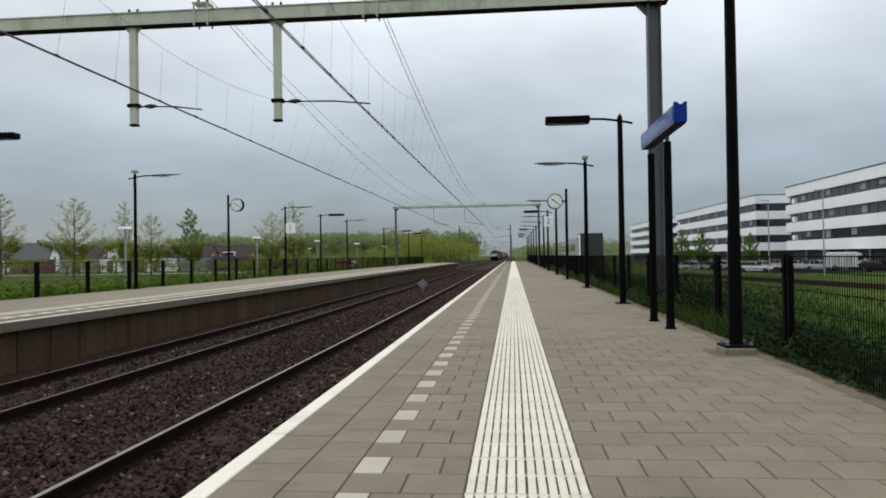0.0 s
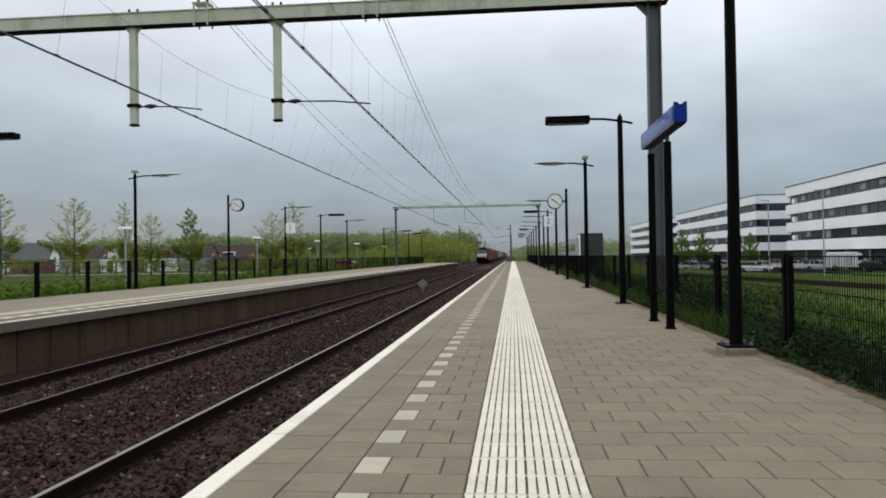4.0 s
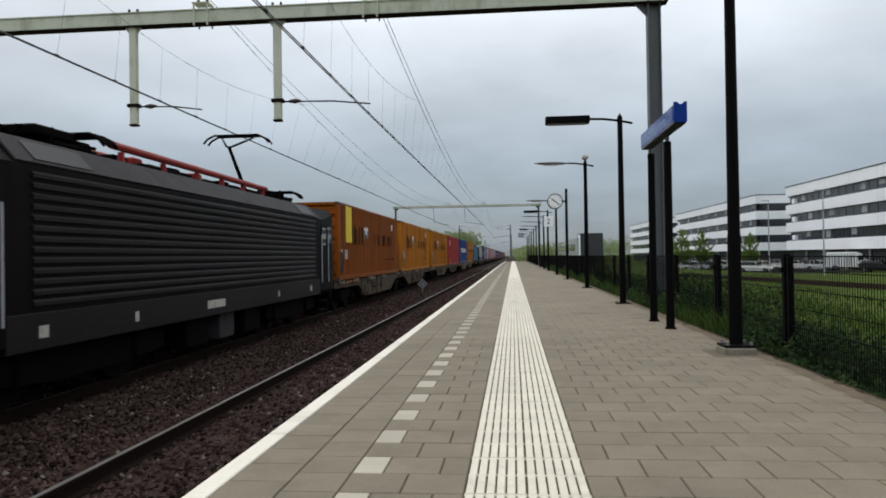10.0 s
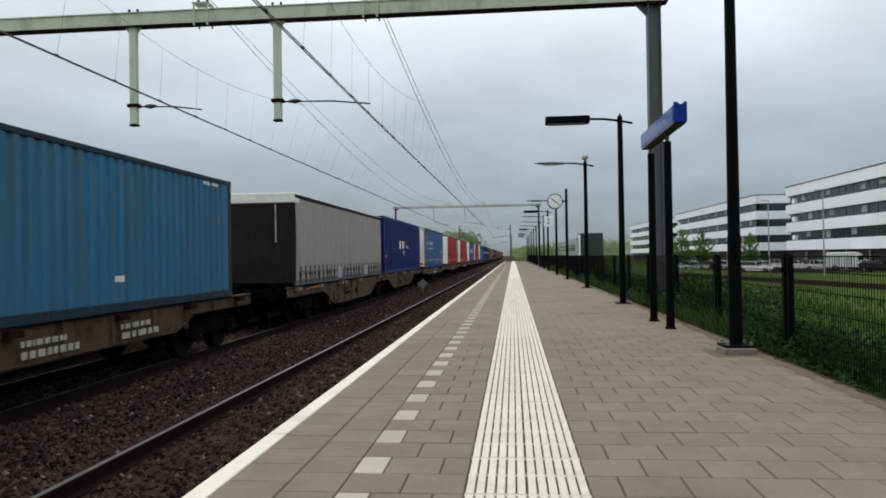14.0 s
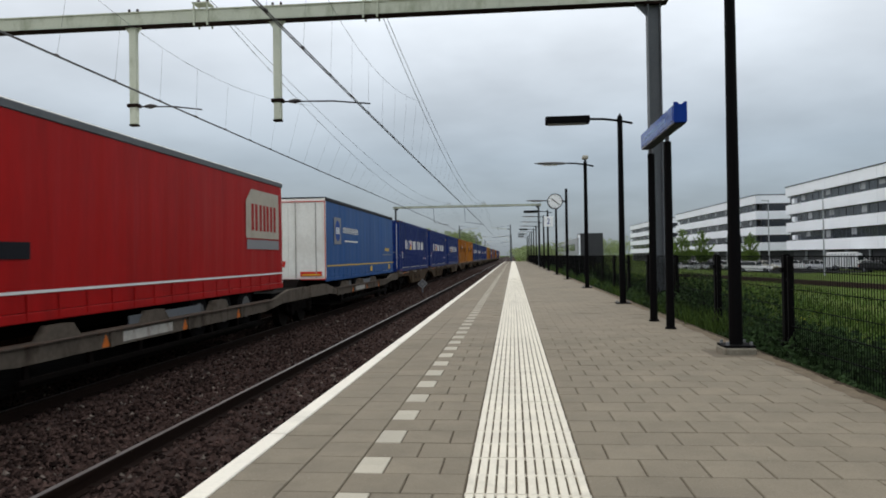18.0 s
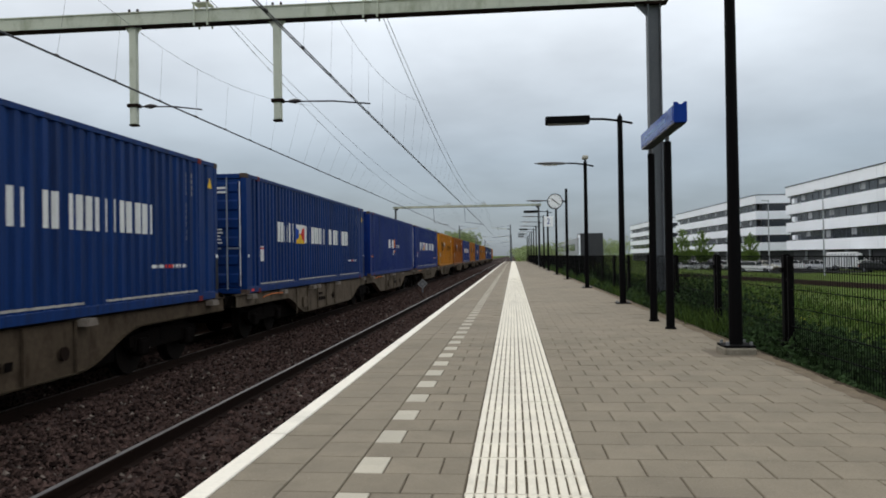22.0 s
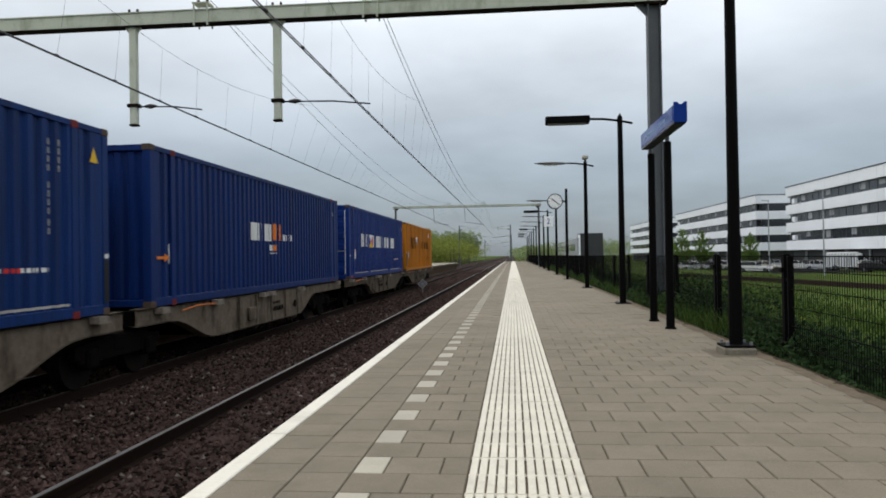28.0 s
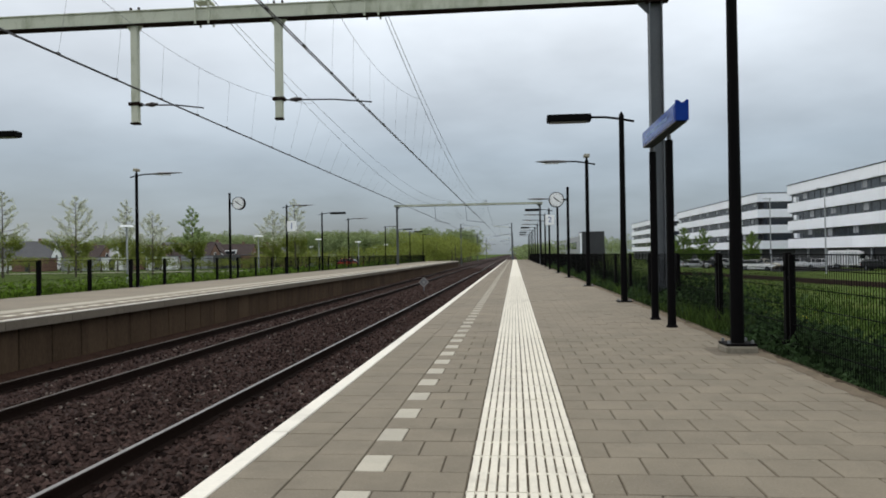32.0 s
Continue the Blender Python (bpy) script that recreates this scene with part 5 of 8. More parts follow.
solo("field_path", Shape().box(-140, -38, 100, 104, -0.82, -0.77), PATH, "pale footpath across the grass", kind="structure")
solo("back_road", Shape().box(-220, -20, 132, 138, -0.82, -0.77), ASPHALT, "asphalt road before the houses", kind="structure")
car(-26.5, 118, 80, "red", "estate car", -0.78)
car(-62.0, 135, 85, "white", "hatchback", -0.77)
car(-80.0, 134, 90, "red", "hatchback", -0.77)
for cx, cc in ((-88, "white"), (-84, "silver"), (-76, "white"), (-68, "grey"), (-57, "white"), (-53, "silver"), (-48, "white"), (-42, "black")):
    car(cx, 133.5, 88, cc, "estate car", -0.77)
car(-72.0, 135, 95, "silver", "estate car", -0.77)


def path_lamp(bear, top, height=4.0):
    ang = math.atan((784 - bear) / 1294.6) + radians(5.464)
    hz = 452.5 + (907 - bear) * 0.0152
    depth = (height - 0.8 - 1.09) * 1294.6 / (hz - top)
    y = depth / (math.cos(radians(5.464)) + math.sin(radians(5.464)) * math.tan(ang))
    t = thing("path_lamp", "slim pale path lamp with a flat white disc", "street lamp", "path lamps", at=(-y * math.tan(ang), y, -0.8))
    part("pole", Shape().tube((0, 0, 0), (0, 0, height - 0.1), 0.07, 0.05, 10), BUILDING_MID, t)
    part("disc", Shape().tube((0, 0, height - 0.12), (0, 0, height), 0.42, 0.34, 20), WHITE, t, "white disc-shaped head")


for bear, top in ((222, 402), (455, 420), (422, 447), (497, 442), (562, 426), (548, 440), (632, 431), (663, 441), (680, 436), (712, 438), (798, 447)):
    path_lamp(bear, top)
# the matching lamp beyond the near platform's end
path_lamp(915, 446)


# ---- train ----
TRAIN = []          # (thing, place along the train, height over the rail)


def paint(name, color, rough=0.5, dirt=RUST, amount=0.35, var=0.12, stretch=(1, 2.4, 0.22), spec=0.22):
    return material(name, color, rough, var=var, scale=1.5, fine=14, bump=0.05, dirt=dirt, dirt_amount=amount, tint=True, stretch=stretch, spec=spec, dirt_from=0.42)


BOX_BLUE = paint("blue_container_paint", (0.0046, 0.025, 0.162), 0.5, (0.006, 0.013, 0.045), 0.6, var=0.18, spec=0.12)
BOX_ORANGE = paint("orange_container_paint", (0.43, 0.155, 0.0035), 0.6, (0.10, 0.03, 0.006), 0.72, var=0.18, spec=0.12)
BOX_RED = paint("red_container_paint", (0.27, 0.015, 0.010), 0.5, (0.13, 0.012, 0.010), 0.5, spec=0.12)
BOX_TEAL = paint("teal_container_paint", (0.032, 0.15, 0.275), 0.55, (0.06, 0.11, 0.14), 0.75, var=0.28, spec=0.15)
TEAL_FRAME = paint("dark_teal_frame_paint", (0.014, 0.04, 0.065), 0.6, (0.03, 0.02, 0.015), 0.7, var=0.25, spec=0.1)
DULL_RED = material("dull_red_casting", (0.15, 0.014, 0.014), 0.7, var=0.25, bump=0.05, dirt=SOOT, dirt_amount=0.6)
EMBLEM = material("beige_emblem_print", (0.42, 0.38, 0.31), 0.55, var=0.12, scale=2, bump=0.03, dirt=(0.25, 0.2, 0.16), dirt_amount=0.5)
FRAME_GREY = material("dusty_grey_wagon_paint", (0.14, 0.113, 0.086), 0.9, var=0.28, scale=1.5, fine=14, bump=0.12, dirt=(0.022, 0.014, 0.009), dirt_amount=0.92, tint=True, spec=0.06)
# Bogie and wheel colours carry the deep shade under the train, besides soot.
BOGIE = material("sooty_shaded_bogie_steel", (0.0042, 0.0032, 0.0027), 0.85, 0.0, var=0.3, scale=3, fine=20, bump=0.2, dirt=(0.009, 0.006, 0.0045), dirt_amount=0.5, spec=0.03)
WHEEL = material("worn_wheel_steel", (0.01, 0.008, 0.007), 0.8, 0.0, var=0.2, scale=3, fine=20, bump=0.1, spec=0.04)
CASTING = material("rusty_corner_casting", (0.085, 0.066, 0.054), 0.8, 0.0, var=0.3, scale=4, fine=20, bump=0.1, dirt=RUST, dirt_amount=0.6, spec=0.08)
PIN = material("pale_folding_pin", (0.42, 0.4, 0.36), 0.7, var=0.2, scale=4, fine=20, bump=0.1, dirt=(0.1, 0.06, 0.04), dirt_amount=0.6)
RUSTY_PIN = material("rusty_folding_pin", (0.2, 0.17, 0.14), 0.75, var=0.3, scale=4, fine=20, bump=0.15, dirt=(0.06, 0.03, 0.02), dirt_amount=0.8)
ORANGE_PAINT = material("orange_marker_paint", (0.55, 0.14, 0.02), 0.6, var=0.2, bump=0.05, dirt=SOOT, dirt_amount=0.4)
GALV = material("galvanised_bar", (0.22, 0.25, 0.3), 0.55, 0.3, var=0.2, scale=4, fine=20, bump=0.05)
DECAL_WHITE = material("white_decal", (0.72, 0.72, 0.7), 0.5, var=0.08, bump=0.01)
DECAL_BLACK = material("faded_black_decal", (0.03, 0.017, 0.009), 0.8, var=0.4, scale=6, fine=30, bump=0.01, spec=0.03)
DECAL_RED = material("red_decal", (0.55, 0.03, 0.02), 0.5, var=0.1, bump=0.01)
DECAL_YELLOW = material("yellow_decal", (0.72, 0.46, 0.03), 0.5, var=0.1, bump=0.01)
DECAL_BLUE = material("deep_blue_decal", (0.02, 0.07, 0.36), 0.5, var=0.1, bump=0.01)
DECAL_ORANGE = material("orange_decal", (0.75, 0.2, 0.02), 0.5, var=0.1, bump=0.01)
PENNANT_TEAL = material("faded_grey_blue_decal", (0.1, 0.15, 0.2), 0.6, var=0.2, bump=0.01)
YELLOW = material("yellow_panel", (0.72, 0.52, 0.02), 0.5, var=0.08, bump=0.02)
STICKER_GREY = material("grey_decal", (0.22, 0.22, 0.23), 0.5, var=0.1, bump=0.01)


def corrugated(L, z0, z1, x, period=0.279, depth=0.075, margin=0.2):
    """A side wall of pressed sheet in the plane x, outward towards +x."""
    s = Shape()
    n = int((L - 2 * margin) / period)
    period = (L - 2 * margin) / n
    ys = [(0.0, 0)]
    y = margin
    for k in range(n):
        ys += [(y, 0), (y + 0.04, -depth), (y + 0.5 * period, -depth), (y + 0.5 * period + 0.04, 0)]
        y += period
    ys.append((L, 0))
    for (a, da), (b, db) in zip(ys, ys[1:]):
        s.quad((x + da, a, z0), (x + db, b, z0), (x + db, b, z1), (x + da, a, z1))
    return s


PRESS = {"L": 0.0, "period": 1.0, "depth": 0.0}      # the sheet that the markings lie on


def sheet_runs(y0, y1):
    """Stretches of a marking between the bends of the pressed sheet, with the depth at both ends."""
    if PRESS["depth"] == 0 or y1 < 0.4 or y0 > PRESS["L"] - 0.4:
        return [(y0, 0.0, y1, 0.0)]
    m, length = 0.2, PRESS["L"] - 0.34
    n = int((length - 2 * m) / PRESS["period"])
    step = (length - 2 * m) / n
    bends = [(0.0, 0.0)]
    for k in range(n):
        q = 0.17 + m + k * step
        bends += [(q, 0.0), (q + 0.04, -PRESS["depth"]), (q + 0.5 * step, -PRESS["depth"]), (q + 0.5 * step + 0.04, 0.0)]
    bends.append((PRESS["L"], 0.0))
    out = []
    for (ya, da), (yb, db) in zip(bends, bends[1:]):
        if yb <= y0 or ya >= y1 or yb - ya < 1e-6:
            continue
        u, v = max(ya, y0), min(yb, y1)
        out.append((u, da + (db - da) * (u - ya) / (yb - ya), v, da + (db - da) * (v - ya) / (yb - ya)))
    return out


def stick(s, y0, y1, z0, z1, x):
    """A plain rectangle of print on the sheet."""
    if y1 > y0:
        for ya, da, yb, db in sheet_runs(y0, y1):
            s.quad((x + da, ya, z0), (x + db, yb, z0), (x + db, yb, z1), (x + da, ya, z1))


def bars(s, y0, y1, z0, z1, x, count, seed, gap=0.28):
    """A word as a row of plain upright bars between y0 (its start, nearer the front) and y1."""
    r = random.Random(seed)
    w = [r.uniform(0.55, 1.45) for _ in range(count)]
    tot = sum(w)
    y = y0
    for k in w:
        step = (y1 - y0) * k / tot
        stick(s, y + step * gap * 0.5, y + step * (1 - gap * 0.5), z0, z1, x)
        y += step


def word(s, y0, y1, z0, z1, x, cells, stroke, gap=0.14):
    """A word as pairs of plain upright bars. Each cell: its width and its share of the height; a narrow cell is one bar."""
    tot = sum(w for w, _ in cells) + gap * (len(cells) - 1)
    y, k = y0, (y1 - y0) / tot
    for w, rise in cells:
        top = z0 + (z1 - z0) * rise
        stick(s, y, y + stroke, z0, top, x)
        if w * k > 2.4 * stroke:
            stick(s, y + w * k - stroke, y + w * k, z0, top, x)
        y += (w + gap) * k


CAPS = [(w, 1.0) for w in (0.62, 0.62, 0.78, 0.78, 0.8, 1.1, 0.9, 0.7, 0.7, 0.62, 0.8, 0.7)]
SMALL = [(w, 1.0 if i == 0 else 0.85 if i == 8 else 0.66) for i, w in enumerate((0.9, 0.75, 0.55, 0.55, 0.75, 1.2, 0.75, 0.6, 0.35, 0.7, 0.55, 0.6))]
BOLD = [(0.95, 1.0), (0.95, 0.85), (1.1, 1.0)]


def flag(t, y0, y1, z0, z1, x, cols):
    """The four-coloured pennant, on the bends of the sheet."""
    ym, zm = (y0 + y1) / 2, (z0 + z1) / 2

    def rise(y):
        return (zm - z0) * (1 - abs(y - ym) / (ym - y0))
    spans = (((y0, ym), (ym, y1)), ((y0, ym),), ((ym, y1),), ((y0, ym), (ym, y1)))
    for k, (runs, m) in enumerate(zip(spans, cols)):
        s = Shape()
        for a, b in runs:
            for ya, da, yb, db in sheet_runs(a, b):
                lo = [z1 - rise(y) if k == 0 else (z0 if k == 3 else z0 + rise(y)) for y in (ya, yb)]
                hi = [z1 if k == 0 else (z0 + rise(y) if k == 3 else z1 - rise(y)) for y in (ya, yb)]
                s.quad((x + da, ya, lo[0]), (x + db, yb, lo[1]), (x + db, yb, hi[1]), (x + da, ya, hi[0]))
        part("pennant_quarter", s, m, t)


def container(name, label, mat, L=13.716, H=2.896, W=2.5, end="panel", decals=None, frame=None, period=0.279, depth=0.075):
    """Front end at y = 0, floor at z = 0."""
    t = thing(name, label, "container", "containers on the train")
    h = W / 2
    frame = frame or mat
    for e in (-1, 1):
        x = e * h
        part("bottom_rail", Shape().box(min(x, x - e * 0.06), max(x, x - e * 0.06), 0.15, L - 0.15, 0.02, 0.17, 0.008), frame, t)
        part("top_rail", Shape().box(min(x, x - e * 0.06), max(x, x - e * 0.06), 0.15, L - 0.15, H - 0.1, H - 0.01, 0.008), frame, t)
        s = corrugated(L - 0.34, 0.17, H - 0.1, h - 0.012, period, depth)
        if e < 0:
            s.v = [(-a, b, c) for a, b, c in s.v]
        part("side_panel", s, mat, t, at=(0, 0.17, 0))
        for y in (0.0, L - 0.17):
            part("corner_post", Shape().box(min(x, x - e * 0.15), max(x, x - e * 0.15), y, y + 0.17, 0.11, H - 0.11, 0.012), frame, t)
            for z in (0, H - 0.118):
                part("corner_casting", Shape().box(min(x + e * 0.004, x - e * 0.162), max(x + e * 0.004, x - e * 0.162), y - 0.004, y + 0.176, z, z + 0.118, 0.012), CASTING, t)
    roof = Shape()
    n = 30
    for k in range(n):
        a = 0.1 + (L - 0.2) * k / n
        b = a + (L - 0.2) / n
        m = (a + b) / 2
        roof.quad((-h + 0.06, a, H - 0.03), (h - 0.06, a, H - 0.03), (h - 0.06, m, H - 0.015), (-h + 0.06, m, H - 0.015))
        roof.quad((-h + 0.06, m, H - 0.015), (h - 0.06, m, H - 0.015), (h - 0.06, b, H - 0.03), (-h + 0.06, b, H - 0.03))
    part("roof", roof, mat, t)
    part("floor", Shape().box(-h + 0.06, h - 0.06, 0.1, L - 0.1, 0.06, 0.12), BOGIE, t)
    for y in (0.0, L - 0.1):
        part("end_sill", Shape().box(-h + 0.16, h - 0.16, y, y + 0.1, 0.02, 0.15, 0.01), frame, t)
        part("end_header", Shape().box(-h + 0.16, h - 0.16, y, y + 0.1, H - 0.12, H - 0.01, 0.01), frame, t)
    back = Shape()
    k = 9
    for i in range(k):
        a = -h + 0.15 + (W - 0.3) * i / k
        b = a + (W - 0.3) / k
        back.box(a + 0.02, b - 0.05, L - 0.07, L - 0.03, 0.15, H - 0.12, 0.01)
    back.box(-h + 0.15, h - 0.15, L - 0.09, L - 0.07, 0.15, H - 0.12)
    part("end_wall", back, mat, t)
    if end == "doors":
        for e in (-1, 1):
            d = part("door", Shape().box(min(0.008 * e, e * (h - 0.16)), max(0.008 * e, e * (h - 0.16)), 0.03, 0.08, 0.16, H - 0.13, 0.01), mat, t)
            for z in (0.24, 0.68, 1.12, 1.56, 2.0, 2.42):
                if z + 0.4 < H:
                    part("door_panel", Shape().prism([(0.029, z), (-0.004, z + 0.04), (-0.004, z + 0.22), (0.029, z + 0.27)], "x", min(0.06 * e, e * (h - 0.22)), max(0.06 * e, e * (h - 0.22))), mat, d)
            for xx in (0.3, 0.78):
                b = part("locking_bar", Shape().tube((e * xx, -0.03, 0.12), (e * xx, -0.03, H - 0.1), 0.02, 0.02, 8), GALV, d, "galvanised locking bar")
                part("bar_bracket", Shape().box(e * xx - 0.05, e * xx + 0.05, -0.01, 0.03, 0.45, 0.51, 0.006).box(e * xx - 0.05, e * xx + 0.05, -0.01, 0.03, 2.3, 2.36, 0.006), frame, d)
                part("bar_handle", Shape().box(min(e * xx, e * (xx + 0.34)), max(e * xx, e * (xx + 0.34)), -0.06, -0.04, 1.08, 1.12, 0.005), GALV, d)
            for z in (0.35, 1.0, 1.7, 2.4):
                part("hinge", Shape().box(min(e * (h - 0.16), e * (h - 0.1)), max(e * (h - 0.16), e * (h - 0.1)), 0.0, 0.03, z, z + 0.14, 0.006), frame, d)
            part("door_seal", Shape().box(min(e * (h - 0.175), e * (h - 0.15)), max(e * (h - 0.175), e * (h - 0.15)), 0.0, 0.03, 0.2, H - 0.2), DECAL_WHITE, d, "pale edge strip")
            s = Shape()
            rr = random.Random(int(e) + 5)
            for z in (2.42, 2.52):
                bars_y = rr.uniform(0.35, 0.6)
                s.quad((e * 0.5 - bars_y / 2, -0.008, z), (e * 0.5 + bars_y / 2, -0.008, z), (e * 0.5 + bars_y / 2, -0.008, z + 0.05), (e * 0.5 - bars_y / 2, -0.008, z + 0.05))
            for z in (1.22, 1.3, 1.38, 1.46, 1.54):
                bars_y = rr.uniform(0.2, 0.4)
                s.quad((e * 0.5 - bars_y / 2, -0.008, z), (e * 0.5 + bars_y / 2, -0.008, z), (e * 0.5 + bars_y / 2, -0.008, z + 0.035), (e * 0.5 - bars_y / 2, -0.008, z + 0.035))
            part("plate_markings", s, DECAL_WHITE, d, "small white markings")
    elif end == "ribs":
        w = part("end_panel", Shape().box(-h + 0.14, h - 0.14, 0.1, 0.12, 0.15, H - 0.12), mat, t)
        for i in range(6):
            z = 0.2 + i * 0.44
            part("end_rib", Shape().prism([(0.1, z), (0.035, z + 0.05), (0.035, z + 0.3), (0.1, z + 0.36)], "x", -h + 0.16, h - 0.16), mat, w)
    else:
        w = part("end_panel", Shape().box(-h + 0.14, h - 0.14, 0.09, 0.11, 0.15, H - 0.12), mat, t)
        for i in range(8):
            a = -h + 0.2 + (W - 0.4) * i / 8
            part("end_rib", Shape().prism([(a, 0.09), (a + 0.04, 0.045), (a + 0.14, 0.045), (a + 0.18, 0.09)], "z", 0.17, H - 0.14), mat, w)
    if L > 13:
        for y in (0.79, L - 0.95):
            part("lifting_post", Shape().box(h - 0.05, h + 0.001, y, y + 0.16, 0.11, H - 0.11, 0.006), frame, t, "flat upright at the forty-foot lifting point")
            for z in (0.0, H - 0.118):
                part("lifting_casting", Shape().box(h - 0.1, h + 0.004, y - 0.01, y + 0.17, z, z + 0.118, 0.01), DULL_RED if end != "ribs" else CASTING, t)
    if decals:
        PRESS.update(L=L, period=period, depth=depth)
        decals(t, h - 0.008, L, H)
        PRESS.update(depth=0.0)
    return t


def decal_blue(t, x, L, H):
    s = Shape()
    word(s, 2.4, 3.86, 1.3, 1.84, x, BOLD, 0.17, 0.12)
    part("lettering_word", s, DECAL_WHITE, t, "bold white bars of lettering")
    s = Shape()
    word(s, 5.0, 10.95, 1.3, 1.82, x, CAPS, 0.105, 0.26)
    part("lettering_word", s, DECAL_WHITE, t, "row of white bars of lettering")
    flag(t, 3.98, 4.95, 1.28, 1.84, x, (DECAL_WHITE, DECAL_BLUE, DECAL_RED, DECAL_YELLOW))
    s = Shape()
    stick(s, 0.97, 1.3, 0.78, 1.16, x)
    part("notice", s, DECAL_WHITE, t, "white notice with red marks")
    s = Shape()
    stick(s, 0.99, 1.28, 1.09, 1.13, x + 0.002)
    part("notice_marks", s, DECAL_RED, t)
    s = Shape()
    bars(s, 10.9, 11.3, 0.7, 0.76, x, 3, 6)
    bars(s, 11.7, 12.3, 0.7, 0.76, x, 6, 7)
    part("slogan", s, DECAL_WHITE, t)
    s = Shape()
    bars(s, 11.33, 11.67, 0.7, 0.76, x, 4, 8)
    part("slogan", s, DECAL_RED, t)
    s = Shape()
    for z in (1.22, 1.34, 1.5, 1.62, 1.74, 1.86, 2.1, 2.22, 2.34, 2.46):
        stick(s, 12.22, 12.33, z, z + 0.085, x)
    for z in (2.1, 2.22, 2.34, 2.46):
        stick(s, 12.45, 12.54, z, z + 0.085, x)
    part("number_bars", s, STICKER_GREY, t, "pale upright marking bars")
    s = Shape()
    s.quad((x + 0.016, 13.2, 2.33), (x + 0.016, 13.42, 2.33), (x + 0.016, 13.31, 2.56))
    part("warning_triangle", s, DECAL_YELLOW, t)
    s = Shape()
    for a, b in ((1.0, 3.8), (4.45, 8.8), (9.4, 12.7)):
        stick(s, a, b, 0.2, 0.236, x)
    part("pale_stripe", s, PIN, t, "thin pale stripe above the bottom rail")
    s = Shape()
    s.quad((x + 0.02, L - 0.145, 0.2), (x + 0.02, L - 0.03, 0.2), (x + 0.02, L - 0.03, 0.85), (x + 0.02, L - 0.145, 0.85))
    part("post_plate", s, BLACK, t, "black plate on the corner post")
    s = Shape()
    for y in (0.03, L - 0.145):
        s.quad((x + 0.021, y, 0.88), (x + 0.021, y + 0.115, 0.88), (x + 0.021, y + 0.115, 0.95), (x + 0.021, y, 0.95))
    part("post_label", s, DECAL_WHITE, t)
    s = Shape()
    s.quad((x + 0.02, 0.25, 0.06), (x + 0.02, 0.45, 0.06), (x + 0.02, 0.45, 0.12), (x + 0.02, 0.25, 0.12))
    part("red_reflector", s, DECAL_RED, t)


def decal_orange(t, x, L, H):
    s = Shape()
    word(s, 2.24, 4.37, 1.36, 2.12, x, BOLD, 0.17, 0.12)
    part("lettering_word", s, DECAL_BLACK, t, "bold faded black bars of lettering")
    s = Shape()
    word(s, 6.0, 11.35, 1.39, 2.14, x, SMALL, 0.115, 0.26)
    part("lettering_word", s, DECAL_BLACK, t, "row of faded black bars of lettering")
    flag(t, 4.57, 5.6, 1.5, 2.12, x, (DECAL_WHITE, PENNANT_TEAL, STICKER_GREY, BOX_ORANGE))
    s = Shape()
    for a in (1.08, 1.3):
        s = Shape()
        stick(s, a, a + 0.15, 0.79, 1.14, x)
        part("notice", s, PIN, t, "small pale notice")
    s = Shape()
    stick(s, 11.68, 11.95, 2.22, 2.52, x)
    part("type_plate", s, DECAL_WHITE, t, "white marking by the top edge")
    s = Shape()
    bars(s, 9.4, 12.65, 0.68, 0.77, x, 19, 16, 0.4)
    part("slogan", s, DECAL_BLACK, t)
    s = Shape()
    s.quad((x + 0.02, L - 0.145, 0.2), (x + 0.02, L - 0.03, 0.2), (x + 0.02, L - 0.03, 0.8), (x + 0.02, L - 0.145, 0.8))
    part("post_plate", s, BLACK, t)
    s = Shape()
    s.quad((x + 0.02, 0.2, 0.28), (x + 0.02, 0.55, 0.28), (x + 0.02, 0.55, 1.05), (x + 0.02, 0.2, 1.05))
    part("post_plate", s, BLACK, t)
    s = Shape()
    s.quad((x + 0.021, 0.2, 1.06), (x + 0.021, 0.55, 1.06), (x + 0.021, 0.55, 1.14), (x + 0.021, 0.2, 1.14))
    part("post_label", s, PIN, t)


def decal_unit(t, x, L, H):
    s = Shape()
    word(s, 5.03, 6.47, 1.3, 1.74, x, [(0.9, 1.0), (0.9, 1.0), (0.3, 1.0), (0.85, 1.0)], 0.13, 0.2)
    bars(s, 7.42, 8.24, 1.33, 1.5, x, 4, 23, 0.35)
    part("lettering_word", s, DECAL_WHITE, t, "white bars of lettering")
    s = Shape()
    bars(s, 6.5, 7.33, 1.33, 1.77, x, 2, 22, 0.25)
    part("number_bars", s, DECAL_ORANGE, t, "orange bars of lettering")
    s = Shape()
    bars(s, 6.27, 6.6, 1.05, 1.2, x, 3, 24, 0.3)
    bars(s, 6.27, 6.95, 0.97, 1.0, x, 9, 25, 0.3)
    part("small_print", s, DECAL_WHITE, t)
    s = Shape()
    stick(s, 6.62, 6.87, 1.05, 1.2, x)
    part("small_pennant", s, DECAL_ORANGE, t)
    s = Shape()
    stick(s, 0.75, 1.05, 0.78, 1.14, x)
    part("notice", s, DECAL_WHITE, t, "white notice")
    s = Shape()
    s.quad((x + 0.016, 0.2, 0.86), (x + 0.016, 0.5, 0.86), (x + 0.016, 0.5, 0.91), (x + 0.016, 0.2, 0.91))
    s.quad((x + 0.016, 0.48, 0.81), (x + 0.016, 0.68, 0.885), (x + 0.016, 0.48, 0.96))
    part("arrow", s, DECAL_ORANGE, t, "orange arrow")
    s = Shape()
    stick(s, 12.95, 13.1, 2.3, 2.45, x)
    part("marking", s, STICKER_GREY, t)


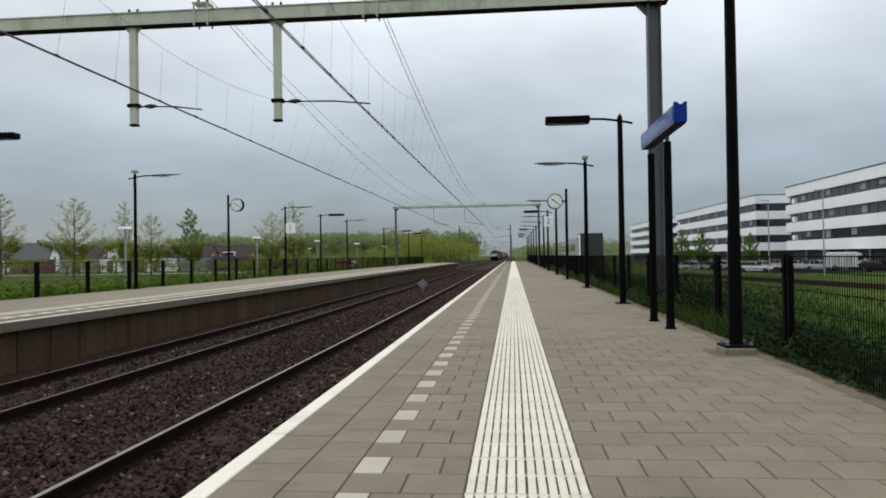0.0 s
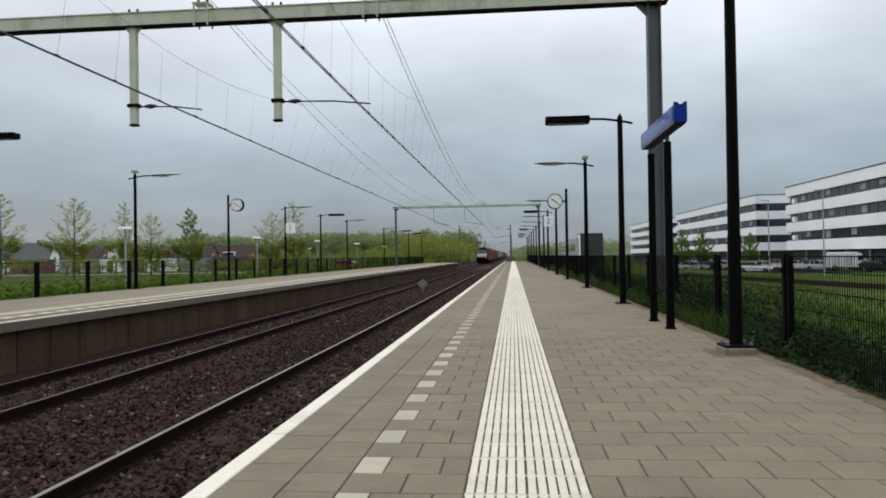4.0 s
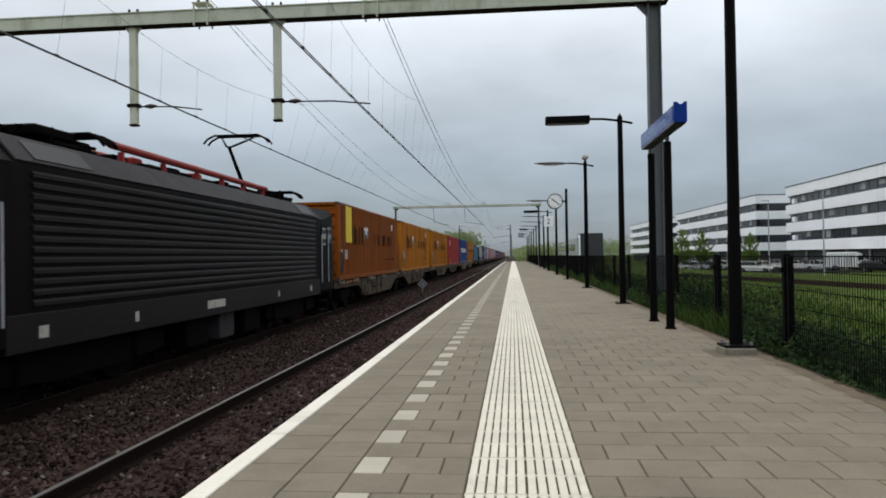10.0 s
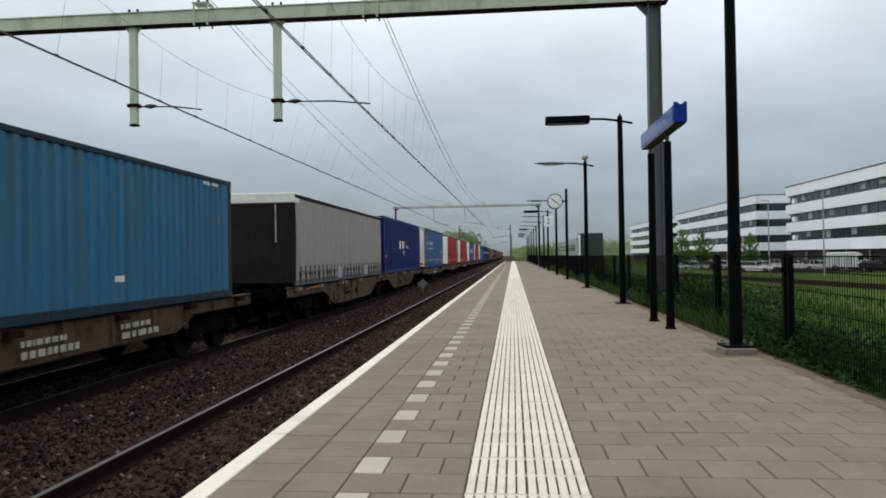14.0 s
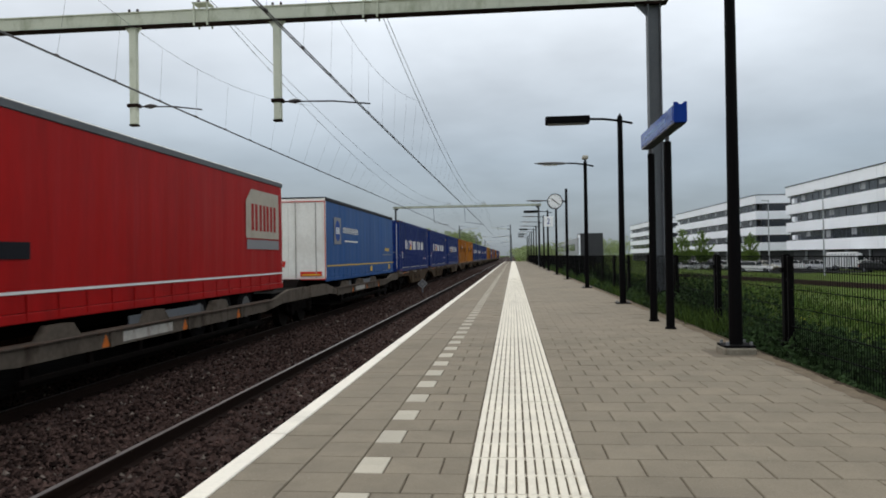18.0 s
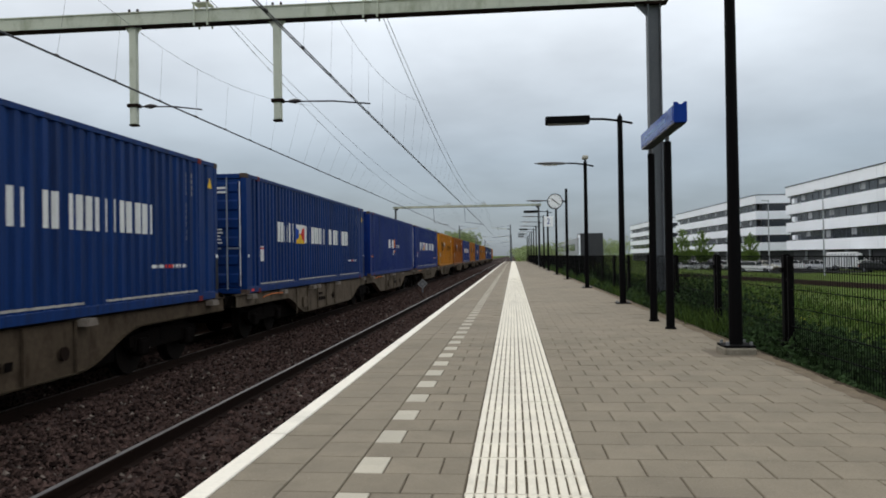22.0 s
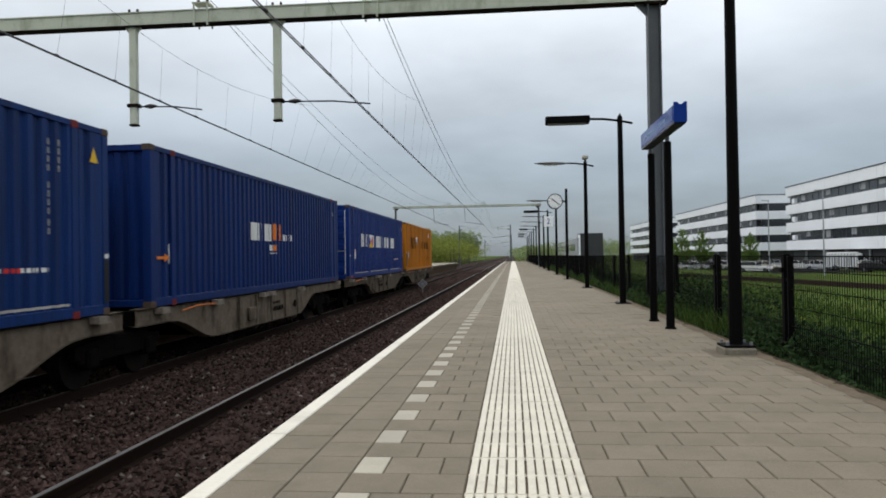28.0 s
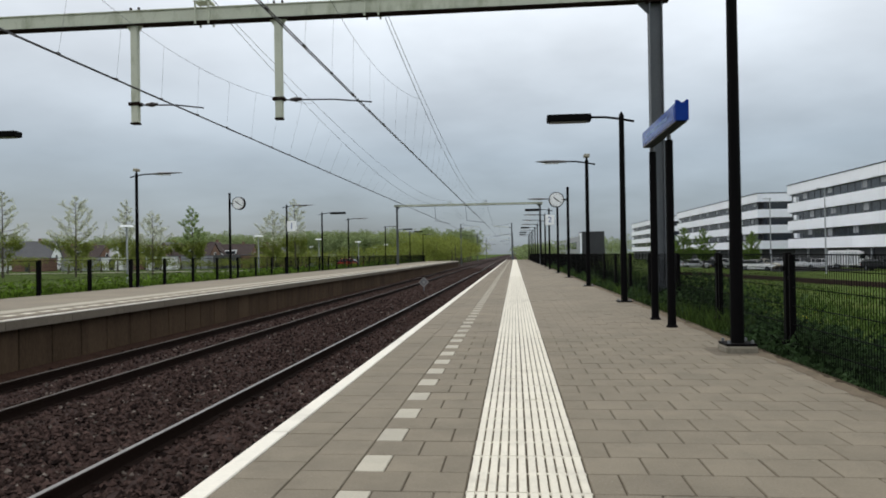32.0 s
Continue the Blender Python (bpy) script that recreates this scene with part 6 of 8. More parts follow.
def decal_red(t, x, L, H):
    s = Shape()
    word(s, 1.2, 2.15, 1.95, 2.43, x, [(1.0, 1.0), (0.9, 1.0), (0.3, 1.0)], 0.14, 0.15)
    part("lettering_word", s, DECAL_WHITE, t, "white bars of lettering in the upper corner")
    s = Shape()
    stick(s, 1.9, 2.4, 0.25, 0.4, x)
    stick(s, 12.7, 13, 0.6, 0.75, x)
    part("yellow_notices", s, DECAL_YELLOW, t)


def decal_yellow(t, x, L, H):
    decal_orange(t, x, L, H)
    s = Shape()
    s.box(x + 0.01, x + 0.024, 1.1, 2.1, 1.42, 2.8, 0.003)
    part("yellow_board", s, YELLOW, t, "bright yellow panel by the front post")


def decal_teal(t, x, L, H):
    s = Shape()
    stick(s, 0.75, 1.1, 0.7, 2.55, x)
    part("pale_panel", s, STICKER_GREY, t, "pale upright stripe")
    s = Shape()
    bars(s, 10.8, 11.5, 2.4, 2.47, x, 5, 41)
    stick(s, 7.4, 7.7, 0.5, 0.6, x)
    part("marking", s, DECAL_WHITE, t)


def bogie(t, y, base=1.8, r=0.46):
    b = part("bogie", Shape().box(-1.05, 1.05, y - 0.25, y + 0.25, 0.5, 0.78, 0.03), BOGIE, t, "sooty two-axle bogie, its colour darkened for the shade under the train")
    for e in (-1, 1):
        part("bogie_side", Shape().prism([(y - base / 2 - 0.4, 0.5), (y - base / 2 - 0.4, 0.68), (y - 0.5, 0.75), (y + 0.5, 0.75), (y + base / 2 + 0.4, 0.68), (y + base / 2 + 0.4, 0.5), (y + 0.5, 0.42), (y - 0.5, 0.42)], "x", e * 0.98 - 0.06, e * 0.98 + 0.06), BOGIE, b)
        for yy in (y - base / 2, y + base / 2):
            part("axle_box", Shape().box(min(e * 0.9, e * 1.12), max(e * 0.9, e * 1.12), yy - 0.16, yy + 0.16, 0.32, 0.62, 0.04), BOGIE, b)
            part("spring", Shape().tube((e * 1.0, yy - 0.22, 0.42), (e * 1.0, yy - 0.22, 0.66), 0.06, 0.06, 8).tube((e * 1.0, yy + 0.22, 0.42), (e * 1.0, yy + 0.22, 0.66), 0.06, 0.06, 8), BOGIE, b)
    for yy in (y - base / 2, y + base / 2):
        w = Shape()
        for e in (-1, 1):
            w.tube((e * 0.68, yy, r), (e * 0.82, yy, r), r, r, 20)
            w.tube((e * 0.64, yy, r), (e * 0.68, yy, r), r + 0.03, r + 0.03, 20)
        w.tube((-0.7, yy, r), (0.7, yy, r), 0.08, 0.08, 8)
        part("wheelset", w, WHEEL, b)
    return b


def buffers(t, y, e, z=1.02):
    for x in (-0.875, 0.875):
        part("buffer", Shape().tube((x, y, z), (x, y + e * 0.35, z), 0.1, 0.1, 10).tube((x, y + e * 0.35, z), (x, y + e * 0.42, z), 0.22, 0.22, 16), BOGIE, t)
    part("coupling_hook", Shape().box(-0.08, 0.08, min(y, y + e * 0.4), max(y, y + e * 0.4), z - 0.12, z + 0.05, 0.02), BOGIE, t)


def side_sill(s, prof, x, e):
    """Plate girder in the shape prof (y, z) with flanges."""
    s.prism(prof, "x", x - e * 0.02, x)
    n = len(prof)
    for (ya, za), (yb, zb) in zip(prof, prof[1:]):
        if abs(yb - ya) < 0.05:
            continue
        s.quad((x - e * 0.14, ya, za), (x + e * 0.05, ya, za), (x + e * 0.05, yb, zb), (x - e * 0.14, yb, zb))
        s.quad((x - e * 0.14, ya, za + 0.02), (x + e * 0.05, ya, za + 0.02), (x + e * 0.05, yb, zb + 0.02), (x - e * 0.14, yb, zb + 0.02))


def swoop(ya, za, yb, zb, n=7):
    """S-shaped run of points between two levels."""
    return [(ya + (yb - ya) * i / n, za + (zb - za) * (0.5 - 0.5 * math.cos(math.pi * i / n))) for i in range(n + 1)]


def container_wagon(second, tint=(1, 1, 1), name="container_wagon"):
    """Articulated wagon. y = 0 at the first container's front; the second one starts at y = second."""
    t = thing(name, "dusty grey articulated container wagon with fish-belly side sills", "wagon", "wagons of the train")
    end = second + 13.716 + 0.5
    art = (13.716 + second) / 2
    top, low = 1.13, 0.34
    b1, b3 = 1.9, end - 2.4
    halves = ((-0.5, art - 0.22, b1, art, 1), (art + 0.22, end, b3, art, -1))
    for ya, yb, bg, ar, d in halves:
        if d > 0:
            prof = [(yb, top), (ya, top), (ya, 0.86)] + swoop(bg + 1.2, 0.86, bg + 3.1, low) + swoop(ar - 3.5, low, ar - 1.35, 0.84) + [(yb, 0.84)]
        else:
            prof = [(ya, top), (yb, top), (yb, 0.86)] + swoop(bg - 1.2, 0.86, bg - 3.1, low) + swoop(ar + 3.5, low, ar + 1.35, 0.84) + [(ya, 0.84)]
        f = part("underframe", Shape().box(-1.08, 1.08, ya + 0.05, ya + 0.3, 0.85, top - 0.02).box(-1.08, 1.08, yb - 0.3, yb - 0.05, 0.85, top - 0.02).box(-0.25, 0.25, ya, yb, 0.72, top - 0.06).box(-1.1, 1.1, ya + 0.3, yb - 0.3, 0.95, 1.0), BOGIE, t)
        # Added solid mass that stops light passing under the wagon floor.
        part("brake_gear", Shape().box(-0.95, 0.95, ya + 4.0, yb - 4.0, 0.3, 0.92, 0.03).tube((0.7, ya + 3.2, 0.55), (0.7, ya + 4.0, 0.55), 0.16, 0.16, 10).tube((-0.7, yb - 4.0, 0.55), (-0.7, yb - 3.2, 0.55), 0.16, 0.16, 10), BOGIE, f, "solid block added to keep light out under the floor, with brake cylinder tubes")
        for e in (-1, 1):
            s = Shape()
            side_sill(s, prof, e * 1.18, e)
            for k in range(5):
                yy = ya + 4.6 + 1.15 * k
                s.box(min(e * 1.2, e * 1.235), max(e * 1.2, e * 1.235), yy - 0.015, yy + 0.015, low + 0.03, top - 0.02)
            part("side_sill", s, FRAME_GREY, f, "fish-belly girder, grey paint with rust")
            for k, yy in enumerate((ya + 0.75, ya + 3.2, ya + 6.1, ya + 6.7, ya + 9.4, yb - 0.8)):
                part("folding_pin", Shape().prism([(yy - 0.16, top - 0.1), (yy + 0.16, top - 0.1), (yy + 0.1, top + 0.01), (yy - 0.16, top + 0.01)], "x", min(e * 1.2, e * 1.36), max(e * 1.2, e * 1.36)), RUSTY_PIN, f)
        part("brake_box", Shape().box(1.2, 1.27, ya + 5.2, ya + 5.6, 0.5, 0.82, 0.015), FRAME_GREY, f)
        part("hand_wheel", Shape().tube((1.22, ya + 8.9, 0.68), (1.25, ya + 8.9, 0.68), 0.1, 0.1, 16), RAIL, f, "rusty brake hand wheel")
        s = Shape()
        bars(s, ya + 6.9, ya + 7.9, 0.6, 0.72, 1.207, 5, 3)
        bars(s, ya + 6.9, ya + 7.6, 0.78, 0.86, 1.207, 4, 4)
        part("marking", s, BOGIE, f)
        part("draw_lever", Shape().pipe([(1.25, ya + 1.6, 1.02), (1.3, ya + 2.2, 1.08), (1.3, ya + 3.0, 1.06)], 0.014, 6), ORANGE_PAINT, f)
    for y in (b1, art, b3):
        bogie(t, y)
    buffers(t, -0.5, -1)
    buffers(t, end, 1)
    for o in t.children_recursive:
        o.color = (*tint, 1)
    return t


def single_wagon(L, name="flat_wagon"):
    t = thing(name, "dark weathered flat wagon with straight ribbed side sills", "wagon", "wagons of the train")
    top = 1.13
    f = part("underframe", Shape().box(-1.08, 1.08, 0, 0.25, 0.85, top - 0.02).box(-1.08, 1.08, L - 0.25, L, 0.85, top - 0.02).box(-0.25, 0.25, 0, L, 0.6, top - 0.06).box(-1.1, 1.1, 1, L - 1, 0.96, 1.0), BOGIE, t)
    for e in (-1, 1):
        s = Shape()
        side_sill(s, [(L, top), (0, top), (0, 0.9), (3.2, 0.9), (4.0, 0.62), (L - 4.0, 0.62), (L - 3.2, 0.9), (L, 0.9)], e * 1.2, e)
        for k in range(int(L / 1.3)):
            s.box(min(e * 1.2, e * 1.26), max(e * 1.2, e * 1.26), 0.6 + k * 1.3, 0.66 + k * 1.3, 0.66 if 3.2 < k * 1.3 < L - 4 else 0.92, top)
        part("side_sill", s, FRAME_GREY, f, "rust-brown stained side sill")
        for k in range(6):
            yy = 0.9 + k * (L - 1.8) / 5
            part("folding_pin", Shape().prism([(yy - 0.16, top - 0.1), (yy + 0.16, top - 0.1), (yy + 0.1, top + 0.01), (yy - 0.16, top + 0.01)], "x", min(e * 1.22, e * 1.36), max(e * 1.22, e * 1.36)), RAIL, f)
    s = Shape()
    for k, (a, n) in enumerate(((4.4, 6), (6.2, 8), (8.6, 5))):
        bars(s, a, a + 1.3, 0.72, 0.82, 1.265, n, 60 + k)
        bars(s, a, a + 1.0, 0.88, 0.96, 1.265, n, 70 + k)
    part("marking", s, PIN, f)
    bogie(t, 1.9)
    bogie(t, L - 1.9)
    buffers(t, 0, -1)
    buffers(t, L, 1)
    for o in t.children_recursive:
        o.color = (0.6, 0.5, 0.45, 1)
    return t


def pocket_wagon(L):
    """Articulated pocket wagon for two trailers. y = 0 at its front headstock."""
    t = thing("pocket_wagon", "grey articulated pocket wagon with low stepped side beams", "wagon", "wagons of the train")
    m = L / 2
    for ya, yb in ((0.0, m - 0.15), (m + 0.15, L)):
        f = part("underframe", Shape().box(-1.1, 1.1, ya, ya + 2.6, 0.85, 1.05, 0.02).box(-1.1, 1.1, yb - 2.6, yb, 0.85, 1.05, 0.02).box(-1.15, 1.15, ya + 3.2, yb - 3.2, 0.3, 0.36), BOGIE, t)
        for e in (-1, 1):
            s = Shape()
            prof = [(yb, 1.12), (yb - 1.9, 1.12), (yb - 3.3, 0.9), (ya + 3.3, 0.9), (ya + 1.9, 1.12), (ya, 1.12), (ya, 0.78), (ya + 2.4, 0.78), (ya + 3.9, 0.66), (yb - 3.9, 0.66), (yb - 2.4, 0.78), (yb, 0.78)]
            s.prism(prof, "x", e * 1.26, e * 1.36)
            for yy0 in (ya + 3.3, ya + 6.0, ya + 8.7, ya + 11.4):
                s.box(min(e * 1.36, e * 1.4), max(e * 1.36, e * 1.4), yy0, yy0 + 0.1, 0.66, 0.9)
            part("side_beam", s, FRAME_GREY, f, "low grey pocket side beam")
            part("top_flange", Shape().box(min(e * 1.2, e * 1.42), max(e * 1.2, e * 1.42), ya + 3.3, yb - 3.3, 0.9, 0.93, 0.006), CASTING, f, "worn pale top flange")
            part("lower_rail", Shape().box(min(e * 1.26, e * 1.33), max(e * 1.26, e * 1.33), ya + 4.0, yb - 4.0, 0.4, 0.48, 0.01), BOGIE, f, "dark lower rail")
            for k in range(7):
                yk = ya + 4.1 + k * (yb - ya - 8.3) / 6
                part("rail_hanger", Shape().box(min(e * 1.27, e * 1.32), max(e * 1.27, e * 1.32), yk, yk + 0.1, 0.48, 0.66), BOGIE, f)
            for yy0 in (ya + 4.4, ya + 7.1, ya + 9.9):
                part("lift_bracket", Shape().prism([(yy0, 0.92), (yy0 + 0.9, 0.92), (yy0 + 0.7, 1.12), (yy0 + 0.2, 1.12)], "x", min(e * 1.2, e * 1.36), max(e * 1.2, e * 1.36)), FRAME_GREY, f)
            for yy0 in (ya + 5.8, ya + 8.5, ya + 11.2):
                part("lift_marker", Shape().prism([(yy0, 0.67), (yy0 + 0.22, 0.67), (yy0 + 0.11, 0.88)], "x", min(e * 1.363, e * 1.366), max(e * 1.363, e * 1.366)), ORANGE_PAINT, f, "faded orange lifting mark")
            if e > 0:
                s = Shape()
                s.quad((1.367, ya + 6.4, 0.7), (1.367, ya + 8.1, 0.7), (1.367, ya + 8.1, 0.86), (1.367, ya + 6.4, 0.86))
                part("data_plate", s, PIN, f, "pale lettering field")
        s = Shape()
        s.prism([(yb - 2.2 if ya == 0 else ya + 2.2, 1.06), (yb - 0.9 if ya == 0 else ya + 0.9, 1.06), (yb - 1.4 if ya == 0 else ya + 1.4, 1.3)], "x", -0.6, 0.6)
        part("kingpin_stand", s, BOGIE, f)
    for y in (1.8, m, L - 1.8):
        bogie(t, y)
    buffers(t, 0, -1)
    buffers(t, L, 1)
    for o in t.children_recursive:
        o.color = (0.72, 0.74, 0.78, 1)
    return t


CURTAIN_BLUE = material("blue_curtain_fabric", (0.009, 0.058, 0.27), 0.5, var=0.12, scale=0.9, fine=9, bump=0.14, dirt=(0.007, 0.03, 0.11), dirt_amount=0.45, stretch=(1, 1.2, 0.25), spec=0.1)
CURTAIN_FADED = material("faded_blue_curtain_fabric", (0.022, 0.085, 0.25), 0.5, var=0.15, scale=0.9, fine=9, bump=0.14, dirt=(0.02, 0.05, 0.12), dirt_amount=0.5, stretch=(1, 1.2, 0.25), spec=0.1)
CURTAIN_RED = material("red_curtain_fabric", (0.34, 0.008, 0.008), 0.5, var=0.14, scale=0.9, fine=9, bump=0.14, dirt=(0.18, 0.007, 0.007), dirt_amount=0.5, stretch=(1, 1.2, 0.25), spec=0.08)
CURTAIN_GREY = material("grey_curtain_fabric", (0.30, 0.285, 0.25), 0.55, var=0.12, scale=0.9, fine=9, bump=0.2, dirt=(0.22, 0.205, 0.175), dirt_amount=0.5, stretch=(1, 1.2, 0.25), spec=0.12)
TRAILER_WHITE = material("off_white_trailer_panel", (0.84, 0.83, 0.78), 0.5, var=0.08, scale=1.2, fine=12, bump=0.03, dirt=(0.5, 0.46, 0.38), dirt_amount=0.35)
TRAILER_DARK = material("dark_trailer_rail", (0.012, 0.013, 0.017), 0.6, var=0.2, bump=0.03, spec=0.08)
TYRE = material("worn_black_tyre", (0.008, 0.0075, 0.0075), 0.9, var=0.25, scale=3, fine=25, bump=0.1, spec=0.03)
RIM = material("grey_wheel_rim", (0.09, 0.09, 0.09), 0.6, 0.3, var=0.25, bump=0.05, spec=0.1)


DARK_BROWN = material("dark_brown_end_wall", (0.02, 0.015, 0.013), 0.7, var=0.25, bump=0.05, dirt=(0.035, 0.026, 0.02), dirt_amount=0.5, spec=0.08)


def curtain_side(s, x, e, y0, y1, z0, z1):
    """Tarpaulin with shallow folds."""
    n = 64
    pts = []
    for i in range(n + 1):
        y = y0 + (y1 - y0) * i / n
        pts.append((y, e * (0.006 * math.sin(y * 9.0) + 0.008 * math.sin(y * 2.3 + 1))))
    for (a, da), (b, db) in zip(pts, pts[1:]):
        zm = (z0 + z1) / 2
        s.quad((x + da * 0.3, a, z0), (x + db * 0.3, b, z0), (x + db + e * 0.012, b, zm), (x + da + e * 0.012, a, zm))
        s.quad((x + da + e * 0.012, a, zm), (x + db + e * 0.012, b, zm), (x + db * 0.3, b, z1), (x + da * 0.3, a, z1))


def trailer(label, curtain, style, H=2.78, L=13.75, roof=TRAILER_DARK):
    """Curtain-sided semi-trailer body: front end at y = 0, floor of the body at z = 0."""
    t = thing("semi_trailer", label, "trailer", "trailers on the train")
    h = 1.275
    part("roof", Shape().box(-h, h, 0.0, L, H - 0.03, H, 0.01), roof, t)
    for e in (-1, 1):
        x = e * h
        s = Shape()
        curtain_side(s, x, e, 0.08, L - 0.08, 0.06, H - 0.12)
        c = part("curtain", s, curtain, t, "taut tarpaulin curtain")
        part("top_rail", Shape().box(min(x + e * 0.02, x - e * 0.04), max(x + e * 0.02, x - e * 0.04), 0, L, H - 0.14, H - 0.02, 0.012), TRAILER_DARK if style != "red" else MAST, t)
        part("bottom_rail", Shape().box(min(x + e * 0.012, x - e * 0.05), max(x + e * 0.012, x - e * 0.05), 0.02, L - 0.02, -0.08, 0.05, 0.01), curtain if style != "grey" else MAST, t)
        if e > 0:
            strap = Shape().box(x + 0.014, x + 0.022, -0.02, 0.02, -0.05, 0.34).data("strap", curtain if style != "grey" else TRAILER_DARK)
            for k in range(20):
                part("strap", strap, None, c, at=(0, 0.45 + k * (L - 0.9) / 19, 0))
            if style in ("blue", "tip"):
                s = Shape()
                s.quad((x + 0.024, 0.1, 0.42), (x + 0.024, L - 0.1, 0.42), (x + 0.024, L - 0.1, 0.46), (x + 0.024, 0.1, 0.46))
                part("yellow_line", s, DECAL_YELLOW, c)
            if style == "red":
                s = Shape()
                s.quad((x + 0.024, 0.1, 0.3), (x + 0.024, L - 0.1, 0.3), (x + 0.024, L - 0.1, 0.34), (x + 0.024, 0.1, 0.34))
                part("white_line", s, DECAL_WHITE, c)
    wmat = TRAILER_WHITE if style != "grey" else DARK_BROWN
    front = part("front_wall", Shape().box(-h + 0.01, h - 0.01, 0.0, 0.06, 0.0, H - 0.05, 0.012), wmat, t)
    part("rear_wall", Shape().box(-h + 0.01, h - 0.01, L - 0.06, L, 0.0, H - 0.05, 0.012), wmat, t)
    part("floor", Shape().box(-h + 0.06, h - 0.06, 0.06, L - 0.06, -0.06, 0.0), BOGIE, t)
    for e in (-1, 1):
        part("corner_post", Shape().box(min(e * h, e * (h - 0.09)), max(e * h, e * (h - 0.09)), -0.012, 0.075, 0, H - 0.04, 0.012), wmat, t)
        part("chassis_beam", Shape().box(e * 0.5 - 0.06, e * 0.5 + 0.06, 0.5, L - 0.3, -0.36, -0.06, 0.01), BOGIE, t)
    doors_front = style in ("blue", "tip")
    if style != "grey":
        ys = (2.6, 3.9, 5.2) if doors_front else (L - 5.2, L - 3.9, L - 2.6)
        for y in ys:
            for e in (-1, 1):
                w = part("wheel", Shape().tube((e * 0.8, y, -0.42), (e * 1.17, y, -0.42), 0.46, 0.46, 24).tube((e * 1.17, y, -0.42), (e * 1.2, y, -0.42), 0.44, 0.4, 24), TYRE, t)
                part("rim", Shape().tube((e * 1.195, y, -0.42), (e * 1.21, y, -0.42), 0.27, 0.22, 18), RIM, w)
        part("landing_legs", Shape().box(-0.7, -0.6, L * 0.8 if doors_front else L * 0.18, L * 0.8 + 0.1 if doors_front else L * 0.18 + 0.1, -0.55, -0.06).box(0.6, 0.7, L * 0.8 if doors_front else L * 0.18, L * 0.8 + 0.1 if doors_front else L * 0.18 + 0.1, -0.55, -0.06), BOGIE, t)
        part("side_guard", Shape().box(1.2, 1.24, L * 0.42, L * 0.62, -0.35, -0.2, 0.01), MAST, t)
    x = h + 0.03
    yf = -0.014
    if doors_front:
        for e in (-1, 1):
            d = part("door", Shape().box(min(0.01 * e, e * (h - 0.1)), max(0.01 * e, e * (h - 0.1)), -0.02, 0.0, 0.06, H - 0.2, 0.006), TRAILER_WHITE, t)
            for xx in (0.25, 0.95):
                part("locking_bar", Shape().tube((e * xx, -0.04, 0.03), (e * xx, -0.04, H - 0.15), 0.016, 0.016, 8), PIN, d)
        s = Shape()
        s.box(-h, h, -0.03, 0.0, H - 0.17, H - 0.14).box(-h, h, -0.03, 0.0, -0.02, 0.01)
        for e in (-1, 1):
            s.box(min(e * h, e * (h - 0.025)), max(e * h, e * (h - 0.025)), -0.03, -0.014, 0, H - 0.17)
        part("door_frame", s, DECAL_RED, t, "thin red edge round the doors")
        part("lamp_board", Shape().box(0.4, 1.15, -0.05, -0.03, 0.1, 0.26, 0.008), DECAL_RED, t, "red and yellow tail board")
        part("lamp_board_edge", Shape().box(0.45, 1.1, -0.056, -0.051, 0.13, 0.17), DECAL_YELLOW, t)
    if style == "blue":
        s = Shape()
        for z0, z1, n, seed in ((2.0, 2.4, 2, 1), (1.74, 1.88, 12, 2), (1.5, 1.58, 16, 3)):
            r = random.Random(seed)
            for k in range(n):
                a = -0.95 + 1.9 * k / n
                for u in (0.05, 0.5):
                    s.quad((a + 1.9 / n * u, yf - 0.03, z0), (a + 1.9 / n * (u + 0.24), yf - 0.03, z0), (a + 1.9 / n * (u + 0.24), yf - 0.03, z1), (a + 1.9 / n * u, yf - 0.03, z1))
        tagged(part("door_print", s, DECAL_BLACK, t, "dark bars of lettering on the doors"), kind="stuff")
        for q, m in zip((((0.1, 2.35), (0.9, 2.35), (0.5, 2.2)), ((0.1, 2.05), (0.1, 2.35), (0.5, 2.2)), ((0.9, 2.35), (0.9, 2.05), (0.5, 2.2)), ((0.1, 2.05), (0.9, 2.05), (0.5, 2.2))), (STICKER_GREY, DECAL_BLUE, DECAL_RED, DECAL_YELLOW)):
            s = Shape()
            s.quad(*[(a, yf - 0.034, b) for a, b in q])
            part("pennant_quarter", s, m, t)
        part("door_picture", Shape().box(-0.4, 0.1, -0.04, -0.034, 0.85, 1.2).box(0.3, 0.8, -0.04, -0.034, 0.9, 1.25), STICKER_GREY, t, "two grey boxes printed on the doors")
        s = Shape()
        word(s, 2.1, 3.7, 1.12, 1.68, x, BOLD, 0.17, 0.12)
        word(s, 5.0, 11.4, 1.15, 1.68, x, CAPS, 0.11, 0.26)
        part("lettering_word", s, DECAL_WHITE, t, "white bars of lettering on the curtain")
        flag(t, 3.85, 4.85, 1.12, 1.72, x, (DECAL_WHITE, DECAL_BLUE, DECAL_RED, DECAL_YELLOW))
        s = Shape()
        for a in (6.6, 7.4, 12.6):
            s.quad((x, a, 0.12), (x, a + 0.35, 0.12), (x, a + 0.35, 0.34), (x, a, 0.34))
        part("yellow_notices", s, DECAL_YELLOW, t)
        s = Shape()
        bars(s, 11.4, 13.4, 0.82, 0.88, x, 14, 9)
        part("slogan", s, STICKER_GREY, t)
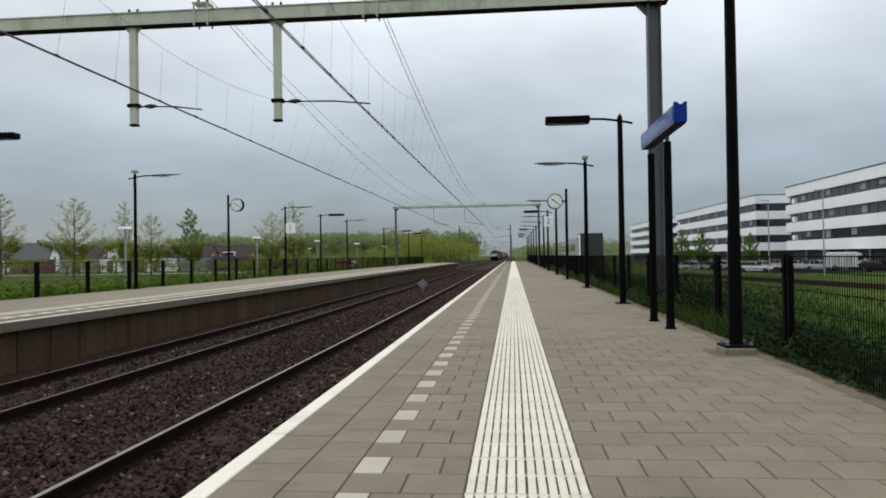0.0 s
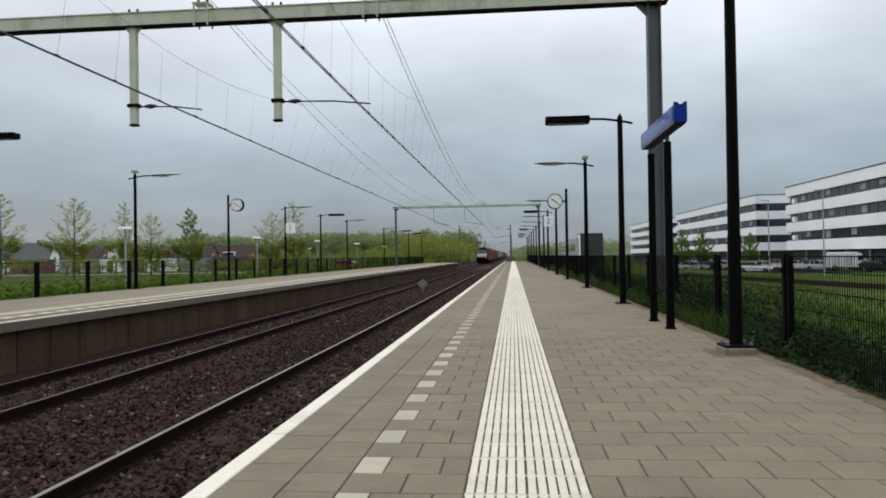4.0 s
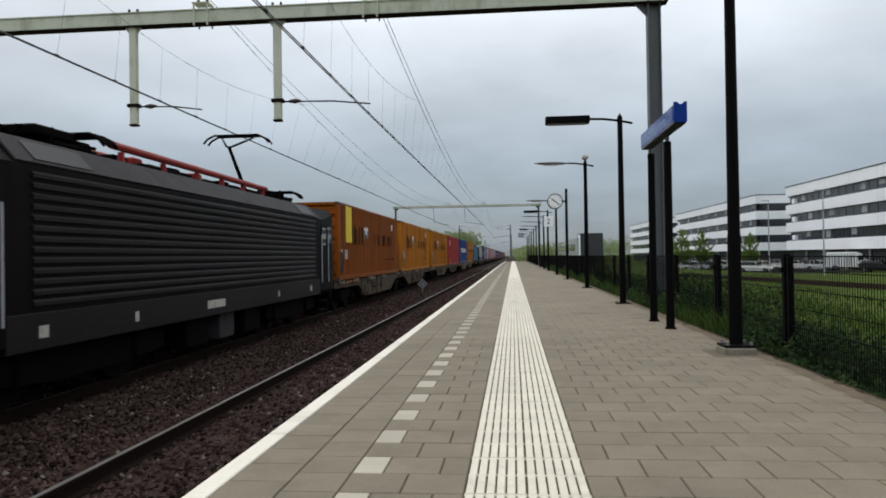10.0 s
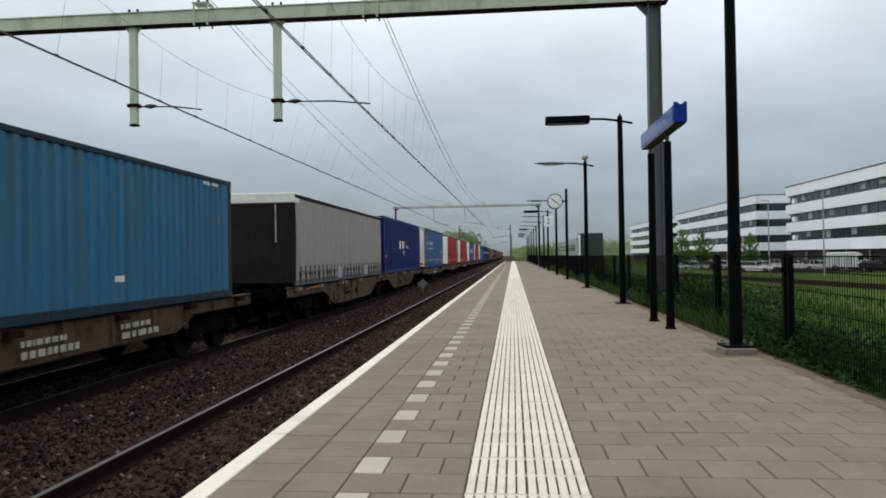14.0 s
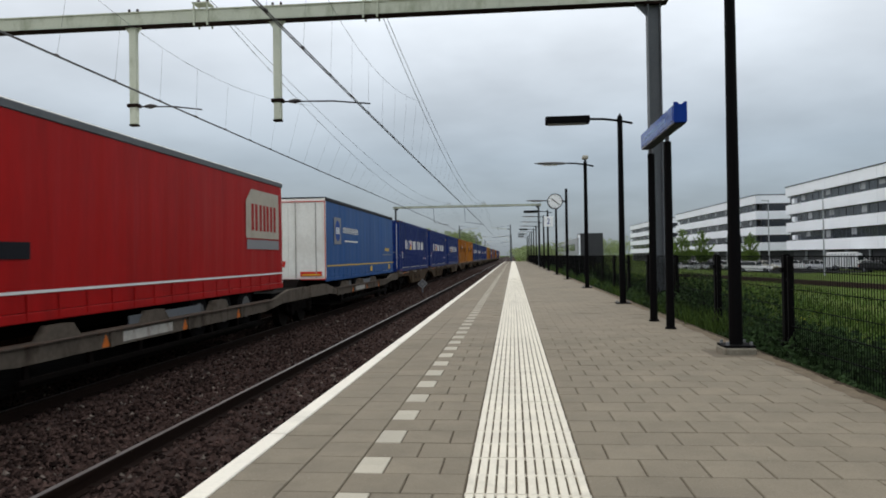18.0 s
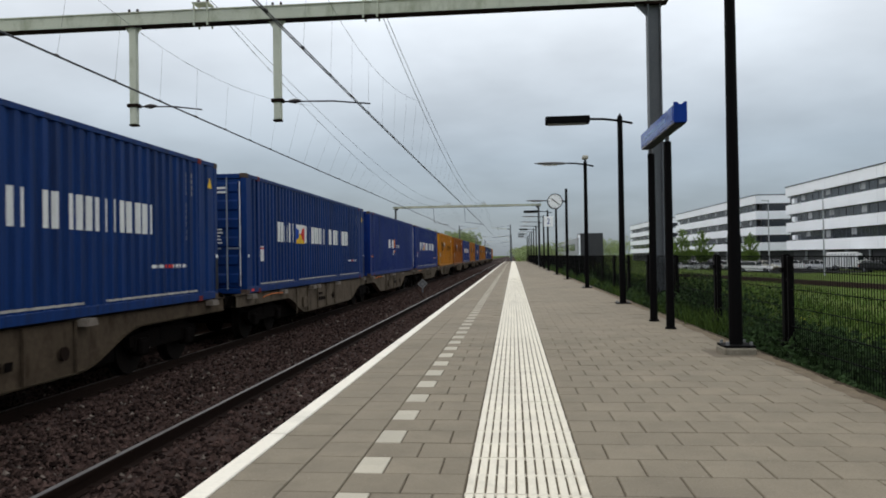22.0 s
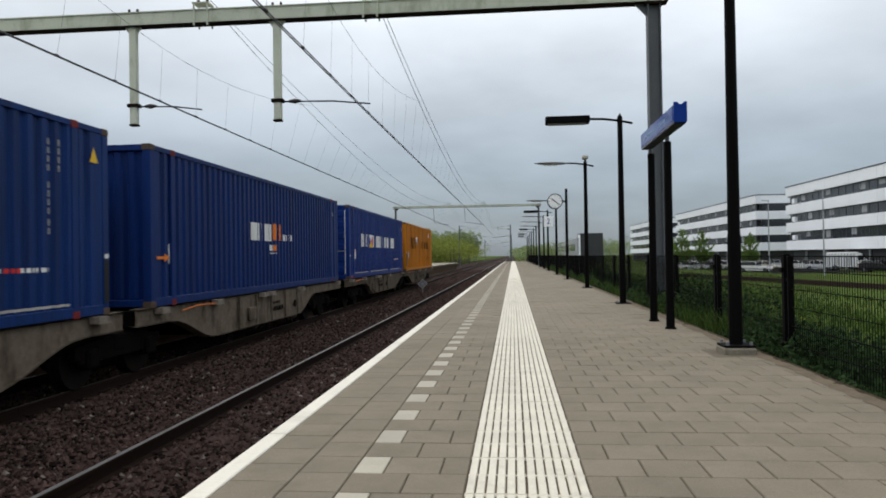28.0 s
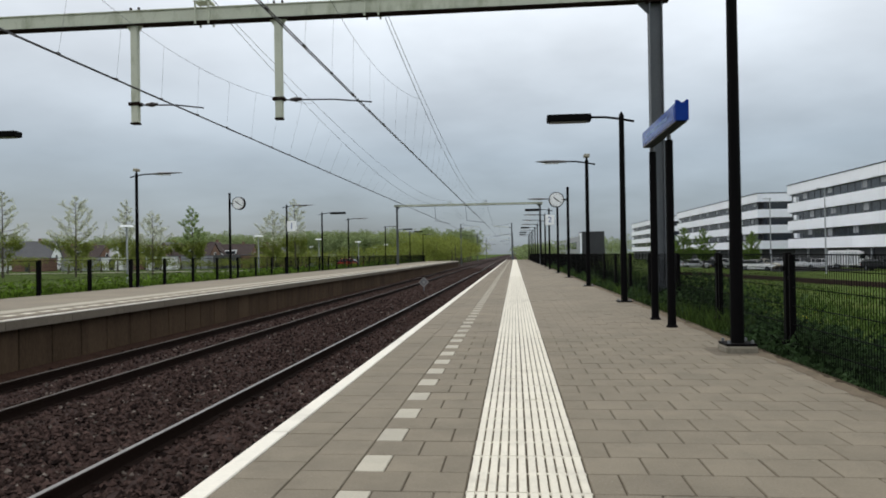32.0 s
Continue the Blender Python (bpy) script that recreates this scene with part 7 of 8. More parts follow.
    if style == "tip":
        s = Shape()
        s.quad((x, 1.1, 1.2), (x, 2.13, 1.2), (x, 2.13, 2.15), (x, 1.1, 2.15))
        part("emblem", s, STICKER_GREY, t, "pale square emblem")
        part("emblem_disc", Shape().tube((x + 0.001, 1.61, 1.68), (x + 0.004, 1.61, 1.68), 0.37, 0.37, 24), CURTAIN_BLUE, t)
        s = Shape()
        bars(s, 1.34, 1.88, 1.56, 1.8, x + 0.006, 3, 4, 0.25)
        bars(s, 2.4, 5.05, 1.62, 1.84, x, 14, 5, 0.45)
        bars(s, 2.7, 5.0, 1.3, 1.36, x, 1, 6, 0)
        part("lettering_bars", s, DECAL_WHITE, t, "white bars of lettering on the curtain")
        s = Shape()
        bars(s, 11.3, 12.5, 1.0, 1.15, x, 3, 7, 0.2)
        for a in (7.6, 12.2):
            s.quad((x, a, 0.12), (x, a + 0.4, 0.12), (x, a + 0.4, 0.34), (x, a, 0.34))
        part("yellow_bars", s, DECAL_YELLOW, t)
        s = Shape()
        bars(s, 10.6, 13.2, 0.8, 0.87, x, 14, 8)
        part("slogan", s, STICKER_GREY, t)
        s = Shape()
        for k in range(3):
            s.quad((-0.9 + k * 0.28, yf - 0.03, 0.42), (-0.7 + k * 0.28, yf - 0.03, 0.42), (-0.66 + k * 0.28, yf - 0.03, 0.62), (-0.86 + k * 0.28, yf - 0.03, 0.62))
        part("door_bars", s, DECAL_RED, t, "red bars of lettering on the door")
    if style == "red":
        part("bulkhead_top", Shape().box(-h, h, -0.02, 0.3, H - 0.16, H - 0.005, 0.012), MAST, t, "grey roof cap")
        s = Shape()
        s.quad((x, 0.1, H - 0.2), (x, 1.1, H - 0.2), (x, 0.1, 1.35))
        part("corner_patch", s, EMBLEM, t, "grey triangular corner")
        s = Shape()
        s.quad((x, 10.95, 1.22), (x, 13.35, 1.22), (x, 13.35, 2.4), (x, 11.3, 2.4), (x, 10.95, 2.1))
        part("emblem", s, EMBLEM, t, "beige emblem field")
        s = Shape()
        word(s, 11.3, 13.1, 1.4, 2.05, x + 0.003, [(0.3, 1.0), (0.9, 1.0), (0.8, 1.0), (0.85, 1.0)], 0.17, 0.2)
        part("lettering_word", s, CURTAIN_RED, t, "red bars of lettering on the emblem")
        s = Shape()
        s.quad((x, 11.0, 0.95), (x, 13.35, 0.95), (x, 13.35, 1.18), (x, 11.0, 1.18))
        part("address_field", s, STICKER_GREY, t, "grey band of illegible lettering")
        s = Shape()
        s.quad((x, 0.35, 0.75), (x, 3.2, 0.75), (x, 3.2, 0.97), (x, 0.35, 0.97))
        part("address_field", s, TRAILER_DARK, t)
        s = Shape()
        s.quad((x, 1.9, 0.1), (x, 2.3, 0.1), (x, 2.3, 0.25), (x, 1.9, 0.25))
        part("yellow_notices", s, DECAL_YELLOW, t)
        part("front_emblem", Shape().box(-0.9, 0.05, yf - 0.006, yf - 0.002, 1.95, 2.25), DECAL_RED, t, "red emblem on the front wall")
        s = Shape()
        for k in range(4):
            s.quad((-0.8 + k * 0.2, yf - 0.01, 2.02), (-0.66 + k * 0.2, yf - 0.01, 2.02), (-0.66 + k * 0.2, yf - 0.01, 2.18), (-0.8 + k * 0.2, yf - 0.01, 2.18))
        part("front_emblem_bars", s, DECAL_WHITE, t)
        s = Shape()
        for z in (1.62, 1.75):
            for k in range(8):
                s.quad((-0.85 + k * 0.13, yf - 0.004, z), (-0.76 + k * 0.13, yf - 0.004, z), (-0.76 + k * 0.13, yf - 0.004, z + 0.06), (-0.85 + k * 0.13, yf - 0.004, z + 0.06))
        part("front_bars", s, STICKER_GREY, t)
        part("yellow_plate", Shape().box(0.35, 0.6, yf - 0.008, yf - 0.004, 1.5, 1.66), DECAL_YELLOW, t)
        part("air_lines", Shape().pipe([(-0.5, -0.06, 0.9), (-0.3, -0.2, 0.5), (0.0, -0.22, 0.35), (0.3, -0.16, 0.6), (0.5, -0.05, 0.95)], 0.03, 8).box(-0.7, 0.1, -0.1, -0.016, 0.75, 1.15, 0.02), BLACK, t, "black air hoses and lamp box")
    if style == "grey":
        part("front_cap", Shape().box(-h - 0.015, h + 0.015, -0.03, 0.5, H - 0.28, H + 0.01, 0.02), TRAILER_WHITE, t, "cream front roof cap")
        s = Shape()
        s.box(x - 0.012, x + 0.004, -0.018, 0.018, 0.02, 0.5)
        s.box(x - 0.01, x + 0.012, -0.05, 0.05, 0.22, 0.28)
        s = s.data("tension_strap", TRAILER_DARK)
        for k in range(26):
            part("tension_strap", s, None, t, at=(0, 0.5 + k * (L - 1.0) / 25, 0))
        s = Shape()
        s.box(x - 0.01, x + 0.0, 0.2, L - 0.2, 0.05, 0.09).box(x - 0.01, x + 0.0, 0.2, L - 0.2, 0.3, 0.33)
        part("side_board", s, MAST, t)
        for y in (5.0, 9.6):
            part("grip_pocket", Shape().box(x - 0.02, x + 0.02, y, y + 0.7, 0.0, 0.4, 0.02), BUILDING_MID, t, "grey lifting pocket")
        part("data_label", Shape().box(0.7, 0.74, yf - 0.01, yf - 0.002, 1.2, 2.3), PIN, t)
    return t


# ---- locomotive ----
LOCO_BLACK = material("matt_dark_grey_loco_paint", (0.0045, 0.0038, 0.0042), 0.6, var=0.25, scale=1.2, fine=14, bump=0.04, dirt=(0.012, 0.0095, 0.009), dirt_amount=0.5, spec=0.05)
# Lighter than the body paint: rib highlights are put into the colour, with dust.
LOCO_SIDE = material("dusty_highlight_grey_loco_side", (0.0125, 0.0108, 0.0112), 0.55, var=0.3, scale=1.2, fine=14, bump=0.05, dirt=(0.024, 0.018, 0.015), dirt_amount=0.5, spec=0.12, stretch=(1, 0.4, 1))
LOCO_ROOF = material("grey_loco_roof_edge", (0.035, 0.033, 0.036), 0.65, var=0.25, scale=1.5, fine=14, bump=0.05, dirt=(0.02, 0.015, 0.014), dirt_amount=0.7, spec=0.1)
LOCO_WHITE = material("dusty_white_nose_panel", (0.62, 0.63, 0.58), 0.45, var=0.1, scale=1.6, fine=12, bump=0.03, dirt=(0.38, 0.38, 0.32), dirt_amount=0.5, stretch=(1, 1, 0.4))
LOCO_RED = material("red_loco_stripe", (0.5, 0.02, 0.015), 0.45, var=0.1, bump=0.02)
ROOF_RED = material("dark_red_roof_gear", (0.26, 0.02, 0.016), 0.5, var=0.2, bump=0.03, dirt=SOOT, dirt_amount=0.5)
WINDSCREEN = glass("windscreen_glass", (0.075, 0.08, 0.088), 0.04)
HEADLIGHT = glow("lit_headlight", (1.0, 0.97, 0.88), 3.0)
LAMP_RING = material("grey_lamp_ring", (0.3, 0.3, 0.3), 0.4, 0.3, var=0.1, bump=0.02)


def locomotive():
    """Front at y = 0, rail top at z = 0, heading for -y."""
    t = thing("electric_locomotive", "dark grey electric locomotive with a white nose and lit headlights", "locomotive")
    L = 19.15

    def ring(y, w, top, bot=0.83):
        cab = y < 1.2 or y > L - 1.2
        sh = min(3.42 if cab else 3.22, top - 0.1)
        wr = w - (0.14 if cab else 0.36) if top > 3.3 else w - 0.1
        pts = [(w - 0.1, bot), (w, bot + 0.12), (w, 1.6), (w, sh), (wr, top), (0, top + (0.05 if top > 3.4 else 0))]
        return [(x, y, z) for x, z in pts] + [(-x, y, z) for x, z in reversed(pts[:-1])]
    st = [(0.0, 1.24, 1.72), (0.03, 1.31, 2.4), (0.14, 1.34, 2.6), (0.5, 1.41, 3.46), (0.72, 1.44, 3.6), (1.9, 1.475, 3.6)]
    full = st + [(L - y, w, z) for y, w, z in reversed(st)]
    body = part("body", Shape().loft([ring(*q) for q in full]), LOCO_BLACK, t)
    # nose panel, windscreen and lights at both ends
    for e, o in ((1, 0.0), (-1, L)):
        def P(x, y, z):
            return (x * e, o + e * y, z)

        def plate(name, pts, mat, label="", th=0.02):
            s = Shape()
            s.loft([[P(*q) for q in pts], [P(q[0], q[1] - th, q[2]) for q in pts]])
            return part(name, s, mat, body, label)
        plate("nose_panel", [(xx, -0.014 + 0.05 * (zz - 1.74), zz) for xx, zz in ((-1.2, 1.74), (1.2, 1.74), (1.27, 2.5), (1.0, 2.57), (0.75, 2.53), (-0.75, 2.53), (-1.0, 2.57), (-1.27, 2.5))], LOCO_WHITE, "dusty white front panel", 0.03)
        plate("stripe", [(-0.52, -0.004, 1.5), (0.52, -0.004, 1.5), (0.52, -0.004, 1.71), (-0.52, -0.004, 1.71)], LOCO_RED, "red stripe between the lights")
        for a, b in ((-1.28, -0.05), (0.05, 1.28)):
            plate("windscreen", [(a + 0.04, 0.155, 2.67), (b - 0.04, 0.155, 2.67), (b * 0.97 - 0.02, 0.29, 3.0), (b * 0.95 - 0.03, 0.44, 3.36), (a * 0.95 + 0.03, 0.44, 3.36), (a * 0.97 + 0.02, 0.29, 3.0)], WINDSCREEN, "dark raked windscreen", 0.015)
            part("wiper", Shape().pipe([P((a + b) / 2 + 0.1, 0.06, 2.6), P((a + b) / 2 + 0.2, 0.16, 2.84), P((a + b) / 2 + 0.46, 0.24, 3.06)], 0.018, 5), BLACK, body)
        for x in (-0.92, 0.92):
            plate("light_recess", [(x - 0.22, -0.006, 1.47), (x + 0.22, -0.006, 1.47), (x + 0.22, -0.006, 1.73), (x - 0.22, -0.006, 1.73)], BLACK, "", 0.012)
            for dx, lit in ((0.1, True), (-0.1, False)):
                xx = x + math.copysign(dx, x)
                part("lamp_ring", Shape().tube(P(xx, -0.012, 1.6), P(xx, -0.03, 1.6), 0.085, 0.08, 16), LAMP_RING, body)
                part("headlight" if lit else "marker_light", Shape().tube(P(xx, -0.015, 1.6), P(xx, -0.045, 1.6), 0.05 if lit else 0.05, 0.045 if lit else 0.04, 16), HEADLIGHT if (lit and e > 0) else BUILDING_MID, body)
        part("top_headlight", Shape().tube(P(0, 0.01, 2.38), P(0, -0.05, 2.38), 0.075, 0.065, 16), WHITE, body)
        for x in (-0.45, 0.45):
            plate("nose_vent", [(x - 0.06, 0.03, 2.28), (x + 0.06, 0.03, 2.28), (x + 0.06, 0.05, 2.42), (x - 0.06, 0.05, 2.42)], BUILDING_MID, "", 0.03)
        s = Shape()
        for k in range(9):
            a = -0.1 + k * 0.12
            if k in (2, 5):
                continue
            s.quad(P(a, -0.046, 1.8), P(a + 0.08, -0.046, 1.8), P(a + 0.08, -0.04, 1.9), P(a, -0.04, 1.9))
        part("number_bars", s, LOCO_BLACK, body, "dark bars of lettering")
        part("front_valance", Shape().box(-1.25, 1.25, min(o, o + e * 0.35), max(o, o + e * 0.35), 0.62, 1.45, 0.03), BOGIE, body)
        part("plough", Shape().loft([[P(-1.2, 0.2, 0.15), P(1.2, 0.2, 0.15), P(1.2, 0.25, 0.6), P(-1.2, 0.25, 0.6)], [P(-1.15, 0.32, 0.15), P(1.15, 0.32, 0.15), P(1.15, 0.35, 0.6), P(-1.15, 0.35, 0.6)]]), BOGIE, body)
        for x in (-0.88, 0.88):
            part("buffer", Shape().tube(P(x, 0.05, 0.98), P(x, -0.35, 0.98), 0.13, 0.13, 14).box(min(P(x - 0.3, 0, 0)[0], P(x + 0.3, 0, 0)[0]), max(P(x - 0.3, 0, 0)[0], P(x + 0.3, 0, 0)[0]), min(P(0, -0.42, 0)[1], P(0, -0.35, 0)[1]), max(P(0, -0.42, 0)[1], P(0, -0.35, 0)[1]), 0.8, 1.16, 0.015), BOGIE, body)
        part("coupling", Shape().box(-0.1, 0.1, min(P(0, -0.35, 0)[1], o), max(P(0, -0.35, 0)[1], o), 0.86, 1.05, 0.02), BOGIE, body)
        for sx in (-1, 1):
            x = sx * 1.478
            y0, y1 = (1.55, 2.2) if e > 0 else (L - 2.2, L - 1.55)
            d = part("cab_door", Shape().box(min(x, x + sx * 0.012), max(x, x + sx * 0.012), y0, y1, 1.15, 3.1, 0.004), LOCO_BLACK, body)
            part("door_window", Shape().box(min(x + sx * 0.012, x + sx * 0.02), max(x + sx * 0.012, x + sx * 0.02), y0 + 0.1, y1 - 0.1, 2.4, 2.95), WINDSCREEN, d)
            for yy in (y0 - 0.08, y1 + 0.08):
                part("hand_rail", Shape().tube((x + sx * 0.05, yy, 1.2), (x + sx * 0.05, yy, 2.7), 0.018, 0.018, 6), BUILDING_MID, d)
            part("cab_window", Shape().box(min(x, x + sx * 0.014), max(x, x + sx * 0.014), (0.95 if e > 0 else L - 1.4), (1.4 if e > 0 else L - 0.95), 2.45, 3.0), WINDSCREEN, body)
            part("cab_steps", Shape().box(min(x - sx * 0.2, x), max(x - sx * 0.2, x), y0, y1, 0.3, 0.34).box(min(x - sx * 0.2, x), max(x - sx * 0.2, x), y0, y1, 0.6, 0.64), BOGIE, body)
    for sx in (-1, 1):
        x = sx * 1.475
        for k in range(13):
            z = 1.42 + k * 0.137
            part("side_rib", Shape().prism([(min(x, x + sx * 0.03), z), (max(x, x + sx * 0.03), z), (x + sx * 0.03 if sx > 0 else x, z + 0.05), (x if sx > 0 else x + sx * 0.0, z + 0.08)], "y", 2.9, L - 2.9), LOCO_SIDE, body, "horizontal pressed side rib" if k == 0 else "")
        part("roof_edge", Shape().prism([(sx * 1.47, 3.24), (sx * 1.13, 3.6), (sx * 1.16, 3.62), (sx * 1.485, 3.26)], "y", 2.6, L - 2.6), LOCO_ROOF, body, "grey sloping roof edge with hatches")
        for k in (0, 6):
            y = 3.0 + k * 1.98
            part("roof_grille", Shape().prism([(sx * 1.44, 3.29), (sx * 1.2, 3.55), (sx * 1.22, 3.57), (sx * 1.46, 3.31)], "y", y, y + 1.3), BUILDING_DARK, body)
        part("lower_skirt", Shape().box(min(x - sx * 0.03, x + sx * 0.012), max(x - sx * 0.03, x + sx * 0.012), 2.4, L - 2.4, 0.85, 1.33, 0.008), LOCO_SIDE, body)
        s = Shape()
        xx = x + sx * 0.016
        for yy, w in ((3.0, 0.2), (5.4, 0.12), (8.2, 0.9), (12.6, 0.14), (15.6, 0.2)):
            s.quad((xx, yy, 1.0), (xx, yy + w, 1.0), (xx, yy + w, 1.16), (xx, yy, 1.16))
        part("side_labels", s, PIN, body, "small pale labels")
    for y in (4.6, L - 4.6):
        b = bogie(t, y, 2.9, 0.62)
        for e in (-1, 1):
            part("bogie_cover", Shape().prism([(y - 2.2, 0.45), (y - 2.2, 0.75), (y - 0.9, 0.85), (y + 0.9, 0.85), (y + 2.2, 0.75), (y + 2.2, 0.45), (y + 0.9, 0.35), (y - 0.9, 0.35)], "x", e * 1.22 - 0.05, e * 1.22 + 0.05), BOGIE, b)
            for dy in (-1.45, 1.45):
                part("damper", Shape().tube((e * 1.3, y + dy - 0.3, 0.4), (e * 1.3, y + dy - 0.3, 0.95), 0.05, 0.05, 8), BOGIE, b)
    for y, w in ((7.6, 1.0), (9.2, 0.8), (10.6, 1.1)):
        for e in (-1, 1):
            part("equipment_box", Shape().box(e * 1.05 - 0.28, e * 1.05 + 0.28, y, y + w, 0.28, 0.84, 0.03), LOCO_ROOF if w == 0.8 else BOGIE, t)
    # roof gear
    part("roof_deck", Shape().box(-0.85, 0.85, 2.0, L - 2.0, 3.6, 3.68, 0.02), LOCO_BLACK, t)
    for i, (y, up, d) in enumerate(((3.0, False, 1), (5.2, False, -1), (13.45, True, 1), (16.3, False, -1))):
        p = part("pantograph", Shape().box(-0.6, 0.6, y - 0.5, y + 0.5, 3.78, 3.84, 0.01), BOGIE if not up else RAIL, t, "raised pantograph touching the wire" if up else "folded pantograph")
        for xx in (-0.5, 0.5):
            for yy in (y - 0.4, y + 0.4):
                part("roof_insulator", Shape().tube((xx, yy, 3.66), (xx, yy, 3.79), 0.06, 0.05, 8), LOCO_RED, p)
        if up:
            part("lower_arm", Shape().tube((0, y + 0.95, 3.86), (0, y - 0.3, 5.0), 0.06, 0.045, 8), BOGIE, p)
            part("upper_arm", Shape().tube((-0.06, y - 0.3, 5.0), (-0.45, y + 0.35, 5.34), 0.03, 0.025, 6).tube((0.06, y - 0.3, 5.0), (0.45, y + 0.35, 5.34), 0.03, 0.025, 6), BOGIE, p)
            for dy in (0.2, 0.5):
                part("contact_strip", Shape().pipe([(-0.92, y + dy, 5.18), (-0.82, y + dy, 5.3), (-0.62, y + dy, 5.4), (0.62, y + dy, 5.4), (0.82, y + dy, 5.3), (0.92, y + dy, 5.18)], 0.03, 6), BOGIE, p)
        else:
            part("folded_arms", Shape().tube((-0.08, y - d * 0.9, 3.95), (0, y + d * 0.9, 4.0), 0.05, 0.05, 8).tube((0.25, y + d * 0.9, 4.02), (0.3, y - d * 0.6, 4.06), 0.025, 0.025, 6).tube((-0.25, y + d * 0.9, 4.02), (-0.3, y - d * 0.6, 4.06), 0.025, 0.025, 6), BOGIE, p)
            drop = 0.1 if i == 0 else 0.0
            if i == 1:
                part("arm_bundle", Shape().box(-0.5, 0.5, y - 0.8, y + 0.2, 3.9, 4.06, 0.03).box(-0.3, 0.35, y + 0.2, y + 0.9, 3.84, 4.0, 0.03), BOGIE, p)
            part("arm_frame", Shape().box(-0.5, 0.5, y - 0.45, y - 0.38, 3.84, 3.98, 0.01).box(-0.4, 0.4, y + 0.2, y + 0.28, 3.84, 4.02, 0.01).tube((-0.55, y - d * 0.7, 3.88), (0.5, y + d * 0.4, 4.04), 0.03, 0.03, 6).tube((0.55, y - d * 0.7, 3.88), (-0.4, y + d * 0.4, 4.04), 0.03, 0.03, 6), BOGIE, p)
            for dy in (-0.8, -0.62, -0.45):
                part("contact_strip", Shape().pipe([(-0.86, y + d * dy, 3.9 - drop), (-0.78, y + d * dy, 4.0 - drop), (-0.6, y + d * dy, 4.09 - drop), (0.6, y + d * dy, 4.09 - drop), (0.78, y + d * dy, 4.0 - drop), (0.86, y + d * dy, 3.9 - drop)], 0.04 - drop * 0.15, 6), BOGIE, p)
    part("roof_busbar", Shape().pipe([(0.5, 6.5, 4.04), (0.5, 14.6, 3.98)], 0.075, 8).pipe([(-0.4, 6.5, 4.04), (-0.4, 14.6, 3.98)], 0.075, 8), ROOF_RED, t, "dark red roof conductor rails")
    for y in (6.8, 8.4, 10.0, 11.4, 12.8, 14.3):
        part("busbar_insulator", Shape().tube((0.5, y, 3.66), (0.5, y, 3.95), 0.08, 0.06, 8).tube((-0.4, y, 3.66), (-0.4, y, 3.95), 0.08, 0.06, 8), ROOF_RED, t)
    part("horn", Shape().tube((-0.5, 1.5, 3.62), (-0.5, 1.5, 3.95), 0.03, 0.03, 8), BLACK, t)
    part("roof_cabinet", Shape().box(-0.5, 0.5, 7.6, 9.4, 3.68, 3.86, 0.03), BOGIE, t)
    for y, w, h in ((6.0, 0.5, 3.92), (7.0, 0.5, 3.96), (7.7, 0.35, 4.0), (8.3, 0.6, 3.94), (9.2, 0.5, 3.98), (9.8, 0.5, 3.94), (10.5, 0.35, 4.0), (11.0, 0.6, 3.92), (12.0, 0.5, 3.98), (12.7, 0.6, 3.94), (13.6, 0.6, 3.92)):
        part("roof_switch", Shape().box(-0.2, 0.25, y, y + w, 3.68, h, 0.03), BOGIE if w > 0.45 else ROOF_RED, t)
    return t


# ---- make up the train ----
LOAD_Z = 1.142


def put(ob, s, z=0.0, tint=None):
    if tint:
        for o in ob.children_recursive:
            o.color = (*tint, 1)
    TRAIN.append((ob, s, z))


HOME = Matrix.Identity(4)
put(locomotive(), 5.85)
orange_a = container("freight_container", "orange forty-five foot container with faded black lettering bars", BOX_ORANGE, end="ribs", decals=decal_orange, depth=0.09)
orange_y = container("freight_container", "rust-orange container with a yellow panel by its front post", BOX_ORANGE, end="ribs", decals=decal_yellow, depth=0.09)
blue_a = container("freight_container", "blue forty-five foot container with white lettering bars and a coloured pennant", BOX_BLUE, end="doors", decals=decal_blue, depth=0.042)
blue_b = container("freight_container", "blue container with white lettering bars, plain end forward", BOX_BLUE, end="panel", decals=decal_blue, depth=0.042)
unit_a = container("freight_container", "blue container with white and orange lettering bars", BOX_BLUE, end="panel", decals=decal_unit, depth=0.042)
red_a = container("freight_container", "red container with small white lettering bars", BOX_RED, end="panel", decals=decal_red, depth=0.024)
teal_a = container("freight_container", "teal forty foot container with doors forward", BOX_TEAL, L=12.19, H=2.59, end="doors", decals=decal_teal, frame=TEAL_FRAME, depth=0.036)
used = set()


def load(master, s, tint=(1, 1, 1)):
    ob = master if master not in used else copy_thing(master, HOME)
    used.add(master)
    put(ob, s, LOAD_Z, tint)


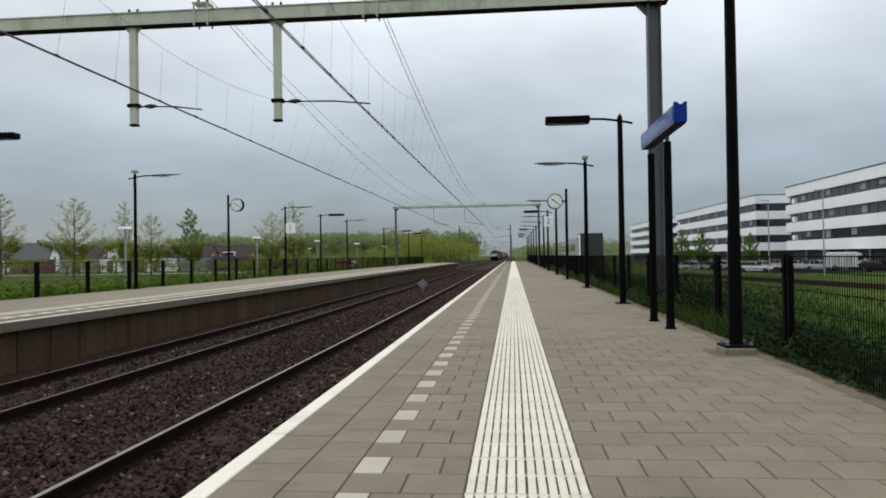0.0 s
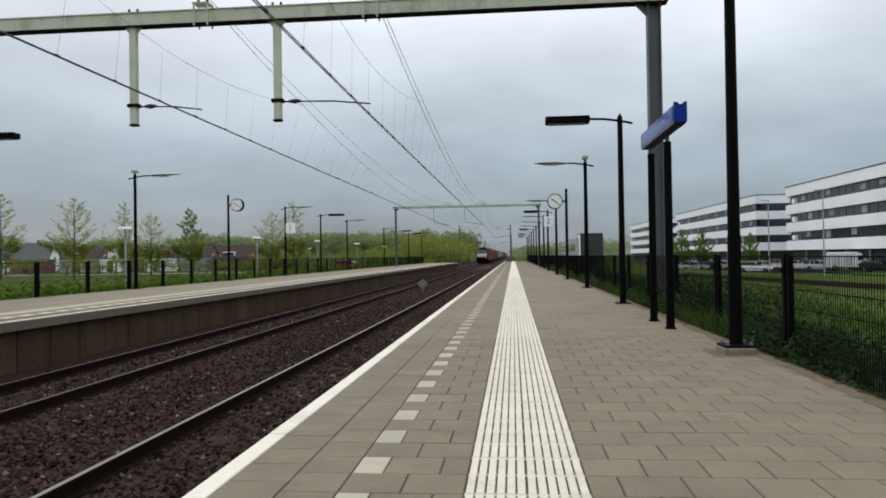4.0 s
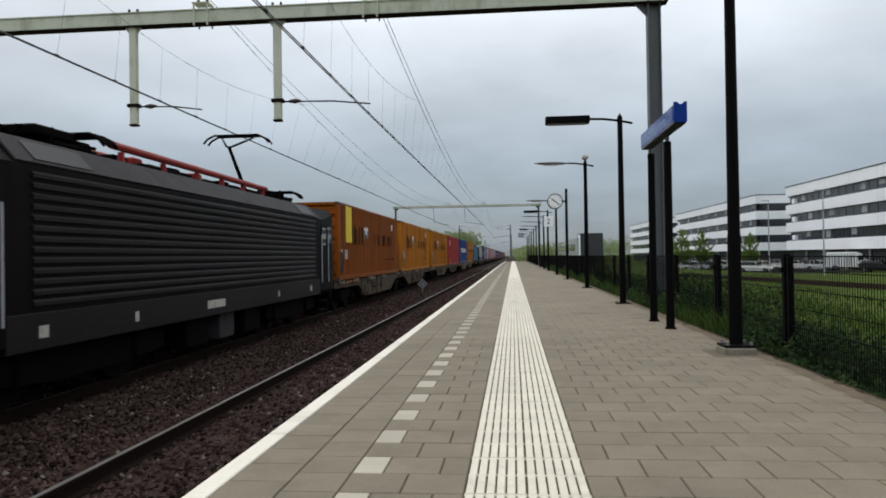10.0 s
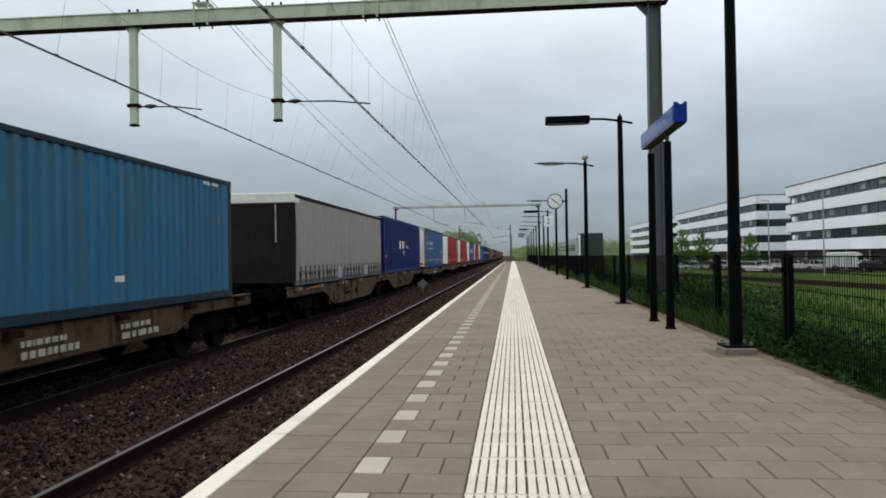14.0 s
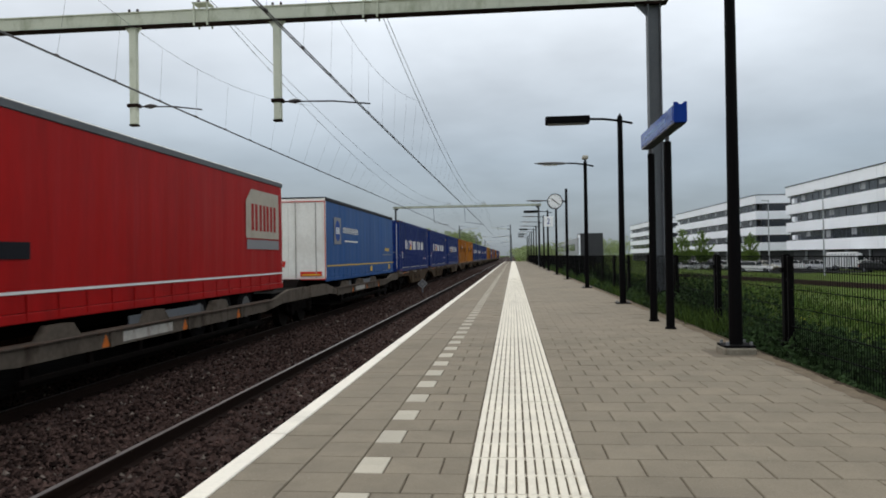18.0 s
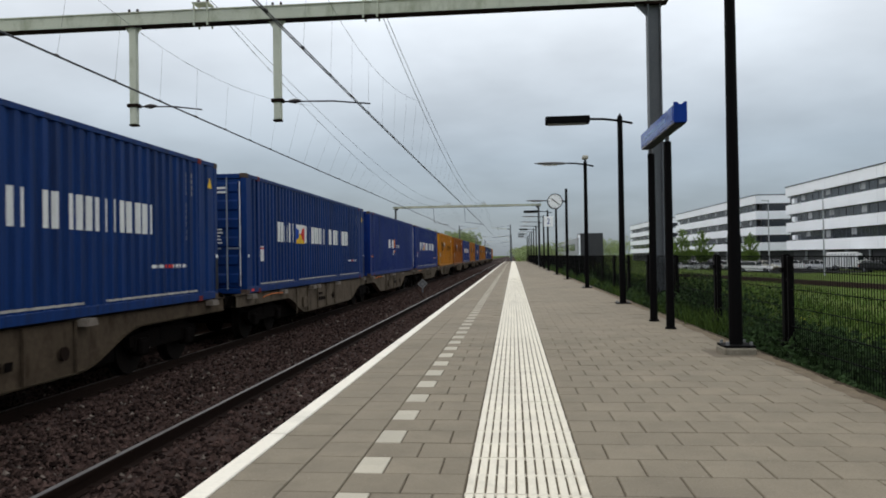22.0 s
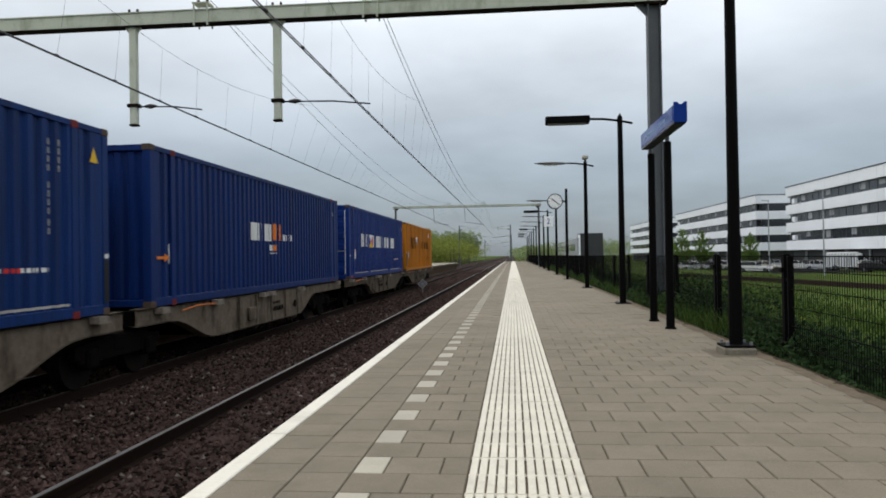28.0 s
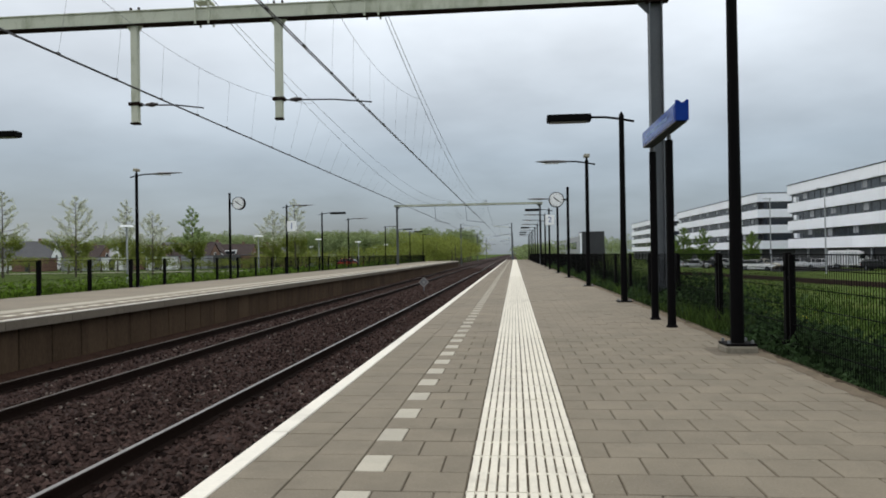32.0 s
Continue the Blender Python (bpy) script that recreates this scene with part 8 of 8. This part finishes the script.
for master, s, tint in (
        (orange_y, 26.15, (0.54, 0.38, 0.9)), (orange_a, 41.00, (1.05, 1.05, 1)), (orange_a, 56.45, (0.92, 0.92, 1)), (red_a, 71.55, (1, 1, 1)), (blue_b, 86.85, (0.95, 1.02, 1.0)), (orange_a, 102.0, (0.85, 0.82, 1)),
        (teal_a, 118.75, (1, 1, 1)), (unit_a, 150.6, (0.85, 0.75, 0.8)),
        (blue_a, 270.43, (0.95, 0.85, 0.85)), (blue_b, 285.52, (0.9, 0.85, 0.85)), (blue_a, 300.80, (0.9, 0.95, 0.85)), (orange_a, 315.98, (0.85, 0.82, 1)), (orange_a, 331.22, (1.12, 1.12, 1)),
        (blue_b, 346.45, (1.1, 1.25, 0.85)), (blue_a, 361.88, (1.1, 1.2, 0.85)), (unit_a, 377.02, (1, 1, 0.95)), (blue_a, 392.20, (1, 0.95, 0.95)), (orange_a, 407.50, (1.22, 1.3, 1)),
        (orange_a, 422.80, (0.72, 0.6, 1.2)), (blue_b, 438.06, (1, 0.95, 0.95)), (orange_a, 453.20, (0.95, 0.92, 1)), (unit_a, 468.70, (1.1, 1.2, 0.8)), (orange_a, 484.00, (0.9, 0.85, 1)),
        (orange_a, 499.35, (1.0, 1.0, 1)), (blue_a, 514.70, (1.0, 1.1, 0.8)), (unit_a, 529.75, (0.9, 0.9, 0.75)), (blue_a, 545.32, (1.05, 1.05, 1)), (orange_a, 560.30, (1.18, 1.15, 1))):
    load(master, s, tint)

put(trailer("grey tarpaulin swap body with a cream front cap", CURTAIN_GREY, "grey", 2.62, 13.85, TRAILER_WHITE), 135.65, LOAD_Z + 0.12)
blue_t = trailer("blue curtain-sided semi-trailer with white rear doors forward", CURTAIN_BLUE, "blue")
red_t = trailer("red curtain-sided semi-trailer with a white front wall", CURTAIN_RED, "red", roof=TRAILER_WHITE)
tip_t = trailer("faded blue curtain-sided semi-trailer with a pale square emblem", CURTAIN_FADED, "tip")
TZ = 1.27
put(tip_t, 254.15, TZ)
put(copy_thing(tip_t, HOME), 166.8, TZ)
put(red_t, 201.78, TZ)
put(copy_thing(red_t, HOME), 185.05, TZ)
put(copy_thing(red_t, HOME), 235.76, TZ)
put(blue_t, 220.10, TZ)

pair = container_wagon(15.15)
first = True
for s, tint in ((26.15, (0.6, 0.59, 0.58)), (56.45, (0.6, 0.58, 0.55)), (86.85, (1.15, 1.13, 1.05)), (270.43, (0.52, 0.44, 0.37)), (300.80, (0.58, 0.52, 0.46)), (331.22, (0.52, 0.48, 0.43)), (361.88, (0.82, 0.80, 0.77)), (392.20, (0.77, 0.76, 0.72)),
                (422.80, (0.73, 0.71, 0.67)), (453.20, (0.69, 0.67, 0.64)), (484.00, (0.69, 0.67, 0.65)), (514.70, (0.95, 0.95, 0.95)), (545.32, (0.65, 0.65, 0.64))):
    put(pair if first else copy_thing(pair, HOME), s, 0, tint)
    first = False
put(copy_thing(pair, HOME), 135.7, 0, (0.72, 0.66, 0.6))
put(single_wagon(14.6), 117.6, 0)
pocket = pocket_wagon(34.3)
put(pocket, 165.4)
put(copy_thing(pocket, HOME), 200.9)
put(copy_thing(pocket, HOME), 234.7)


def motions():
    for ob, s, z in TRAIN:
        walk(ob, [(t, pose(FAR_TRACK, s - SPEED * (t - 10.0), RAIL_TOP + z)) for t in (0.0, 8.0, 16.0, 24.0, 32.0)])


# ---- platforms ----
PITCH = 0.3035
STRIP0, STRIP1 = -0.2425, 0.3377
RIGHT = 2.62


def tiles_in_row(k):
    """(kind, x0, x1, y0, y1) of one row of the near platform."""
    y0 = 2.45 + k * PITCH
    y1 = y0 + PITCH
    out = [("edge_tile", EDGE + 0.117, EDGE + 0.425, y0 + PITCH / 2, y1 + PITCH / 2), ("paver", EDGE + 0.425, -0.835, y0, y1)]
    if k % 2 == 0:
        out += [("marking_tile", -0.835, -0.675, y0, y1), ("paver", -0.675, -0.385, y0, y1), ("half_paver", -0.385, STRIP0, y0, y1)]
    else:
        out += [("paver", -0.835, -0.54, y0, y1), ("paver", -0.54, STRIP0, y0, y1)]
    m = (STRIP0 + STRIP1) / 2
    out += [("tactile_tile", STRIP0, m, y0, y1), ("tactile_tile", m, STRIP1, y0, y1)]
    x = STRIP1
    w = 0.3035
    if k % 2:
        out.append(("half_paver", x, x + w / 2, y0, y1))
        x += w / 2
    while x < RIGHT - 0.05:
        x2 = min(x + w, RIGHT)
        out.append(("paver" if x2 - x > w * 0.9 else "half_paver", x, x2, y0, y1))
        x = x2
    return out


def build_platforms():
    p = thing("near_platform", "long station platform paved with grey concrete tiles", "platform", kind="structure")
    y0, y1 = -16.0, END
    s = Shape()
    s.box(EDGE + 0.12, 2.64, y0, y1, -1.2, -0.02)
    part("platform_wall", s, DARK_CONCRETE, p)
    part("joint_bed", Shape().box(EDGE + 0.1, 2.63, y0, y1, -0.02, -0.007), JOINT, p, "sandy joints between the tiles")
    part("side_kerb", Shape().box(2.62, 2.68, y0, y1, -0.3, -0.004, 0.008), SOIL, p, "soil-covered edging")
    for seed, base, amp, zz, mat, nm, lab in ((12, 2.5, 0.07, 0.0028, DUST, "washed_dust", "thin dust on the outer tiles"), (13, 2.58, 0.045, 0.0045, SOIL, "verge_dirt", "brown soil washed onto the paving")):
        s = Shape()
        r2 = random.Random(seed)
        ys = [3.0 + 0.05 * i for i in range(1100)]
        inner = [base + amp * (noise.noise((y * 0.9, seed, 0)) + 0.7 * noise.noise((y * 3.1, seed, 2)) + 0.5 * noise.noise((y * 9, seed, 4))) + r2.uniform(-0.012, 0.012) for y in ys]
        for (ya, xa), (yb, xb) in zip(zip(ys, inner), zip(ys[1:], inner[1:])):
            s.quad((xa, ya, zz), (xb, yb, zz), (2.66, yb, zz + 0.008), (2.66, ya, zz + 0.008))
        part(nm, s, mat, p, lab)
    # coping with the white line
    n = 44
    for k in range(n):
        a = y0 + (y1 - y0) * k / n
        b = y0 + (y1 - y0) * (k + 1) / n
        part("coping_block", Shape().box(EDGE, EDGE + 0.115, a + 0.004, b - 0.004, -0.2, 0.004, 0.006), EDGE_PAINT, p, "white-painted coping block" if k == 0 else "")
    meshes = {}
    mats = {"paver": PAVER, "half_paver": PAVER, "edge_tile": PAVER, "marking_tile": MARK}

    def tile_mesh(kind, w, l):
        key = (kind, round(w, 3), round(l, 3))
        if key not in meshes:
            g = 0.0042 if kind != "tactile_tile" else 0.0015
            if kind == "tactile_tile":
                s = Shape()
                s.k = 1
                s.box(-w / 2 + g, w / 2 - g, -l / 2 + g, l / 2 - g, -0.03, -0.006)
                s.k = 0
                for i in range(6):
                    a = -w / 2 + g + (w - 2 * g) * i / 6
                    b = a + (w - 2 * g) / 6
                    s.prism([(a + 0.004, -0.006), (b - 0.004, -0.006), (b - 0.0075, 0.003), (a + 0.0075, 0.003)], "y", -l / 2 + g, l / 2 - g)
                for e in (-1, 1):
                    a, b = sorted((e * (l / 2 - g), e * (l / 2 - g - 0.011)))
                    s.box(-w / 2 + g, w / 2 - g, a, b, -0.006, -0.0005)
                meshes[key] = s.data(kind, WHITE_TILE, JOINT)
            else:
                meshes[key] = Shape().box(-w / 2 + g, w / 2 - g, -l / 2 + 0.0034, l / 2 - 0.0034, -0.03, 0.0, 0.004).data(kind, mats[kind])
        return meshes[key]
    rng = random.Random(3)
    far = {"paver": Shape(), "tactile_tile": Shape(), "marking_tile": Shape()}
    for k in range(-38, int((END - 2.6) / PITCH)):
        near = 0 <= k < 24
        for kind, xa, xb, ya, yb in tiles_in_row(k):
            if near:
                dz = rng.uniform(-0.0015, 0.0015)
                part(kind, tile_mesh(kind, xb - xa, yb - ya), None, p, at=((xa + xb) / 2, (ya + yb) / 2, dz))
                continue
            f = far[{"half_paver": "paver", "edge_tile": "paver"}.get(kind, kind)]
            g = 0.003 if kind != "tactile_tile" else 0.0015
            if kind == "tactile_tile":
                if k < 110:
                    f.k = 1
                    f.quad((xa + g, ya + g, -0.0055), (xb - g, ya + g, -0.0055), (xb - g, yb - g, -0.0055), (xa + g, yb - g, -0.0055))
                    f.k = 0
                    f.quad((xa + g, ya + g, -0.0015), (xb - g, ya + g, -0.0015), (xb - g, ya + 0.022, -0.0015), (xa + g, ya + 0.022, -0.0015))
                    for i in range(6):
                        a = xa + g + (xb - xa - 2 * g) * i / 6 + 0.005
                        b = xa + g + (xb - xa - 2 * g) * (i + 1) / 6 - 0.005
                        f.quad((a, ya + g, 0.003), (b, ya + g, 0.003), (b, yb - g, 0.003), (a, yb - g, 0.003))
                        f.quad((a, ya + g, 0.003), (a, yb - g, 0.003), (a - 0.003, yb - g, -0.0055), (a - 0.003, ya + g, -0.0055))
                        f.quad((b, ya + g, 0.003), (b, yb - g, 0.003), (b + 0.003, yb - g, -0.0055), (b + 0.003, ya + g, -0.0055))
                else:
                    f.k = 0
                    f.quad((xa, ya, 0.001), (xb, ya, 0.001), (xb, yb, 0.001), (xa, yb, 0.001))
                continue
            dz = rng.uniform(-0.0015, 0.0015)
            h = 0.0024
            q = [(xa + g, ya + h), (xb - g, ya + h), (xb - g, yb - h), (xa + g, yb - h)]
            f.quad(*[(a, b, dz) for a, b in q])
            if k < 130:
                for (a, b), (c, d) in zip(q, q[1:] + q[:1]):
                    f.quad((a, b, dz), (c, d, dz), (c, d, -0.008), (a, b, -0.008))
    for kind, ms, label in (("paver", (PAVER_FAR,), "grey paving running on"), ("tactile_tile", (WHITE_TILE_FAR, JOINT), "white ribbed guidance strip running on"), ("marking_tile", (MARK,), "pale marking tiles running on")):
        me = bpy.data.meshes.new(kind + "_run")
        me.from_pydata(far[kind].v, [], far[kind].f)
        for m in ms:
            me.materials.append(m)
        if len(ms) > 1:
            me.polygons.foreach_set("material_index", far[kind].m)
        ob = part(kind + "_run", me, None, p, label)
        tagged(ob, kind="stuff")
    # lamp foot plinths
    for y in (8.17,):
        part("lamp_plinth", Shape().box(2.215, 2.545, y - 0.175, y + 0.175, -0.02, 0.074, 0.018), PLINTH, p, "low pale concrete block under the lamp foot")
        part("sunken_slab", Shape().box(2.08, 2.61, y - 0.3, y + 0.3, -0.02, 0.003, 0.003), CONCRETE, p, "dirty slab round the lamp block")

    # far platform
    p = thing("far_platform", "far platform with a dark wall, white edge line and pale markings", "platform", kind="structure")
    y0, y1 = -16.0, FAR_END
    X = FAR_EDGE
    part("paved_top", Shape().box(-14.9, X - 0.5, y0, y1, -0.2, 0.0), PAVER_FAR, p, "grey paved surface")
    part("edge_line", Shape().box(X - 0.1, X + 0.002, y0, y1, -0.012, 0.008), EDGE_PAINT, p, "white edge line")
    part("pale_strip", Shape().box(X - 1.88, X - 1.3, y0, y1, -0.01, 0.005), WORN_STRIP, p, "worn ribbed guidance strip")
    dash = Shape().box(-0.09, 0.09, -0.16, 0.16, -0.01, 0.006).data("marking_tile", WHITE_TILE)
    k = 0
    while y0 + 20 + k * 0.607 < 100 and k < 200:
        part("marking_tile", dash, None, p, at=(X - 0.79, y0 + 20 + k * 0.607, 0))
        k += 1
    l = 2.04
    n = int((y1 - y0) / l)
    blk = Shape().box(X - 0.5, X, 0.004, l - 0.004, -0.19, 0.002, 0.008).data("coping_slab", CONCRETE)
    for k in range(n):
        part("coping_slab", blk, None, p, at=(0, y0 + k * l, 0))
    l = 1.02
    off = 13.2 - 14 * l - y0 - 14 * l
    wall = Shape().box(X - 0.42, X - 0.2, 0.018, l - 0.018, -1.2, -0.19, 0.012).data("wall_panel", DARK_CONCRETE)
    for k in range(int((y1 - y0) / l) - 1):
        part("wall_panel", wall, None, p, at=(0, y0 + off + k * l, 0))
    # rusty ballast heaped against the wall
    part("ballast_shoulder", Shape().prism([(X - 0.2, -1.2), (X + 0.25, -1.1), (X + 0.05, -1.05), (X - 0.2, -1.0)], "y", y0, y1), RUSTY_BALLAST, p, "rust-brown ballast heaped against the wall")
    part("core", Shape().box(-14.88, X - 0.43, y0, y1, -1.2, -0.21), DARK_CONCRETE, p)


build_platforms()
motions()
